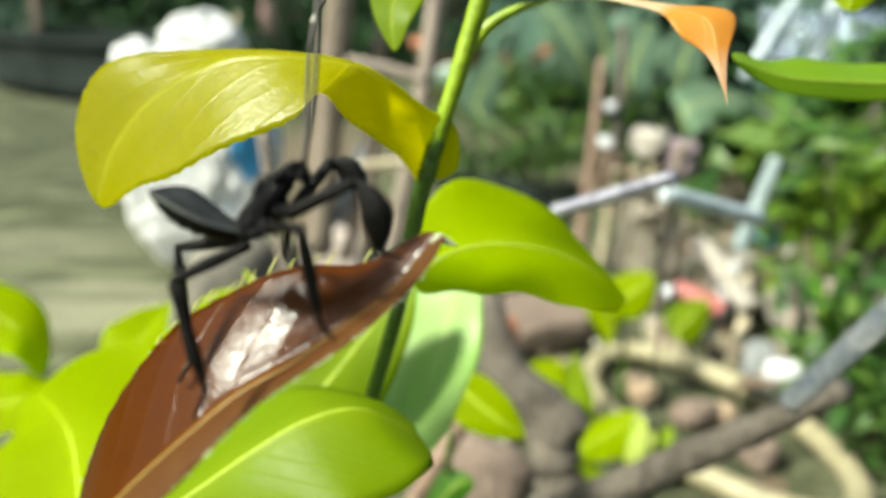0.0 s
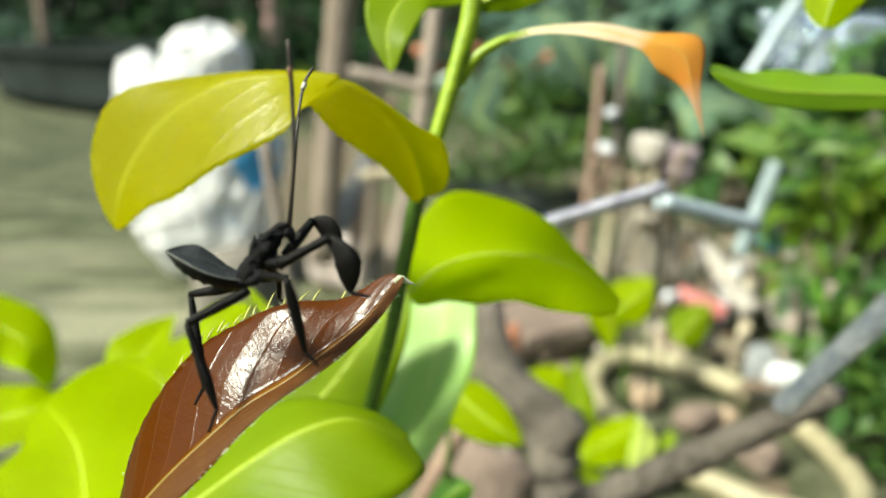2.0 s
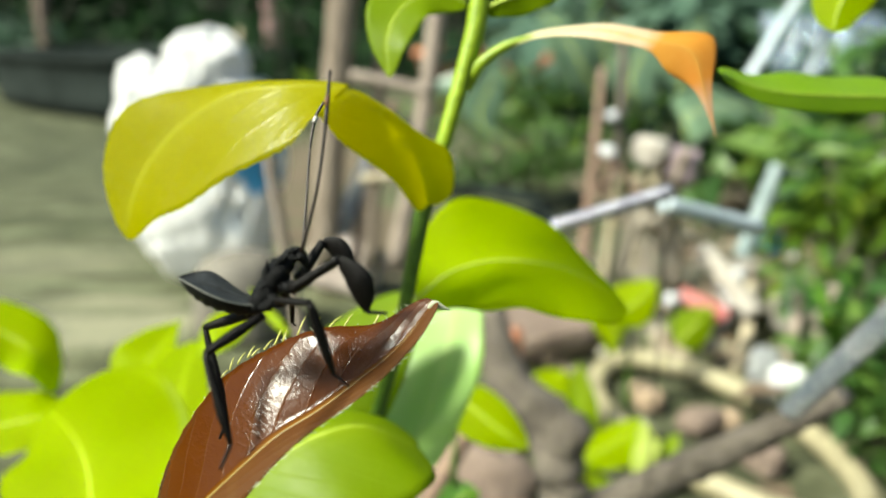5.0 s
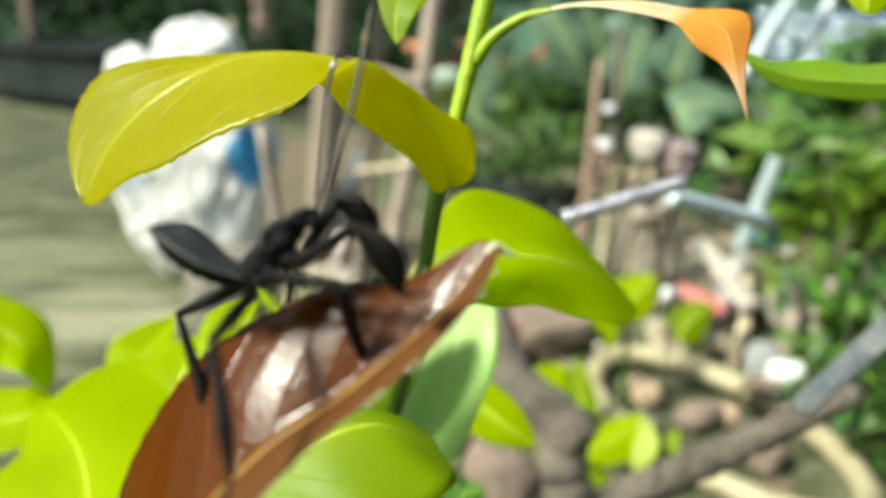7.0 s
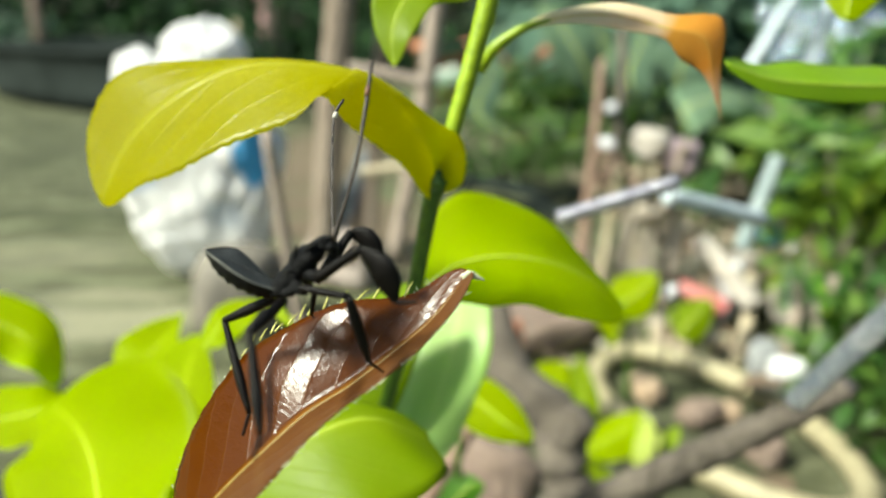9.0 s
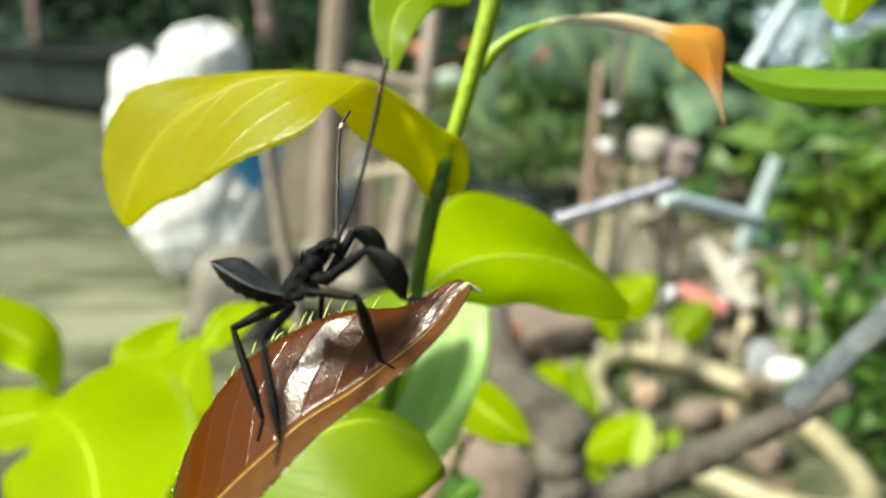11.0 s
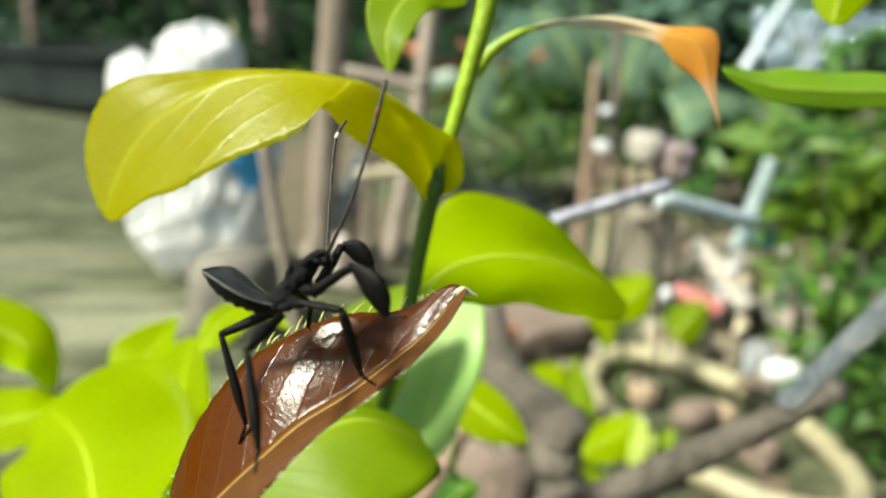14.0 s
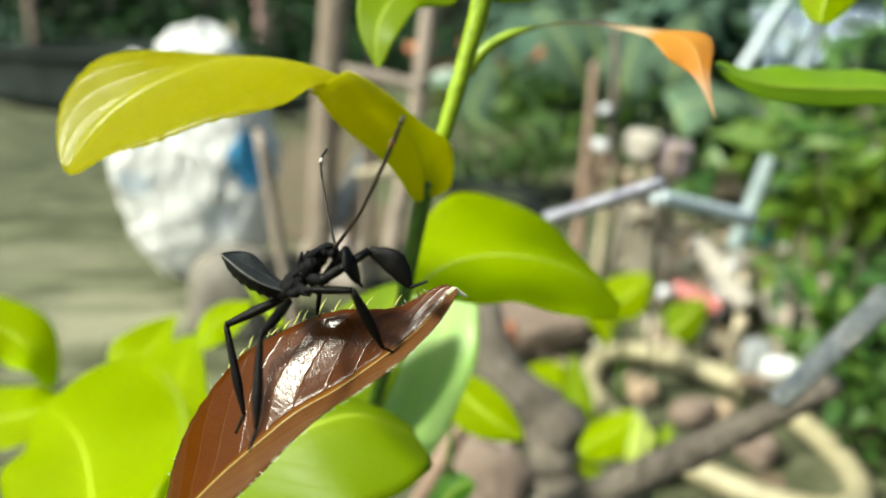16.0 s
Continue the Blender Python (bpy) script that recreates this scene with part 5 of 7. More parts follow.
    # leaves low on the other side
    LL = [("big", [(-0.09319, 0.165, 0.23285), (-0.10204, 0.182, 0.23282), (-0.11341, 0.203, 0.2332), (-0.12688, 0.222, 0.2319), (-0.14551, 0.243, 0.22945)],
           [(-0.03934, 0.01532, -0.01338), (-0.03934, 0.01532, -0.01338), (-0.0343, 0.01423, -0.01259), (-0.03054, 0.01899, -0.01296), (-0.03054, 0.01899, -0.01296)],
           [(0.03192, -0.01751, 0.01838), (0.03192, -0.01751, 0.01838), (0.04096, -0.01627, 0.02831), (0.04326, -0.0217, 0.04726), (0.04326, -0.0217, 0.04726)], M_LIME, "broad bright lime-green leaf"),
          ("tip", [(-0.11915, 0.255, 0.23053), (-0.12066, 0.265, 0.23271), (-0.12037, 0.275, 0.23535), (-0.11853, 0.285, 0.23713), (-0.11484, 0.298, 0.24226)],
           [(-0.01606, 0.00666, 3e-05), (-0.01606, 0.00666, 3e-05), (-0.01474, 0.00626, 0.0032), (-0.01492, 0.01019, 0.00612), (-0.01492, 0.01019, 0.00612)],
           [(0.01455, -0.00777, 0.00067), (0.01455, -0.00777, 0.00067), (0.01208, -0.0073, -0.0012), (0.01346, -0.01189, 0.00405), (0.01346, -0.01189, 0.00405)], M_LIME, "small pointed bright lime-green leaf"),
          ("edge_a", [(-0.20981, 0.298, 0.24332), (-0.19757, 0.297, 0.23976), (-0.18616, 0.295, 0.23531), (-0.17343, 0.288, 0.23054), (-0.16268, 0.28, 0.21788)],
           [(-0.00507, 0.02, 0.00548), (-0.00507, 0.02, 0.00548), (-0.00077, 0.01835, 0.00615), (0.00152, 0.02568, -0.00127), (0.00152, 0.02568, -0.00127)],
           [(0.00818, -0.02, -0.00558), (0.00818, -0.02, -0.00558), (0.00463, -0.01835, -0.00482), (0.00876, -0.02568, -0.00333), (0.00876, -0.02568, -0.00333)], M_LIME, "bright lime-green leaf with a rounded edge"),
          ("edge_b", [(-0.19115, 0.262, 0.21125), (-0.17801, 0.263, 0.21194), (-0.16805, 0.264, 0.21366), (-0.15802, 0.265, 0.21565), (-0.14546, 0.266, 0.21917)],
           [(-0.01104, 0.02045, 0.00403), (-0.01104, 0.02045, 0.00403), (-0.0069, 0.01843, 0.00378), (-0.00901, 0.02771, -0.00312), (-0.00901, 0.02771, -0.00312)],
           [(0.01251, -0.02045, -0.00264), (0.01251, -0.02045, -0.00264), (0.01192, -0.01843, -0.00153), (0.01728, -0.02771, 0.00566), (0.01728, -0.02771, 0.00566)], M_LIME, "narrow bright lime-green leaf"),
          ("small", [(-0.10337, 0.25, 0.22961), (-0.10416, 0.256, 0.23193), (-0.1046, 0.262, 0.23299), (-0.10405, 0.269, 0.23322), (-0.10071, 0.277, 0.23542)],
           [(-0.00775, 0.00444, 0.00364), (-0.00775, 0.00444, 0.00364), (-0.0062, 0.00417, 0.00357), (-0.00673, 0.00679, 0.00224), (-0.00673, 0.00679, 0.00224)],
           [(0.00817, -0.00555, -0.00186), (0.00817, -0.00555, -0.00186), (0.0076, -0.00522, -0.00114), (0.00866, -0.00849, 0.00125), (0.00866, -0.00849, 0.00125)], M_LIME, "small bright pointed leaf beside the red leaf"),
          ("bud", [(-0.09087, 0.25, 0.24828), (-0.08816, 0.256, 0.252), (-0.08584, 0.262, 0.25452), (-0.08232, 0.267, 0.25598), (-0.075, 0.272, 0.2585)],
           [(-0.00607, 0.00442, 0.00038), (-0.00607, 0.00442, 0.00038), (-0.0051, 0.00416, 0.00243), (-0.00515, 0.00661, 0.00402), (-0.00515, 0.00661, 0.00402)],
           [(0.00653, -0.00552, -0.00259), (0.00653, -0.00552, -0.00259), (0.00882, -0.00521, -0.00285), (0.01295, -0.00826, -0.00047), (0.01295, -0.00826, -0.00047)], M_LIME, "small bright leaf behind the insect"),
          ("sprout", [(-0.05676, 0.245, 0.2584), (-0.06045, 0.247, 0.26151), (-0.06461, 0.25, 0.26447), (-0.06791, 0.252, 0.2681), (-0.07225, 0.255, 0.27249)],
           [(0.00117, 0.00109, 0.00099), (0.00117, 0.00109, 0.00099), (0.00132, 0.00102, 0.00117), (0.00141, 0.00136, 0.00068), (0.00141, 0.00136, 0.00068)],
           [(-0.00161, -0.00109, -0.00098), (-0.00161, -0.00109, -0.00098), (-0.00131, -0.00102, -0.00116), (-0.00168, -0.00136, -0.00067), (-0.00168, -0.00136, -0.00067)], M_LIME, "narrow bright young leaf behind the insect"),
          ("low", [(-0.07233, 0.18061, 0.22037), (-0.08427, 0.20652, 0.22989), (-0.09262, 0.22792, 0.23831), (-0.09526, 0.25779, 0.25051)], [(-0.02395, 0.00439, 0.00066)], [(0.01533, -0.00439, -0.00066)], M_LIME, "bright green leaf behind the red leaf")]
    taper = {"tip": (0.75, 0.95), "small": (0.75, 0.95), "bud": (0.75, 0.9), "edge_a": (0.8, 0.7), "edge_b": (0.8, 0.85)}
    for key, rib, lf, rt, m_, lab in LL:
        p, q = taper.get(key, (0.8, 0.6))
        D[key] = leaf("leaf", rib, lf, rt, m_, e, lab, rib[0], M_PALE, 0.0003, n=36, p=p, q=q, wave=0.04, seed=len(key))
    tube("twig", [SHOOT, (-0.05579, 0.15949, 0.20261), (-0.08184, 0.16711, 0.22753), (-0.08867, 0.1579, 0.23162)], [0.003, 0.0025, 0.002, 0.0015], M_STEM, e, n=24, seg=9)
    tube("twig", [SHOOT, (-0.05934, 0.12759, 0.23509), (-0.06041, 0.11189, 0.26924), (-0.05881, 0.105, 0.28091)], [0.003, 0.0025, 0.0018, 0.0012], M_STEM, e, n=24, seg=9)
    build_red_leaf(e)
    return e


RED_PIVOT = (-0.05881, 0.105, 0.28091)


def build_red_leaf(e):
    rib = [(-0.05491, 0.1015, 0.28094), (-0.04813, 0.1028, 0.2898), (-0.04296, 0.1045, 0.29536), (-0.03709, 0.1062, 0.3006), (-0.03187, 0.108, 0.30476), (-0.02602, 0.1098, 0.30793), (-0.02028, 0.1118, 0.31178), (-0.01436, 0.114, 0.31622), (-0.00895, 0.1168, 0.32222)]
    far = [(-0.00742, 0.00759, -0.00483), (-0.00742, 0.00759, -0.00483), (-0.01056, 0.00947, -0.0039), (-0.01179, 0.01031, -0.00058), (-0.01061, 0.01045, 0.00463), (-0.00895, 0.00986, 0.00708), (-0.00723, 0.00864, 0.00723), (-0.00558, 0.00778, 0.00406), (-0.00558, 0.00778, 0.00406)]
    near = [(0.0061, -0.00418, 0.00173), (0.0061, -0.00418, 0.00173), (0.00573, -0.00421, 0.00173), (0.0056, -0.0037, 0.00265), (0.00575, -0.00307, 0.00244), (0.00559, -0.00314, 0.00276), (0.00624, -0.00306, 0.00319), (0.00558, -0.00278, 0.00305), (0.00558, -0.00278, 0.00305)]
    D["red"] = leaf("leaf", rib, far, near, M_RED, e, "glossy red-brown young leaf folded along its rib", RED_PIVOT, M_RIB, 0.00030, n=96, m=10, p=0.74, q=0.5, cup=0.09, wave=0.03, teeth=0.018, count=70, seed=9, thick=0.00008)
    red = D["red"]
    tube("leaf_tip", [(-0.01000, 0.1163, 0.3213), (-0.00920, 0.11658, 0.3219), (-0.0085, 0.11660, 0.3219)], [0.0003, 0.0006, 0.0003], M_WHITE_TIP, red, "pale dry tip", RED_PIVOT, n=10, seg=8, flat=0.5, axis=(0, 1, 0))
    tube("leaf_point", [(-0.0089, 0.11660, 0.3218), (-0.0080, 0.11660, 0.3214), (-0.0069, 0.11665, 0.3209)], [0.0006, 0.0004, 0.00008], M_WHITE_TIP, red, "short dry whitish point", RED_PIVOT, n=10, seg=8, flat=0.4, axis=(0, 1, 0))

    def edge(t, side):
        i = min(int(t * 200), 200)
        return spline(rib, 201)[i] + spline(side, 201)[i] * max(0.0, math.sin(math.pi * t ** 0.74)) ** 0.5
    # stiff yellowish spines along the far edge
    rng = random.Random(31)
    for t in (0.46, 0.49, 0.515, 0.535, 0.56, 0.575, 0.60, 0.625, 0.645, 0.68, 0.72, 0.755, 0.79, 0.86):
        a = edge(t, far)
        b = np.array((rng.uniform(0.0004, 0.0024), 0.0022, rng.uniform(0.0016, 0.0034))) * rng.uniform(0.5, 0.85)
        tube("spine", [tuple(a), tuple(a + b * 0.55 + np.array((0, 0, 0.0002))), tuple(a + b)], [0.00017, 0.00012, 0.00004], M_HAIR, red, "", RED_PIVOT, n=6, seg=6)
    # short pale down along both margins
    hairs = []
    for k in range(150):
        t = rng.uniform(0.12, 0.96)
        side = near if k % 3 else far
        a = edge(t, side)
        v = edge(t, side) - edge(t, [(0, 0, 0), (0, 0, 0)])
        v = v / (np.linalg.norm(v) + 1e-9) * rng.uniform(0.0003, 0.0009) + np.array((rng.uniform(-1, 1), 0, rng.uniform(-1, 1))) * 0.0003
        hairs.append(tube_data([tuple(a - v * 0.3), tuple(a + v)], [0.00005, 0.00002], 3, 4))
    mesh_object("down", *joined(*hairs), M_WHITE_TIP, red, "fine pale down on the margin", RED_PIVOT)


def build_low_sprigs():
    """Small bright sprigs between the stem and the hoop."""
    g = "low sprigs"
    b = (0.01585, 0.3585, 0)
    e = empty("sprig", b, "low sprig with bright pointed lime leaves", "sprig", g)
    tube("stem", [b, (0.00429, 0.29871, 0.14495), (0.00417, 0.30389, 0.19608)], [0.002, 0.0016, 0.001], M_STEM, e, n=14, seg=8)
    leaf("leaf", [(0.00365, 0.30618, 0.20355), (0.01181, 0.29942, 0.19856), (0.02428, 0.292, 0.19138), (0.03641, 0.28963, 0.18364)], [(0.00782, 0.00802, 0.00572)], [(-0.00886, -0.00259, -0.00847)], M_LIME, e, "", (0.00365, 0.30618, 0.20355), M_PALE, 0.0006, n=24, seed=21)
    leaf("leaf", [(-0.00625, 0.28789, 0.14376), (0.00156, 0.29056, 0.15248), (0.00808, 0.29231, 0.15821), (0.01459, 0.29277, 0.1597)], [(-0.00417, 0.00581, 0.00531)], [(0.00521, -0.00168, -0.00548)], M_DEEP, e, "dark green young leaf", (-0.00625, 0.28789, 0.14376), M_PALE, 0.0005, n=20, q=0.6, seed=20)
    b = (0.10996, 0.4321, 0)
    e = empty("sprig", b, "low sprig with broad bright lime leaves", "sprig", g)
    tube("stem", [b, (0.1223, 0.5188, 0.00975), (0.12441, 0.58695, 0.02742)], [0.003, 0.0022, 0.0014], M_STEM, e, n=14, seg=8)
    leaf("leaf", [(0.115, 0.585, 0.02738), (0.10401, 0.59, 0.04154), (0.09162, 0.594, 0.04895), (0.06829, 0.6, 0.05313)],
         [(0.00998, 0.01647, 0.0204), (0.00998, 0.01647, 0.0204), (0.00182, 0.01983, 0.01993), (0.00182, 0.01983, 0.01993)],
         [(-0.013, -0.01235, -0.00236), (-0.013, -0.01235, -0.00236), (-0.01735, -0.01488, -0.001), (-0.01735, -0.01488, -0.001)], M_LIME, e, "", (0.115, 0.585, 0.02738), M_PALE, 0.0007, n=24, p=0.8, q=0.8, wave=0.06, seed=22)
    leaf("leaf", [(0.12583, 0.575, 0.01743), (0.12429, 0.583, 0.0353), (0.12294, 0.592, 0.05282), (0.12058, 0.603, 0.07628)],
         [(-0.01167, 0.0062, 0.00526), (-0.01167, 0.0062, 0.00526), (-0.01174, 0.00764, 0.00315), (-0.01174, 0.00764, 0.00315)],
         [(0.01191, -0.0062, -0.00341), (0.01191, -0.0062, -0.00341), (0.01247, -0.00764, 0.00262), (0.01247, -0.00764, 0.00262)], M_GREEN, e, "", (0.12583, 0.575, 0.01743), M_PALE, 0.0007, n=24, p=0.8, q=0.9, wave=0.06, seed=23)
    leaf("leaf", [(0.11012, 0.51, 0.03542), (0.1256, 0.517, 0.03969), (0.14306, 0.524, 0.04567), (0.16023, 0.534, 0.05682)],
         [(-0.00499, 0.01641, 0.00428), (-0.00499, 0.01641, 0.00428), (-0.00326, 0.01931, 0.00547), (-0.00326, 0.01931, 0.00547)],
         [(0.00728, -0.01231, -0.01048), (0.00728, -0.01231, -0.01048), (0.01229, -0.01448, -0.01394), (0.01229, -0.01448, -0.01394)], M_LIME, e, "", (0.11012, 0.51, 0.03542), M_PALE, 0.0007, n=24, p=0.8, q=0.7, wave=0.06, seed=24)
    leaf("leaf", [(0.14756, 0.5, 0.02872), (0.15262, 0.506, 0.04003), (0.1581, 0.513, 0.04984), (0.15986, 0.52, 0.06187)],
         [(-0.00308, 0.01647, -0.00359), (-0.00308, 0.01647, -0.00359), (-0.00376, 0.01983, -0.00249), (-0.00376, 0.01983, -0.00249)],
         [(0.00667, -0.01235, 0.00077), (0.00667, -0.01235, 0.00077), (0.01054, -0.01488, 0.00298), (0.01054, -0.01488, 0.00298)], M_PALELEAF, e, "", (0.14756, 0.5, 0.02872), M_PALE, 0.0007, n=24, p=0.8, q=0.8, wave=0.06, seed=25)
    leaf("leaf", [(0.16349, 0.505, 0.0233), (0.17081, 0.51, 0.03233), (0.17857, 0.516, 0.04032), (0.18747, 0.522, 0.05152)],
         [(-0.00731, 0.00412, 0.00687), (-0.00731, 0.00412, 0.00687), (-0.00913, 0.00496, 0.0052), (-0.00913, 0.00496, 0.0052)],
         [(0.00788, -0.00617, -0.00016), (0.00788, -0.00617, -0.00016), (0.00711, -0.00744, 0.00153), (0.00711, -0.00744, 0.00153)], M_GREEN, e, "", (0.16349, 0.505, 0.0233), M_PALE, 0.0007, n=24, p=0.8, q=0.8, wave=0.06, seed=26)
    leaf("leaf", [(0.1073, 0.5, 0.03785), (0.11254, 0.497, 0.02871), (0.11891, 0.494, 0.02264), (0.12957, 0.49, 0.01425)],
         [(0.00898, 0.01641, -0.00575), (0.00898, 0.01641, -0.00575), (0.01353, 0.01931, -0.00706), (0.01353, 0.01931, -0.00706)],
         [(-0.00668, -0.01231, -0.00086), (-0.00668, -0.01231, -0.00086), (-0.00958, -0.01448, -0.00079), (-0.00958, -0.01448, -0.00079)], M_LIME, e, "", (0.1073, 0.5, 0.03785), M_PALE, 0.0007, n=24, p=0.8, q=0.7, wave=0.06, seed=27)
    b = (0.18353, 0.65664, 0)
    e = empty("sprig", b, "small yellowish sprig with broad leaves", "sprig", g)
    tube("stem", [b, (0.17986, 0.65967, 0.06005), (0.1695, 0.6531, 0.10699)], [0.003, 0.002, 0.0012], M_STEM, e, n=14, seg=8)
    leaf("leaf", [(0.16146, 0.65075, 0.0993), (0.17487, 0.6531, 0.10699), (0.18828, 0.65577, 0.11571), (0.20276, 0.66016, 0.13008)], [(-0.01287, 0.0149, 0.01452)], [(0.0118, -0.00533, -0.01744)], M_LIME, e, "", (0.16146, 0.65075, 0.0993), M_PALE, 0.001, n=24, q=0.6, seed=28)
    leaf("leaf", [(0.14268, 0.65389, 0.10956), (0.15609, 0.64997, 0.09673), (0.16414, 0.64605, 0.08391), (0.16146, 0.64056, 0.06596)], [(0.01287, 0.01207, 0.00528)], [(-0.01395, -0.00251, -0.00821)], M_LIME, e, "", (0.14268, 0.65389, 0.10956), M_PALE, 0.001, n=24, q=0.6, seed=29)
    leaf("leaf", [(0.25502, 0.73475, 0.03203), (0.26421, 0.73834, 0.04375), (0.27648, 0.74192, 0.05548), (0.29303, 0.7464, 0.07013)], [(-0.01594, 0.01386, 0.01115)], [(0.01471, -0.00466, -0.01524)], M_GREEN, e, "", (0.25502, 0.73475, 0.03203), M_PALE, 0.001, n=24, q=0.6, seed=30)


def build_side_sprig():
    """A second shrub whose leaves reach in beside the first."""
    b = (0.29309, 0.30244, 0)
    e = empty("leafy_sprig", b, "leaning green sprig with long narrow leaves", "sprig")
    tube("stem", [b, (0.15779, 0.19762, 0.25892), (0.13425, 0.19758, 0.32719), (0.1188, 0.19536, 0.35414), (0.11298, 0.20558, 0.38756)], [0.003, 0.0026, 0.002, 0.0016], M_STEM, e, n=30, seg=9)
    ob = leaf("long_leaf", [(0.12463, 0.1926, 0.34509), (0.10775, 0.18883, 0.34647), (0.08772, 0.18282, 0.34733), (0.07188, 0.17806, 0.34884), (0.05944, 0.17608, 0.35265)], [(-0.00055, 0.01398, 0.00467), (0, 0.01365, 0.00361)], [(0, -0.00137, -0.00448), (0, -0.00113, -0.00369)], M_BLADE, None, "long narrow green drooping leaf", (0.1188, 0.19302, 0.34649), M_PALE, 0.0002, n=40, p=0.9, q=0.4, wave=0.04, seed=12)
    ob.parent = e
    ob.location = Vector((0.1188, 0.19302, 0.34649)) - Vector(b)
    D["blade"] = ob
    leaf("leaf", [(0.11586, 0.21461, 0.38288), (0.10897, 0.21237, 0.37556), (0.10437, 0.21035, 0.36896), (0.10238, 0.20833, 0.36237)], [(-0.00674, 0.00445, 0.00088)], [(0.00674, -0.00108, -0.00352)], M_LIME, e, "hanging bright green leaf", (0.11893, 0.21416, 0.38142), M_PALE, 0.0005, n=30, p=0.8, q=0.6, seed=13)


def build_stump():
    """The low rounded stump behind the insect."""
    c = (-0.2480, 0.86, 0)
    h = 0.098
    e = empty("stump", c, "low rounded grey-brown weathered wooden stump in the soil", "stump")
    prof = [(0.0, -0.012), (0.058, -0.012), (0.060, 0.01), (0.057, h * 0.45), (0.053, h * 0.72), (0.045, h * 0.88), (0.033, h * 0.96), (0.018, h * 0.99), (0.0, h)]
    seg, k = 36, len(prof)
    v = []
    for i in range(seg):
        a = 2 * math.pi * i / seg
        for r, z in prof:
            q = 1 + 0.10 * noise.noise((math.cos(a) * 1.6, math.sin(a) * 1.6, z * 14)) + 0.05 * noise.noise((a * 6, z * 6, 4))
            v.append((c[0] + q * r * math.cos(a), c[1] + q * r * math.sin(a), z))
    f = [(i * k + j, ((i + 1) % seg) * k + j, ((i + 1) % seg) * k + j + 1, i * k + j + 1) for i in range(seg) for j in range(k - 1)]
    mesh_object("post", v, f, M_STUMP, e, "", c)


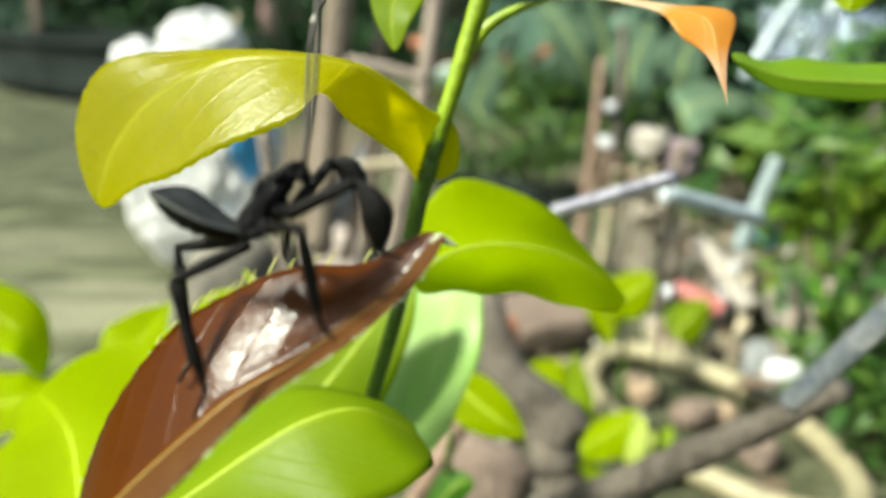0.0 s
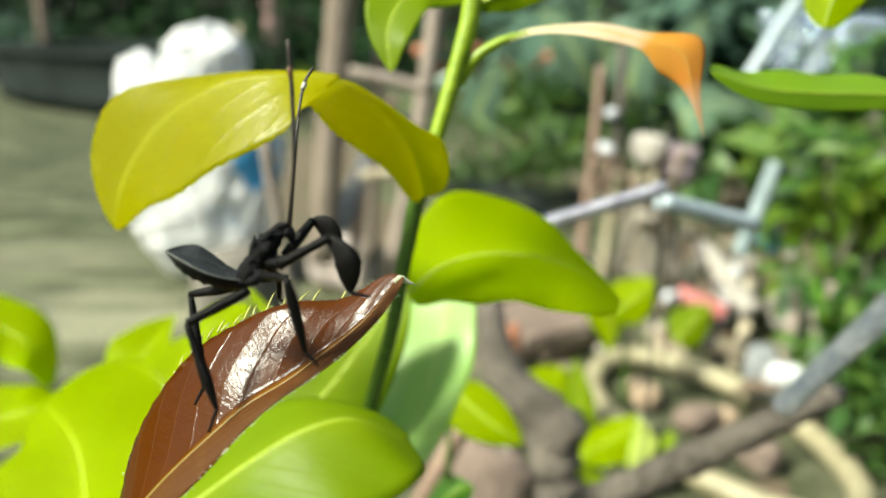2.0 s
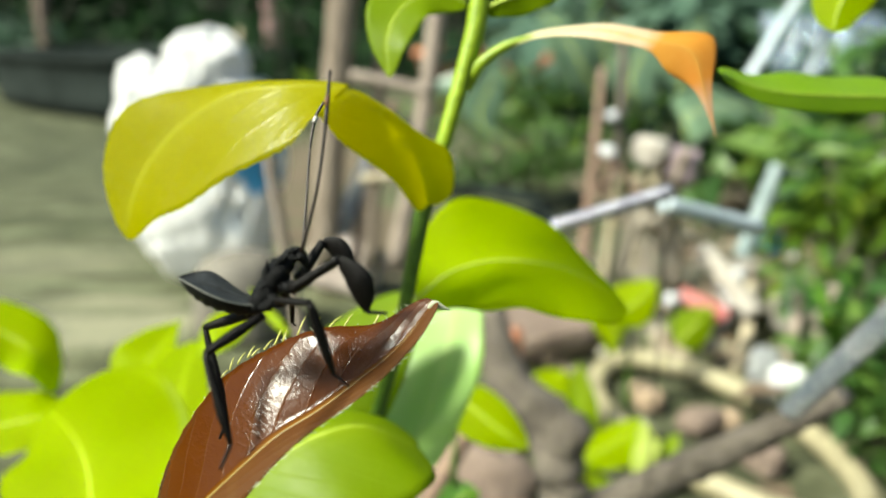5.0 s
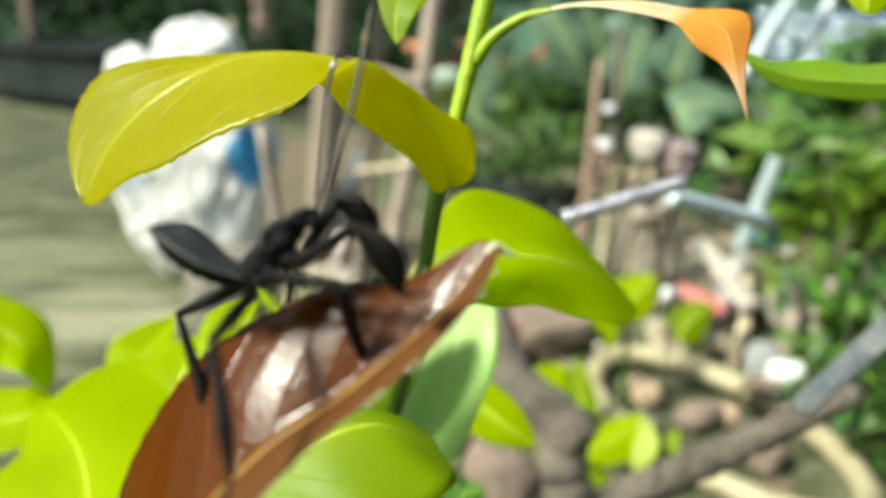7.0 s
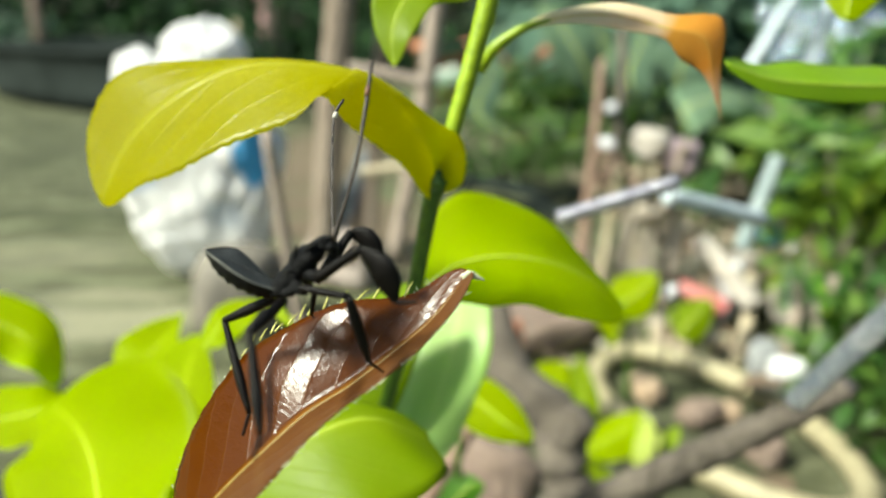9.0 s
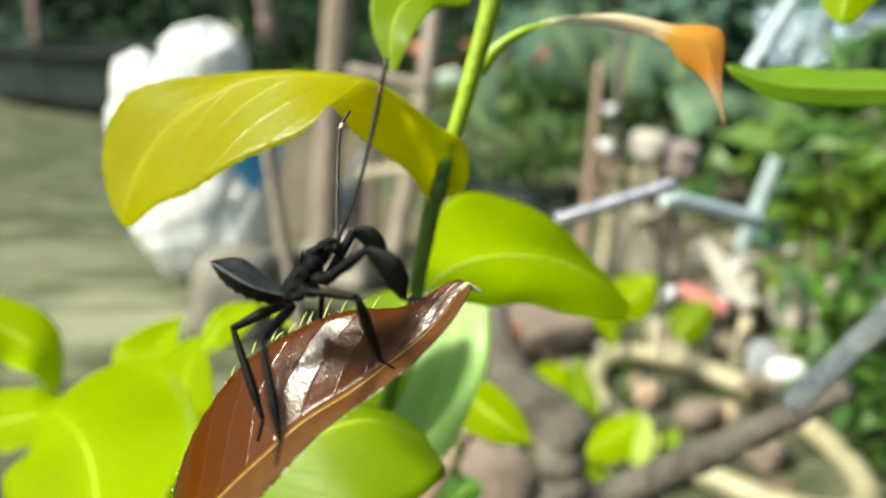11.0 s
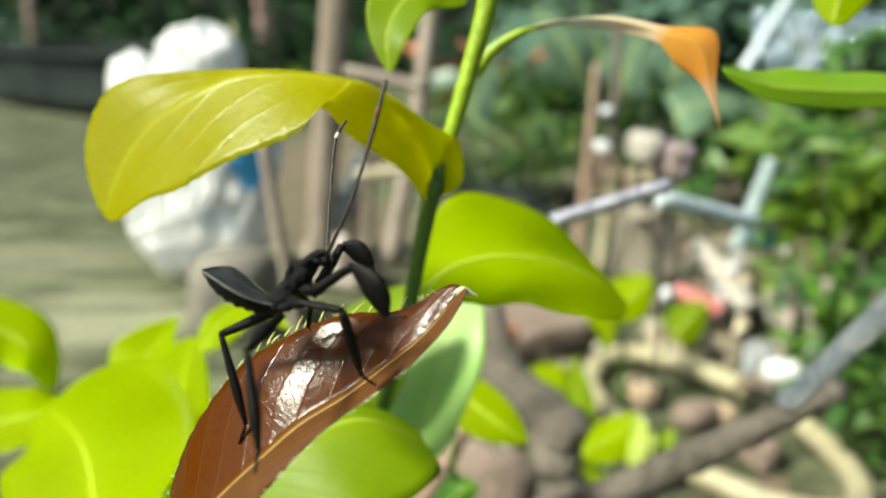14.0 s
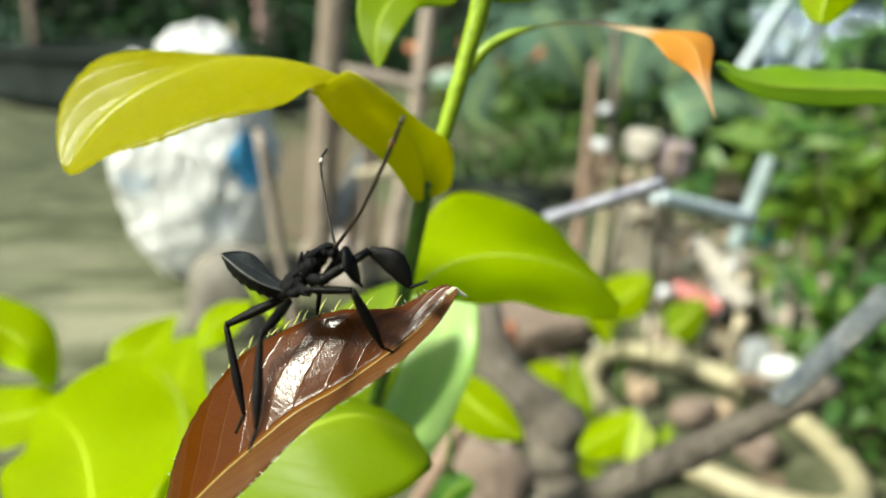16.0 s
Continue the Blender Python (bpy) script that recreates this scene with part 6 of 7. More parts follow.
def build_bug():
    """The black insect with broad flat shins, standing on the red leaf."""
    o = (-0.02867, 0.10563, 0.32741)
    e = empty("leaf_footed_bug", o, "black leaf-footed bug with long antennae on the red leaf", "insect")
    D["bug"] = e
    d = 0.112
    # abdomen: a boat-shaped keel under a hollowed grey back
    n = 30
    near = spline([(-0.04043, 0.105, 0.32935), (-0.03854, 0.1038, 0.32895), (-0.03642, 0.1032, 0.32801), (-0.034, 0.1032, 0.32694), (-0.03188, 0.1038, 0.32617), (-0.03002, 0.1044, 0.32586)], n)
    far = spline([(-0.0408, 0.106, 0.32919), (-0.03951, 0.1078, 0.32922), (-0.03742, 0.1086, 0.32914), (-0.03526, 0.1086, 0.32784), (-0.03326, 0.108, 0.32657), (-0.03093, 0.1072, 0.32574)], n)
    keel = spline([(-0.04061, 0.1056, 0.32887), (-0.03903, 0.1056, 0.32669), (-0.03693, 0.1056, 0.32532), (-0.03425, 0.1056, 0.32439), (-0.03221, 0.1056, 0.32402), (-0.03035, 0.1058, 0.32404)], n)
    hull, back = [], []
    for i in range(n):
        a, b, c = near[i], far[i], keel[i]
        for k in range(13):
            u = k / 12
            p = a * (1 - u) ** 2 + (2 * c - (a + b) * 0.5) * 2 * u * (1 - u) + b * u * u
            hull.append(p + (c - (a + b) * 0.5) * 0.06 * math.sin(i * 1.9) * math.sin(math.pi * u))
        for k in range(9):
            u = k / 8
            back.append(a * (1 - u) + b * u + (c - (a + b) * 0.5) * 0.22 * math.sin(math.pi * u) * (1 - i / n) - (c - (a + b) * 0.5) * 0.25 * math.sin(math.pi * u) * (i / n) ** 2)
    kf = [(i * 13 + k, i * 13 + k + 1, i * 13 + k + 14, i * 13 + k + 13) for i in range(n - 1) for k in range(12)]
    bf = [(i * 9 + k, i * 9 + 9 + k, i * 9 + k + 10, i * 9 + k + 1) for i in range(n - 1) for k in range(8)]
    mesh_object("abdomen", hull, kf, M_BUG, e, "", o)
    mesh_object("back", back, bf, M_BUGBACK, e, "hollowed back with raised rims, skylight painted in as grey", o)
    tube("rim", [tuple(p) for p in near[::4]], [0.00010, 0.00016, 0.0001], M_RIM, e, "", o, n=24, seg=6)
    tube("rim", [tuple(p) for p in far[::4]], [0.00010, 0.00014, 0.0001], M_BUGBACK, e, "", o, n=24, seg=6)
    wing = [tuple(p) for p in spline([(-0.03891, 0.1058, 0.32862), (-0.03644, 0.106, 0.32819), (-0.03353, 0.106, 0.327), (-0.03103, 0.106, 0.32599)], 6)]
    tube("wing_fold", wing, [0.0001, 0.00022, 0.0003, 0.0004], M_BUGBACK, e, "folded dark wing along the back", o, n=20, seg=8, flat=0.5)
    v = joined(tube_data([(-0.03145, 0.1056, 0.32486), (-0.03016, 0.1056, 0.32578), (-0.02906, 0.1058, 0.32735), (-0.02813, 0.106, 0.32892)], [0.0009, 0.0015, 0.0017, 0.0014], 20, 10, 1.2, (0, 1, 0), 0.10, 2),
               tube_data([(-0.02872, 0.106, 0.32801), (-0.02761, 0.1062, 0.32975), (-0.02654, 0.1064, 0.33095), (-0.02567, 0.1066, 0.33178)], [0.0013, 0.0019, 0.0016, 0.0009], 18, 9, 1.3, (0, 1, 0), 0.12, 4),
               tube_data([(-0.02866, 0.105, 0.3289), (-0.02851, 0.1046, 0.33064), (-0.02831, 0.1046, 0.33223)], [0.0006, 0.0004, 6e-05], 8, 6),
               tube_data([(-0.02757, 0.105, 0.33104), (-0.02642, 0.1048, 0.33234), (-0.02558, 0.105, 0.3329)], [0.0004, 0.0005, 0.0002], 8, 6),
               tube_data([(-0.03013, 0.1046, 0.32732), (-0.02896, 0.1044, 0.32857), (-0.02807, 0.1046, 0.32975)], [0.0002, 0.0005, 0.0003], 8, 6),
               tube_data([(-0.02833, 0.1048, 0.32698), (-0.02732, 0.104, 0.32655), (-0.02621, 0.1036, 0.32652)], [0.0009, 0.0008, 0.0006], 8, 8, 1.0, None, 0.1, 6),
               tube_data([(-0.02678, 0.1052, 0.32847), (-0.02528, 0.1046, 0.3285), (-0.02411, 0.104, 0.32888)], [0.0011, 0.001, 0.0007], 8, 8, 1.0, None, 0.1, 7),
               tube_data([(-0.02975, 0.1046, 0.3256), (-0.02855, 0.104, 0.32601), (-0.02781, 0.104, 0.32673)], [0.0007, 0.0008, 0.0005], 8, 8, 1.0, None, 0.1, 8))
    mesh_object("thorax", *v, M_BUG, e, "", o)
    v = joined(tube_data([(-0.02688, 0.1064, 0.33095), (-0.02588, 0.1068, 0.3319), (-0.02487, 0.107, 0.33229), (-0.02409, 0.1068, 0.33181), (-0.02366, 0.1065, 0.33074)], [0.0009, 0.0011, 0.0011, 0.0008, 0.0003], 18, 10, 1.1, (0, 1, 0), 0.08, 5),
               tube_data([(-0.02604, 0.1062, 0.33253), (-0.02515, 0.1062, 0.33315), (-0.02429, 0.1062, 0.33333)], [0.0003, 0.0005, 0.0003], 8, 7),
               tube_data([(-0.02462, 0.1058, 0.33221), (-0.02414, 0.1056, 0.33245), (-0.02385, 0.1058, 0.33221)], [0.0003, 0.0006, 0.0003], 8, 8))
    mesh_object("head", *v, M_BUG, e, "", o)
    tube("beak", [(-0.02394, 0.10658, 0.33053), (-0.02455, 0.10613, 0.32905), (-0.02523, 0.1055, 0.327)], [0.0005, 0.0004, 0.0002], M_BUG, e, "", o, n=10, seg=8)

    def leg(key, pts, radii, label=""):
        """A jointed leg: thigh, shin and foot."""
        fe = tube("leg", [pts[0], pts[1]], radii[0], M_BUGBROWN, e, label, pts[0], n=10, seg=10)
        sh = tube("shin", pts[1:3] if len(pts) < 5 else pts[1:4], radii[1], M_BUGBROWN, fe, "", pts[1], n=14, seg=10, flat=radii[3] if len(radii) > 3 else 1.0, axis=(0, 1, 0))
        tube("foot", pts[-2:], radii[2], M_BUGBROWN, sh, "", pts[-2], n=8, seg=8)
        D[key], D[key + "_shin"] = fe, sh
    leg("hind_near", [(-0.02926, 0.10374, 0.32466), (-0.03658, 0.09963, 0.32147), (-0.03244, 0.09634, 0.31071), (-0.03343, 0.09544, 0.30778)], [[0.0006, 0.0008, 0.0005], [0.0004, 0.0006, 0.0008, 0.0003], [0.0003, 0.0002]])
    leg("hind_far", [(-0.03075, 0.10669, 0.32407), (-0.03942, 0.11002, 0.32125), (-0.03694, 0.10523, 0.30902), (-0.03819, 0.10444, 0.30644)], [[0.0006, 0.0008, 0.0005], [0.0004, 0.0006, 0.0007, 0.0003], [0.0003, 0.0002]])
    leg("mid_near", [(-0.02714, 0.10339, 0.32695), (-0.02298, 0.09820, 0.32870), (-0.02083, 0.09775, 0.31874), (-0.01902, 0.09717, 0.31686)], [[0.0005, 0.0006, 0.0005], [0.0005, 0.0008, 0.0007, 0.0003], [0.00025, 0.00015]])
    leg("mid_far", [(-0.02743, 0.10751, 0.32674), (-0.02654, 0.10987, 0.32419), (-0.0269, 0.11089, 0.3207), (-0.02635, 0.11073, 0.32018)], [[0.0005, 0.0005, 0.0004], [0.0004, 0.0004, 0.0003], [0.0002, 0.0001]])
    leg("fore_near", [(-0.02512, 0.10384, 0.32841), (-0.01804, 0.10306, 0.33271), (-0.01572, 0.10214, 0.3297), (-0.01537, 0.10187, 0.32538), (-0.0127, 0.10175, 0.32498)], [[0.0008, 0.0007, 0.0006], [0.0006, 0.0014, 0.0019, 0.0015, 0.0004], [0.0003, 0.0002], 0.35])
    leg("fore_far", [(-0.02516, 0.10797, 0.32824), (-0.02169, 0.11137, 0.33253), (-0.01973, 0.11111, 0.33168), (-0.01778, 0.11039, 0.3293), (-0.01742, 0.11013, 0.32845)], [[0.0007, 0.0008, 0.0006], [0.0006, 0.0012, 0.0016, 0.0014, 0.0006], [0.0003, 0.0002], 0.35])
    tube("spur", [(-0.01473, 0.10217, 0.32978), (-0.01413, 0.10188, 0.32953), (-0.0138, 0.102, 0.32993)], [0.0003, 0.00022, 0.0001], M_BUGBROWN, D["fore_near_shin"], "", (-0.01473, 0.10217, 0.32978), n=6, seg=6)
    D["ant_near"] = tube("antenna", [(-0.02416, 0.10622, 0.33279), (-0.0233, 0.1067, 0.3412), (-0.0235, 0.10814, 0.34933), (-0.02411, 0.10954, 0.35732)], [0.00031, 0.00025, 0.00025, 0.0003, 0.00025], M_ANTENNA, e, "long thin brown-black antenna", (-0.02416, 0.10622, 0.33279), n=24, seg=8)
    D["ant_far"] = tube("antenna", [(-0.02433, 0.10814, 0.33221), (-0.02415, 0.11245, 0.33947), (-0.02382, 0.11564, 0.34647), (-0.02322, 0.11807, 0.35103), (-0.02188, 0.11881, 0.35343)], [0.00026, 0.00021, 0.00021, 0.00026, 0.00021], M_ANTENNA, e, "long thin antenna with a pale band", (-0.02433, 0.10814, 0.33221), n=24, seg=8)
    tube("band", [(-0.02338, 0.11779, 0.35044), (-0.02304, 0.11815, 0.35128)], [0.00036, 0.00036], M_BUGTIP, D["ant_far"], "pale grey band", (-0.02433, 0.10814, 0.33221), n=4, seg=8)
    tube("band", [(-0.02378, 0.10871, 0.35254), (-0.02387, 0.10889, 0.35383)], [0.00037, 0.00037], M_BUGRED, D["ant_near"], "rusty band", (-0.02416, 0.10622, 0.33279), n=4, seg=8)


build_ground()
build_far_trees()
build_hedge()
build_undergrowth()
build_tank()
build_sack()
build_fence()
build_right_clutter()
build_shrubs()
build_pots()
build_broad_plant()
build_black_hose()
build_strap_plant()
build_litter()
build_stump()
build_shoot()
build_low_sprigs()
build_side_sprig()
build_bug()



def motions():
    """All that sways and stirs: rows of seconds, place and turn, each in its parent's space."""
    def key(name, rows):
        walk(D[name], [(r[0], pose(*r[1:])) for r in rows])
    key('stem', [
        (0, 0.01848, -0.0767, 0.27107, 7.85, -0.02, -3.12), (0.5, 0.01882, -0.07663, 0.27052, 6.84, 0.09, -2.38),
        (1, 0.01888, -0.07622, 0.27042, 2.45, 0.25, -1.22), (1.5, 0.01896, -0.07635, 0.27017, 3.65, -0.17, -1.27),
        (2, 0.01895, -0.0763, 0.26999, 2.62, 0.09, -1.01), (2.5, 0.01867, -0.07627, 0.26979, 1.75, 0.26, -1.03),
        (3, 0.01887, -0.07628, 0.26964, 1.58, 0.01, -0.66), (3.5, 0.01881, -0.07627, 0.26925, 0.39, 0.04, -0.25),
        (4, 0.01892, -0.07624, 0.26942, 0.45, -0.03, -0.19), (6.5, 0.01865, -0.07664, 0.27021, 6.84, -0.78, -2.29),
        (7, 0.01936, -0.07645, 0.26983, 4.39, -2.31, -0.4), (7.5, 0.01935, -0.07638, 0.26974, 3.36, -1.93, -0.18),
        (8, 0.01858, -0.07688, 0.27062, 8.98, -0.09, -3.05), (8.5, 0.01845, -0.07678, 0.2704, 8.13, -0.04, -2.97),
        (9, 0.01855, -0.0768, 0.27082, 8.44, -0.34, -2.98), (11.5, 0.0192, -0.07687, 0.27093, 8.86, 0.13, -2.51),
        (12, 0.01926, -0.07679, 0.27083, 8.28, -0.02, -2.29), (12.5, 0.01929, -0.07685, 0.27101, 8.8, -0.08, -2.39),
        (13, 0.01879, -0.0768, 0.27067, 8.34, 0.05, -2.75), (13.5, 0.01912, -0.07685, 0.27111, 8.79, 0.5, -2.73),
        (14, 0.01925, -0.07679, 0.27079, 8.24, 0.14, -2.31), (14.5, 0.01914, -0.07664, 0.27084, 7.06, 0.48, -2.29),
        (15, 0.01824, -0.07657, 0.27025, 6.01, 0.5, -2.79), (15.5, 0.01947, -0.07661, 0.27029, 6.31, 0.89, -1.65),
        (16, 0.01927, -0.07676, 0.27108, 8.03, 0.74, -2.47),
    ])
    key('yellow', [
        (0, 0.03293, -0.07336, 0.32505, 0.58, -0.17, 3.69), (0.5, 0.03253, -0.07442, 0.32546, 0.73, 3.1, 2.11),
        (1, 0.03345, -0.07525, 0.32609, -0.43, 1.55, -0.69), (1.5, 0.03348, -0.07615, 0.32583, -3, 0.23, -2.71),
        (2, 0.03356, -0.07585, 0.3259, -4.91, -0.71, -0.5), (2.5, 0.03299, -0.07555, 0.32469, -4.29, -0.24, 2.27),
        (3, 0.03407, -0.07582, 0.32469, -4.56, -0.38, -0.45), (3.5, 0.03312, -0.07481, 0.32445, -2.99, 0.87, 1.64),
        (4, 0.03313, -0.07526, 0.32473, -5.01, 1.39, -0.27), (6.5, 0.03084, -0.07424, 0.32589, -0.82, -0.93, 3.07),
        (7, 0.03233, -0.07677, 0.32654, -4.88, -0.38, -6.36), (7.5, 0.03218, -0.07615, 0.32619, -1.63, -0.8, -4.04),
        (8, 0.0334, -0.07565, 0.32529, -1.65, 0.2, -1.96), (8.5, 0.03267, -0.07538, 0.3256, -0.75, 0.92, 1.16),
        (9, 0.03227, -0.07648, 0.32592, -2.95, 2.37, -3.31), (11.5, 0.03373, -0.07542, 0.32519, -1.33, 1.9, -0.79),
        (12, 0.03318, -0.07525, 0.32502, -1.61, 1.52, -1.18), (12.5, 0.03347, -0.0754, 0.32511, -2.5, 1.43, -2.24),
        (13, 0.03306, -0.07574, 0.32517, -1.95, 0.66, -0.59), (13.5, 0.03419, -0.0751, 0.32564, -2.02, 2.27, -0.03),
        (14, 0.03363, -0.07528, 0.32594, -1.54, -0.04, -1.41), (14.5, 0.03426, -0.07636, 0.32548, -2.54, 2.63, -3.92),
        (15, 0.033, -0.07656, 0.32611, -2.94, 2.28, -5.74), (15.5, 0.03424, -0.07709, 0.32372, -1.91, 4.28, -4.19),
        (16, 0.03346, -0.07762, 0.32564, -6.77, 3.67, -6.97),
    ])
    key('yellow_tip', [
        (0, -0.0204, -0.0183, 0.0229, 1.4, 3.31, 0.41), (0.5, -0.0204, -0.0183, 0.0229, 1.1, -1.43, 1.07),
        (1, -0.0204, -0.0183, 0.0229, -3.72, -1.47, -0.93), (1.5, -0.0204, -0.0183, 0.0229, -3.25, 0.78, 0),
        (2, -0.0204, -0.0183, 0.0229, 6.14, -0.28, 1.94), (2.5, -0.0204, -0.0183, 0.0229, 1.25, 1.75, -4.26),
        (3, -0.0204, -0.0183, 0.0229, 0.86, 1.82, -1.95), (3.5, -0.0204, -0.0183, 0.0229, 3.57, -0.21, -2.15),
        (4, -0.0204, -0.0183, 0.0229, 5.07, -2.55, 1.28), (6.5, -0.0204, -0.0183, 0.0229, 2.29, 2.87, -5.62),
        (7, -0.0204, -0.0183, 0.0229, -3.51, 4.64, 9.77), (7.5, -0.0204, -0.0183, 0.0229, -1.39, 3.6, 1.97),
        (8, -0.0204, -0.0183, 0.0229, 0.67, 2.02, 1.9), (8.5, -0.0204, -0.0183, 0.0229, -1.99, 2.63, -2.98),
        (9, -0.0204, -0.0183, 0.0229, -1.14, 2.86, 4.83), (11.5, -0.0204, -0.0183, 0.0229, -0.07, -0.54, 1.35),
        (12, -0.0204, -0.0183, 0.0229, 1.98, 0.13, 1.1), (12.5, -0.0204, -0.0183, 0.0229, 0.58, 1.77, 2.22),
        (13, -0.0204, -0.0183, 0.0229, 5.89, 0.46, 1.64), (13.5, -0.0204, -0.0183, 0.0229, 1.06, -0.06, 5.11),
        (14, -0.0204, -0.0183, 0.0229, 0.89, 3.9, 5.38), (14.5, -0.0204, -0.0183, 0.0229, -0.9, 4.32, 9.17),
        (15, -0.0204, -0.0183, 0.0229, -9.82, 9.66, 8.78), (15.5, -0.0204, -0.0183, 0.0229, -7.47, 6.07, 4.14),
        (16, -0.0204, -0.0183, 0.0229, -8.03, 9.04, 12.15),
    ])
    key('orange', [
        (0, 0.04219, -0.06119, 0.35415, -15.85, 1.97, -17.85), (0.5, 0.0425, -0.06236, 0.35313, 1.66, 0.78, -8.33),
        (1, 0.04233, -0.06273, 0.35239, 1.68, 0.85, -8.51), (1.5, 0.04185, -0.06118, 0.35266, -17.57, 0.87, -13.79),
        (2, 0.04213, -0.06126, 0.35196, 1.11, 0.56, -5.86), (2.5, 0.04211, -0.06124, 0.3515, 1.05, 0.38, -5.75),
        (3, 0.04183, -0.05975, 0.35136, 0.2, 0.95, -0.38), (3.5, 0.04165, -0.05974, 0.3507, -0.22, 0.17, 0.25),
        (4, 0.04162, -0.06172, 0.35101, 1.12, -1.24, -6.49), (6.5, 0.04114, -0.06331, 0.35319, 2.31, 0.54, -12.19),
        (7, 0.03879, -0.06637, 0.35343, -5.98, 0.66, -15.44), (7.5, 0.03923, -0.06556, 0.3529, 2.61, 0.58, -11.01),
        (8, 0.04248, -0.06044, 0.35331, 1.01, 2.42, -4.23), (8.5, 0.04237, -0.06083, 0.353, 1.16, 1.75, -5.59),
        (9, 0.04226, -0.06096, 0.3534, 18.37, -1.27, 0.03), (11.5, 0.04337, -0.06026, 0.35351, 0.83, 1.91, -3.22),
        (12, 0.04312, -0.06028, 0.35344, 0.84, 1.65, -3.4), (12.5, 0.04311, -0.05754, 0.35388, -17.69, 2.66, -14.33),
        (13, 0.0428, -0.0605, 0.35325, 0.94, 1.38, -4.27), (13.5, 0.04384, -0.06017, 0.35353, 0.78, 2.28, -2.67),
        (14, 0.04332, -0.06045, 0.35332, 0.89, 1.35, -4), (14.5, 0.04365, -0.05829, 0.35324, -10.48, 3.09, -8.71),
        (15, 0.04282, -0.06074, 0.35229, 0.88, -0.07, -4.91), (15.5, 0.04425, -0.06161, 0.3523, 1.22, 0.45, -6.88),
        (16, 0.04405, -0.0612, 0.35362, -16.83, 2.42, -10.03),
    ])
    key('right', [
        (0, 0.02738, -0.07044, 0.29805, -0.29, 1.86, 0.62), (0.5, 0.02789, -0.07051, 0.29824, -0.16, 0.78, -0.15),
        (1, 0.02805, -0.07051, 0.29836, -0.05, 0.18, -0.27), (1.5, 0.02806, -0.0705, 0.29838, -0.03, 0.06, -0.24),
        (2, 0.02817, -0.07051, 0.29844, 0.02, -0.24, -0.37), (2.5, 0.02805, -0.07049, 0.2984, -0.02, 0, -0.21),
        (3, 0.02791, -0.07047, 0.29837, -0.03, 0.17, 0.02), (3.5, 0.02801, -0.07048, 0.2984, -0.01, 0, -0.11),
        (4, 0.02805, -0.0705, 0.29837, -0.04, 0.11, -0.25), (6.5, 0.02736, -0.07046, 0.29796, -0.37, 2.27, 0.52),
        (7, 0.02681, -0.07033, 0.29786, -0.4, 3.08, 1.69), (7.5, 0.02698, -0.07036, 0.29791, -0.38, 2.75, 1.34),
        (8, 0.02716, -0.07049, 0.29778, -0.54, 3.24, 0.58), (8.5, 0.02707, -0.07043, 0.29787, -0.44, 2.89, 0.96),
        (9, 0.02661, -0.07033, 0.29781, -0.45, 3.46, 1.88), (11.5, 0.02764, -0.07049, 0.29812, -0.25, 1.42, 0.15),
        (12, 0.02767, -0.0705, 0.2981, -0.27, 1.48, 0.07), (12.5, 0.02763, -0.07047, 0.29815, -0.22, 1.29, 0.23),
        (13, 0.02749, -0.07048, 0.29804, -0.32, 1.87, 0.34), (13.5, 0.02777, -0.0705, 0.29817, -0.21, 1.11, -0.03),
        (14, 0.02782, -0.07054, 0.29812, -0.26, 1.33, -0.22), (14.5, 0.02815, -0.0706, 0.29819, -0.23, 0.91, -0.78),
        (15, 0.02775, -0.07047, 0.29824, -0.14, 0.83, 0.13), (15.5, 0.02866, -0.07072, 0.29826, -0.2, 0.4, -1.63),
        (16, 0.02815, -0.07067, 0.298, -0.41, 1.74, -1.1),
    ])
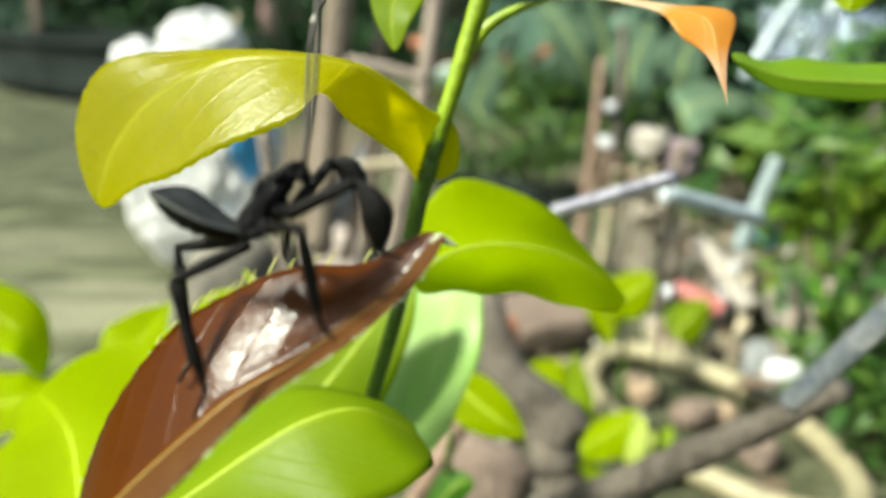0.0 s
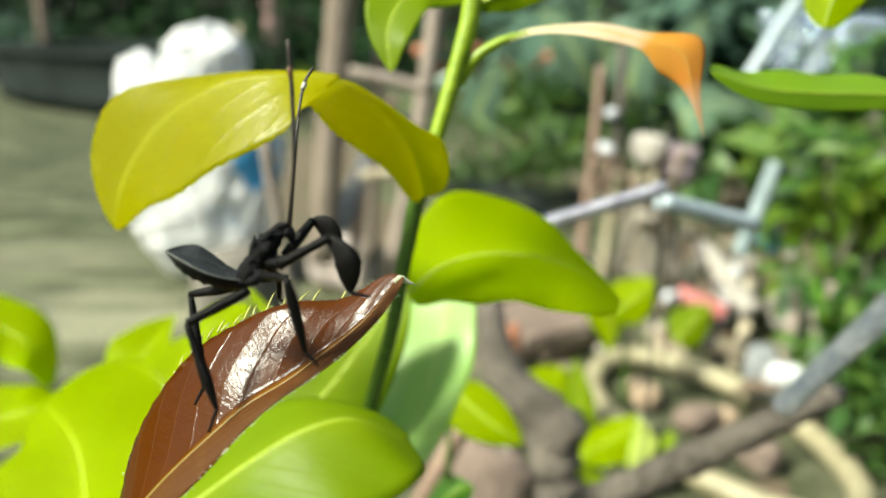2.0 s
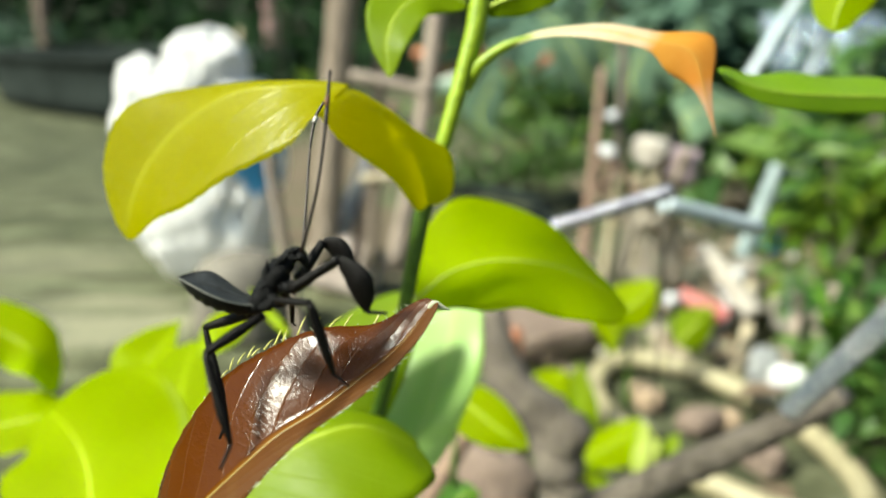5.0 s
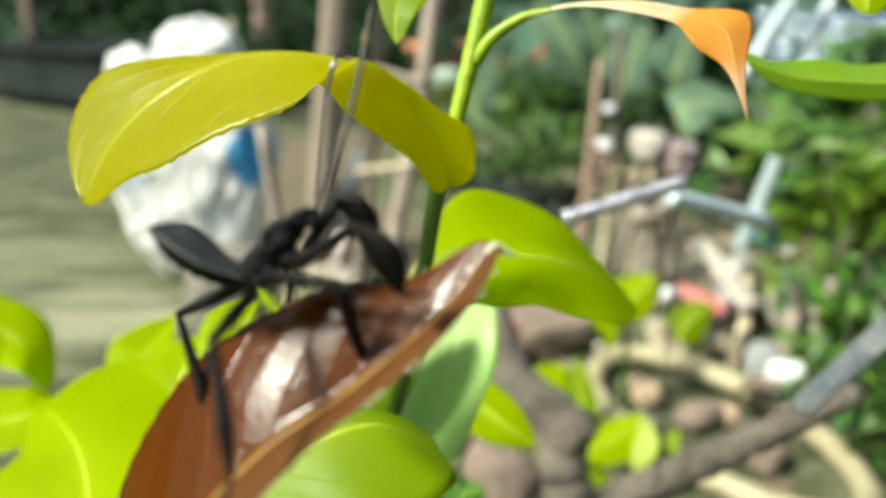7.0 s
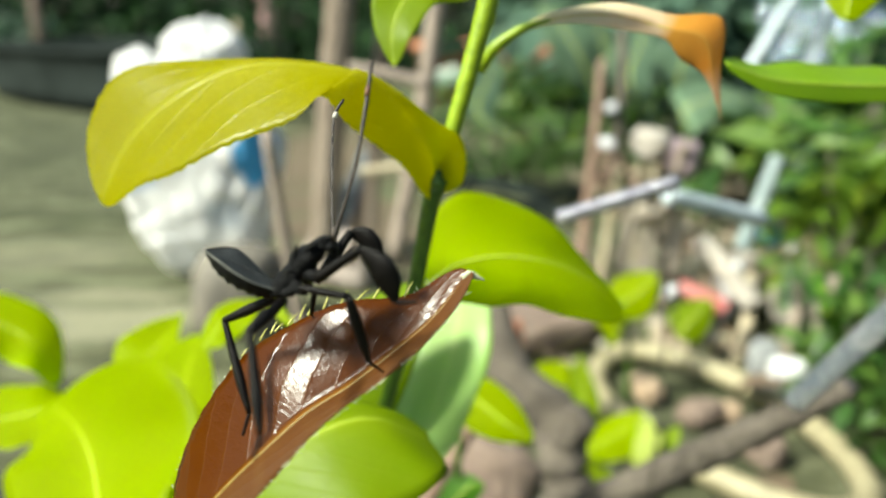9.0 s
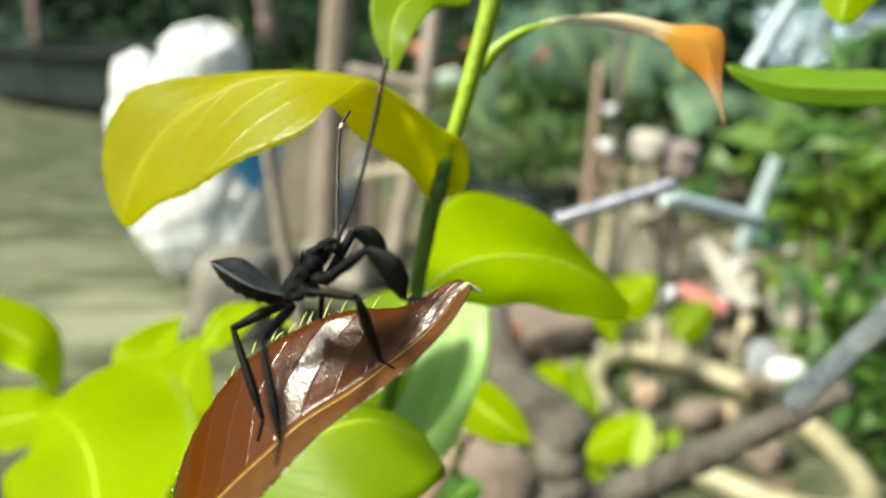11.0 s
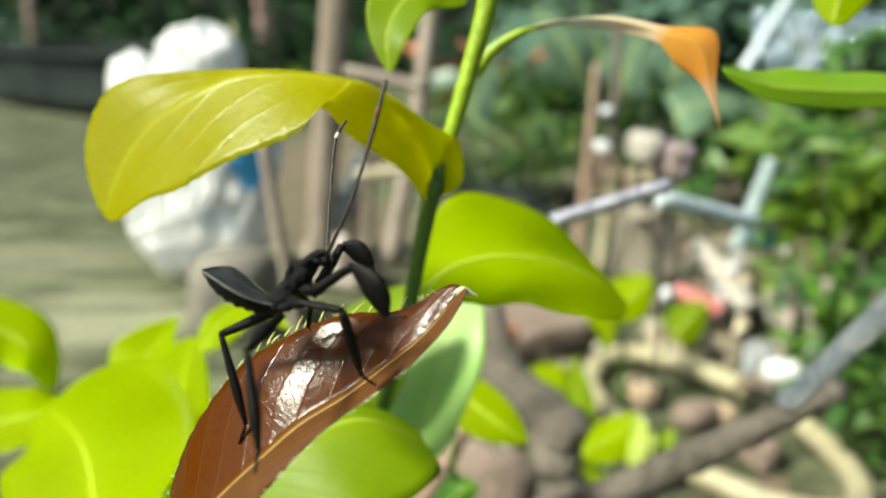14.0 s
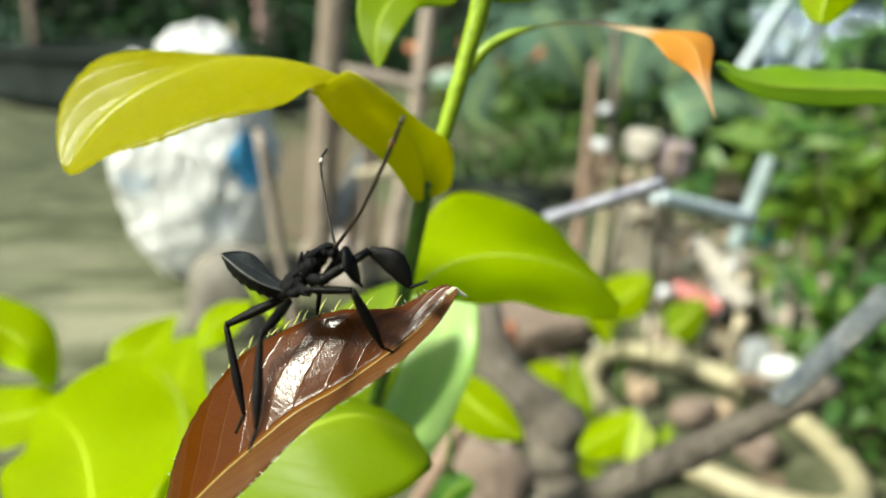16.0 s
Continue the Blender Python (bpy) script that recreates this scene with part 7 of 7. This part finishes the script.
    key('top_a', [
        (0, 0.04057, -0.05477, 0.36609, 1.99, -0.07, -2.43), (0.5, 0.04071, -0.0548, 0.36572, 2.62, -1.07, -2.1),
        (1, 0.04135, -0.05474, 0.36622, 1.85, -1.13, -1.09), (1.5, 0.04133, -0.05473, 0.36638, 1.57, -0.77, -1.13),
        (2, 0.04174, -0.05468, 0.36679, 0.88, -0.59, -0.46), (2.5, 0.04164, -0.0547, 0.36666, 1.11, -0.71, -0.62),
        (3, 0.0422, -0.05464, 0.36699, 0.55, -0.96, 0.37), (3.5, 0.04203, -0.05464, 0.36715, 0.24, -0.3, 0.03),
        (4, 0.0417, -0.05467, 0.36706, 0.37, 0.09, -0.57), (6.5, 0.03828, -0.05492, 0.36593, 1.69, 3.14, -5.76),
        (7, 0.03911, -0.05476, 0.36746, -0.78, 5.08, -5.1), (7.5, 0.03847, -0.05483, 0.36674, 0.4, 4.48, -5.82),
        (8, 0.03857, -0.05497, 0.36513, 3.03, 1.2, -5.12), (8.5, 0.03893, -0.05491, 0.36551, 2.55, 1.38, -4.75),
        (9, 0.03936, -0.05486, 0.36602, 1.8, 1.74, -4.25), (11.5, 0.03956, -0.05485, 0.36592, 2.02, 1.22, -3.92),
        (12, 0.03957, -0.05485, 0.36592, 2.02, 1.21, -3.91), (12.5, 0.03985, -0.05482, 0.36613, 1.74, 1.18, -3.53),
        (13, 0.03949, -0.05487, 0.36577, 2.25, 1.04, -3.99), (13.5, 0.04009, -0.05483, 0.3659, 2.18, 0.33, -3.1),
        (14, 0.03955, -0.05486, 0.36588, 2.08, 1.14, -3.91), (14.5, 0.0399, -0.05481, 0.36664, 0.81, 2.18, -3.55),
        (15, 0.03947, -0.05485, 0.36631, 1.31, 2.15, -4.12), (15.5, 0.03989, -0.05484, 0.36651, 1.02, 1.9, -3.48),
        (16, 0.03948, -0.05486, 0.36654, 0.87, 2.61, -4.11),
    ])
    key('red', [
        (0, -0.01646, -0.1663, 0.29415, -2.17, 0.6, -0.5), (0.5, -0.01707, -0.1616, 0.29085, -1.39, 0.89, 1.1),
        (1, -0.01795, -0.15664, 0.28817, -1.42, 0.6, 2.5), (1.5, -0.01945, -0.15289, 0.28707, -0.91, 1.07, 1.34),
        (2, -0.01894, -0.14981, 0.28543, -0.46, 0.35, 0.91), (2.5, -0.01883, -0.14818, 0.28521, -0.43, 0.94, 1.25),
        (3, -0.01981, -0.1449, 0.28291, -0.34, -0.67, 0.65), (3.5, -0.02112, -0.14064, 0.28091, 0, 0, 0),
        (4, -0.01956, -0.14355, 0.28168, 0.98, -0.41, -1.13), (6.5, -0.01328, -0.1667, 0.29114, 0.54, -0.39, -0.41),
        (7, -0.0139, -0.17222, 0.29518, 0.73, -1.61, -0.08), (7.5, -0.01167, -0.16852, 0.29331, 0.6, 0.07, -0.72),
        (8, -0.01417, -0.1575, 0.2886, 0.35, -0.02, -0.37), (8.5, -0.01297, -0.15526, 0.28679, 0.3, 0.04, -0.34),
        (9, -0.0135, -0.15441, 0.28704, 0.3, -0.44, -0.11), (11.5, -0.0139, -0.1536, 0.28609, 0.24, 0.53, -0.5),
        (12, -0.01367, -0.15455, 0.28624, 0.3, -0.45, -0.1), (12.5, -0.01431, -0.15413, 0.28718, 0.28, -0.09, -0.26),
        (13, -0.01491, -0.1541, 0.28609, 0.27, -0.12, -0.23), (13.5, -0.01431, -0.15409, 0.28634, 0.27, -0.18, -0.2),
        (14, -0.01385, -0.15441, 0.28582, 0.25, 0.53, -0.51), (14.5, -0.01468, -0.1556, 0.28669, 0.24, 0.89, -0.68),
        (15, -0.01384, -0.15312, 0.28495, 0.17, 2.19, -1.24), (15.5, -0.01501, -0.14998, 0.28287, 0.13, 0.86, -0.52),
        (16, -0.01413, -0.15102, 0.28578, 0.08, 2.42, -1.24),
    ])
    key('top_b', [
        (0, 0.04431, -0.0703, 0.3698, 7.85, -0.02, -3.12), (0.5, 0.04483, -0.06818, 0.36905, 6.84, 0.09, -2.38),
        (1, 0.04513, -0.05972, 0.36785, 2.45, 0.25, -1.22), (1.5, 0.04448, -0.06191, 0.36812, 3.65, -0.17, -1.27),
        (2, 0.04486, -0.05999, 0.36755, 2.62, 0.09, -1.01), (2.5, 0.04491, -0.0585, 0.367, 1.75, 0.26, -1.03),
        (3, 0.04456, -0.05804, 0.36691, 1.58, 0.01, -0.66), (3.5, 0.04443, -0.05584, 0.3661, 0.39, 0.04, -0.25),
        (4, 0.04442, -0.05587, 0.36632, 0.45, -0.03, -0.19), (6.5, 0.04313, -0.06807, 0.36911, 6.84, -0.78, -2.29),
        (7, 0.04096, -0.06285, 0.36884, 4.39, -2.31, -0.4), (7.5, 0.04156, -0.06095, 0.36834, 3.36, -1.93, -0.18),
        (8, 0.04417, -0.07238, 0.36951, 8.98, -0.09, -3.05), (8.5, 0.04421, -0.0708, 0.36917, 8.13, -0.04, -2.97),
        (9, 0.04376, -0.07132, 0.36976, 8.44, -0.34, -2.98), (11.5, 0.04514, -0.07195, 0.36971, 8.86, 0.13, -2.51),
        (12, 0.04496, -0.07075, 0.36961, 8.28, -0.02, -2.29), (12.5, 0.04486, -0.07175, 0.36988, 8.8, -0.08, -2.39),
        (13, 0.04466, -0.07109, 0.36942, 8.34, 0.05, -2.75), (13.5, 0.04572, -0.07193, 0.36971, 8.79, 0.5, -2.73),
        (14, 0.04524, -0.07071, 0.36949, 8.24, 0.14, -2.31), (14.5, 0.04579, -0.06853, 0.36922, 7.06, 0.48, -2.29),
        (15, 0.04508, -0.0669, 0.36844, 6.01, 0.5, -2.79), (15.5, 0.04677, -0.06695, 0.36835, 6.31, 0.89, -1.65),
        (16, 0.04632, -0.07042, 0.36948, 8.03, 0.74, -2.47),
    ])
    key('blade', [
        (0, -0.17259, -0.11013, 0.34566, 0.15, -0.33, 0.59), (0.5, -0.17246, -0.11017, 0.34562, 0.16, -0.34, 0.63),
        (1, -0.17286, -0.11001, 0.34557, 0.16, -0.38, 0.49), (1.5, -0.17265, -0.11006, 0.34589, 0.12, -0.22, 0.55),
        (2, -0.17263, -0.11, 0.34673, -0.01, 0.2, 0.52), (2.5, -0.17284, -0.10993, 0.34666, 0, 0.16, 0.45),
        (3, -0.17355, -0.10969, 0.34625, 0.05, -0.08, 0.24), (3.5, -0.17372, -0.10964, 0.3462, 0.05, -0.11, 0.18),
        (4, -0.17287, -0.10989, 0.34707, -0.06, 0.36, 0.43), (6.5, -0.1729, -0.10999, 0.34656, 0.02, 0.11, 0.47),
        (7, -0.17422, -0.10946, 0.3463, 0.03, -0.09, 0.03), (7.5, -0.17406, -0.10954, 0.34614, 0.05, -0.16, 0.09),
        (8, -0.17388, -0.1096, 0.34618, 0.05, -0.13, 0.14), (8.5, -0.17381, -0.10962, 0.34627, 0.04, -0.08, 0.16),
        (9, -0.17425, -0.10942, 0.34674, -0.04, 0.12, 0), (11.5, -0.17308, -0.10989, 0.34651, 0.02, 0.07, 0.4),
        (12, -0.17324, -0.10982, 0.34662, 0, 0.12, 0.34), (12.5, -0.17306, -0.10989, 0.34666, 0, 0.15, 0.4),
        (13, -0.17327, -0.10982, 0.3464, 0.03, 0.01, 0.34), (13.5, -0.17287, -0.10997, 0.34652, 0.02, 0.09, 0.47),
        (14, -0.17267, -0.11005, 0.34644, 0.04, 0.06, 0.54), (14.5, -0.17247, -0.11007, 0.34724, -0.07, 0.46, 0.58),
        (15, -0.17248, -0.11012, 0.34646, 0.04, 0.08, 0.6), (15.5, -0.17164, -0.11038, 0.34695, -0.02, 0.37, 0.86),
        (16, -0.1715, -0.11046, 0.34668, 0.02, 0.24, 0.92),
    ])
    key('bug', [
        (0, -0.02361, 0.08521, 0.33853, 2.46, 3.23, 0.02), (0.5, -0.02393, 0.08816, 0.33583, 2, 2.26, -0.05),
        (1, -0.02441, 0.09113, 0.33441, 1.81, 2.13, -0.34), (1.5, -0.02602, 0.09395, 0.33325, 1.58, 1.64, 0.21),
        (2, -0.02592, 0.0969, 0.33186, 1.39, 1.44, 0.01), (2.5, -0.0255, 0.09982, 0.33065, 1.19, 1.34, 0),
        (3, -0.02763, 0.10273, 0.32967, 0.98, 0.88, 0.09), (3.5, -0.02867, 0.10565, 0.3274, 0.89, 0.22, 0.16),
        (4, -0.02844, 0.10294, 0.32826, -0.33, 0.15, -0.7), (6.5, -0.0233, 0.08574, 0.33443, 1.14, 4.09, -0.27),
        (7, -0.02676, 0.08243, 0.33681, 1.49, 8.01, -1.68), (7.5, -0.02416, 0.08999, 0.33291, -0.34, 7.35, -5.28),
        (8, -0.02587, 0.09582, 0.33057, -2.54, 5.6, -7.06), (8.5, -0.02293, 0.09542, 0.33046, -2.39, 2.96, -2.91),
        (9, -0.02528, 0.09559, 0.3305, -3.22, 7.8, -5.13), (11.5, -0.02384, 0.09568, 0.33001, -2.64, 3.26, -1.82),
        (12, -0.02551, 0.09605, 0.32946, -3.08, 5.27, -4.39), (12.5, -0.02458, 0.0956, 0.33094, -2.46, 2.1, -1.31),
        (13, -0.02575, 0.09556, 0.32915, -2.66, 4.95, -2.68), (13.5, -0.02482, 0.09563, 0.33032, -2.48, 3.19, -0.8),
        (14, -0.02516, 0.09616, 0.32842, -3.11, 5.48, -3), (14.5, -0.02502, 0.0953, 0.32895, -3.16, 6.86, -4.25),
        (15, -0.02287, 0.09971, 0.32548, -1.68, 7.53, -10.29), (15.5, -0.02362, 0.1004, 0.32643, -2.39, 6.77, -6.35),
        (16, -0.02289, 0.10086, 0.328, -3.04, 8.02, -8.82),
    ])
    key('ant_near', [
        (0, 0.00451, 0.00059, 0.00538, -20.31, -2.19, -0.54), (0.5, 0.00451, 0.00059, 0.00538, -13.37, -0.68, -0.21),
        (1, 0.00451, 0.00059, 0.00538, -7.16, -2.3, 1.3), (1.5, 0.00451, 0.00059, 0.00538, 0.86, -1.03, 0.39),
        (2, 0.00451, 0.00059, 0.00538, -2.83, 0.02, 0.31), (2.5, 0.00451, 0.00059, 0.00538, -2.41, 1.72, -0.09),
        (3, 0.00451, 0.00059, 0.00538, 5.82, 2.03, -0.18), (3.5, 0.00451, 0.00059, 0.00538, 4.56, 0.96, -0.13),
        (4, 0.00451, 0.00059, 0.00538, 6.53, 6.7, 1.9), (6.5, 0.00451, 0.00059, 0.00538, -36.86, 7.74, -6.48),
        (7, 0.00451, 0.00059, 0.00538, -25.31, 1.55, -6.28), (7.5, 0.00451, 0.00059, 0.00538, -34.29, 3.21, -3.18),
        (8, 0.00451, 0.00059, 0.00538, -0.19, 14.63, 2.45), (8.5, 0.00451, 0.00059, 0.00538, 17.12, 15.04, 0.9),
        (9, 0.00451, 0.00059, 0.00538, -11.45, 3.99, 2.99), (11.5, 0.00451, 0.00059, 0.00538, 7.38, 13.74, 1.68),
        (12, 0.00451, 0.00059, 0.00538, 4.99, 10.23, 2.24), (12.5, 0.00451, 0.00059, 0.00538, 9.11, 14.38, 0.4),
        (13, 0.00451, 0.00059, 0.00538, 7.52, 12.5, 2.34), (13.5, 0.00451, 0.00059, 0.00538, 7.64, 14.97, -0.09),
        (14, 0.00451, 0.00059, 0.00538, -0.37, 13.78, -2.19), (14.5, 0.00451, 0.00059, 0.00538, 18.72, 13.8, 6.24),
        (15, 0.00451, 0.00059, 0.00538, -4.88, 20.33, -2.93), (15.5, 0.00451, 0.00059, 0.00538, -2.72, 16.66, -2.87),
        (16, 0.00451, 0.00059, 0.00538, 30.33, 22.07, 3.72),
    ])
    key('ant_far', [
        (0, 0.00434, 0.00251, 0.0048, -16.7, -5.64, 4.15), (0.5, 0.00434, 0.00251, 0.0048, -11.29, -3.23, 1.72),
        (1, 0.00434, 0.00251, 0.0048, -7.18, -2.18, 0.87), (1.5, 0.00434, 0.00251, 0.0048, -3.49, -0.91, 0.24),
        (2, 0.00434, 0.00251, 0.0048, -3.34, -1.44, 0.54), (2.5, 0.00434, 0.00251, 0.0048, -6.58, -1.87, 0.75),
        (3, 0.00434, 0.00251, 0.0048, -3, -0.79, 0.14), (3.5, 0.00434, 0.00251, 0.0048, -0.93, -0.13, 0.11),
        (4, 0.00434, 0.00251, 0.0048, -1.52, -1.25, -1.56), (6.5, 0.00434, 0.00251, 0.0048, -25.66, -4.33, 5.1),
        (7, 0.00434, 0.00251, 0.0048, -21.75, -2.57, 9.13), (7.5, 0.00434, 0.00251, 0.0048, -15.14, -1, 14.58),
        (8, 0.00434, 0.00251, 0.0048, -19.08, -4.19, 10.48), (8.5, 0.00434, 0.00251, 0.0048, -21.92, -4.41, 9.54),
        (9, 0.00434, 0.00251, 0.0048, -16.07, -5.5, 16.06), (11.5, 0.00434, 0.00251, 0.0048, -20.63, -3.51, 8.39),
        (12, 0.00434, 0.00251, 0.0048, -18.85, -4.82, 12.51), (12.5, 0.00434, 0.00251, 0.0048, -22.23, -2.69, 8.12),
        (13, 0.00434, 0.00251, 0.0048, -18.71, -1.53, 10.94), (13.5, 0.00434, 0.00251, 0.0048, -22.19, -2.16, 6.83),
        (14, 0.00434, 0.00251, 0.0048, -17.11, -3.11, 8.97), (14.5, 0.00434, 0.00251, 0.0048, -24.49, -1.77, 13.77),
        (15, 0.00434, 0.00251, 0.0048, -39.7, -5.05, 26.13), (15.5, 0.00434, 0.00251, 0.0048, -36.04, -7.16, 25.38),
        (16, 0.00434, 0.00251, 0.0048, -35.42, -6.27, 26.37),
    ])
    key('hind_near', [
        (0, -0.00059, -0.00189, -0.00275, 0, 0, 0), (4.2, -0.00059, -0.00189, -0.00275, 0, 0, 0),
        (6.3, -0.00059, -0.00189, -0.00275, -10.01, 8.67, 50.36), (9, -0.00059, -0.00189, -0.00275, -10.01, 8.67, 50.36),
        (12, -0.00059, -0.00189, -0.00275, -6.16, 8.72, 46.73), (14.5, -0.00059, -0.00189, -0.00275, -4.01, 9.04, 47.39),
        (15, -0.00059, -0.00189, -0.00275, -3.07, 11.93, 54.47), (15.5, -0.00059, -0.00189, -0.00275, -0.56, 7.3, 47.22),
        (16, -0.00059, -0.00189, -0.00275, -2.02, 4.76, 54.92),
    ])
    key('hind_near_shin', [
        (0, -0.00732, -0.00411, -0.00319, 0, 0, 0), (4.2, -0.00732, -0.00411, -0.00319, 0, 0, 0),
        (6.3, -0.00732, -0.00411, -0.00319, -7.38, 31.48, 13.99), (9, -0.00732, -0.00411, -0.00319, -7.38, 31.48, 13.99),
        (12, -0.00732, -0.00411, -0.00319, -5.28, 27.12, 21.28), (14.5, -0.00732, -0.00411, -0.00319, -5.52, 31.69, 27.19),
        (15, -0.00732, -0.00411, -0.00319, -1.64, 44.22, 34.37), (15.5, -0.00732, -0.00411, -0.00319, -2.65, 42.73, 31.81),
        (16, -0.00732, -0.00411, -0.00319, 0.8, 37.43, 23.53),
    ])
    key('hind_far', [
        (0, -0.00208, 0.00106, -0.00334, 0, 0, 0), (4.2, -0.00208, 0.00106, -0.00334, 0, 0, 0),
        (6.3, -0.00208, 0.00106, -0.00334, -7.74, -16.02, 6.28), (9, -0.00208, 0.00106, -0.00334, -7.74, -16.02, 6.28),
        (12, -0.00208, 0.00106, -0.00334, -6.71, -12.53, 6.81), (14.5, -0.00208, 0.00106, -0.00334, -3.42, -13.92, 9.67),
        (15, -0.00208, 0.00106, -0.00334, -15.03, -6.41, 32.02), (15.5, -0.00208, 0.00106, -0.00334, -12.23, -10.47, 32.05),
        (16, -0.00208, 0.00106, -0.00334, -17.08, -9.91, 34),
    ])
    key('hind_far_shin', [
        (0, -0.00867, 0.00333, -0.00282, 0, 0, 0), (4.2, -0.00867, 0.00333, -0.00282, 0, 0, 0),
        (6.3, -0.00867, 0.00333, -0.00282, 3.52, -1.67, -7.33), (9, -0.00867, 0.00333, -0.00282, 3.52, -1.67, -7.33),
        (12, -0.00867, 0.00333, -0.00282, 4.27, -2.56, -9.17), (14.5, -0.00867, 0.00333, -0.00282, 10.31, 4.43, -6.41),
        (15, -0.00867, 0.00333, -0.00282, 9.73, 4.28, -9.38), (15.5, -0.00867, 0.00333, -0.00282, 15.81, 9.4, -12.59),
        (16, -0.00867, 0.00333, -0.00282, 12.56, 7.64, -15.46),
    ])
    key('mid_near', [
        (0, 0.00153, -0.00224, -0.00046, 0, 0, 0), (4.2, 0.00153, -0.00224, -0.00046, 0, 0, 0),
        (6.3, 0.00153, -0.00224, -0.00046, 9.28, 5.63, 37.16), (9, 0.00153, -0.00224, -0.00046, 9.28, 5.63, 37.16),
        (12, 0.00153, -0.00224, -0.00046, 12.47, 6.25, 34.76), (14.5, 0.00153, -0.00224, -0.00046, 8.73, 6.42, 31.05),
        (15, 0.00153, -0.00224, -0.00046, -5.47, 7.74, 61.91), (15.5, 0.00153, -0.00224, -0.00046, 3.15, 11.05, 53.22),
        (16, 0.00153, -0.00224, -0.00046, 3.37, 9.62, 60.33),
    ])
    key('mid_near_shin', [
        (0, 0.00416, -0.00519, 0.00175, 0, 0, 0), (4.2, 0.00416, -0.00519, 0.00175, 0, 0, 0),
        (6.3, 0.00416, -0.00519, 0.00175, -11.34, -15.27, 7.33), (9, 0.00416, -0.00519, 0.00175, -11.34, -15.27, 7.33),
        (12, 0.00416, -0.00519, 0.00175, -8.47, -15.83, 4.52), (14.5, 0.00416, -0.00519, 0.00175, -10.41, -12.64, 8.85),
        (15, 0.00416, -0.00519, 0.00175, -21.32, -10.29, 17.63), (15.5, 0.00416, -0.00519, 0.00175, -22.68, -13.96, 12.64),
        (16, 0.00416, -0.00519, 0.00175, -26.16, -18.42, 10.81),
    ])
    key('fore_near', [
        (0, 0.00355, -0.00179, 0.001, 0, 0, 0), (4.2, 0.00355, -0.00179, 0.001, 0, 0, 0),
        (6.3, 0.00355, -0.00179, 0.001, 11.14, -12.76, -11.08), (9, 0.00355, -0.00179, 0.001, 11.14, -12.76, -11.08),
        (12, 0.00355, -0.00179, 0.001, 11.38, -10.59, -12.95), (14.5, 0.00355, -0.00179, 0.001, 12.58, -10.04, -18.67),
        (15, 0.00355, -0.00179, 0.001, -12.27, -13.33, 22.33), (15.5, 0.00355, -0.00179, 0.001, -21.04, -7.51, 22.17),
        (16, 0.00355, -0.00179, 0.001, -19.31, -3.75, 23.46),
    ])
    key('fore_near_shin', [
        (0, 0.00708, -0.00078, 0.0043, 0, 0, 0), (4.2, 0.00708, -0.00078, 0.0043, 0, 0, 0),
        (6.3, 0.00708, -0.00078, 0.0043, 0.97, -7.07, 5.44), (9, 0.00708, -0.00078, 0.0043, 0.97, -7.07, 5.44),
        (12, 0.00708, -0.00078, 0.0043, 0.05, -7.1, 4.24), (14.5, 0.00708, -0.00078, 0.0043, -3.45, -11.84, 3.66),
        (15, 0.00708, -0.00078, 0.0043, 6.99, -4.48, 2.44), (15.5, 0.00708, -0.00078, 0.0043, 4.87, -28.92, -10.35),
        (16, 0.00708, -0.00078, 0.0043, 11.08, -27.34, -16.98),
    ])
    key('fore_far', [
        (0, 0.00351, 0.00234, 0.00083, 0, 0, 0), (4.2, 0.00351, 0.00234, 0.00083, 0, 0, 0),
        (6.3, 0.00351, 0.00234, 0.00083, 7.04, -9.38, 1.05), (9, 0.00351, 0.00234, 0.00083, 7.04, -9.38, 1.05),
        (12, 0.00351, 0.00234, 0.00083, 12.14, -9.92, -2.01), (14.5, 0.00351, 0.00234, 0.00083, 2.05, -10.34, 4.92),
        (15, 0.00351, 0.00234, 0.00083, 42.32, 4.18, -35.03), (15.5, 0.00351, 0.00234, 0.00083, 37.26, -7.07, -43.86),
        (16, 0.00351, 0.00234, 0.00083, 39.24, 5.67, -38.97),
    ])
    key('fore_far_shin', [
        (0, 0.00347, 0.0034, 0.00429, 0, 0, 0), (4.2, 0.00347, 0.0034, 0.00429, 0, 0, 0),
        (6.3, 0.00347, 0.0034, 0.00429, 0, 0, 0), (9, 0.00347, 0.0034, 0.00429, 0, 0, 0),
        (12, 0.00347, 0.0034, 0.00429, 0, 0, 0), (14.5, 0.00347, 0.0034, 0.00429, 0, 0, 0),
        (15, 0.00347, 0.0034, 0.00429, 2.66, -2.69, -14.52), (15.5, 0.00347, 0.0034, 0.00429, 7.99, 7.56, -44.08),
        (16, 0.00347, 0.0034, 0.00429, 25.09, 17.12, -45.56),
    ])


motions()
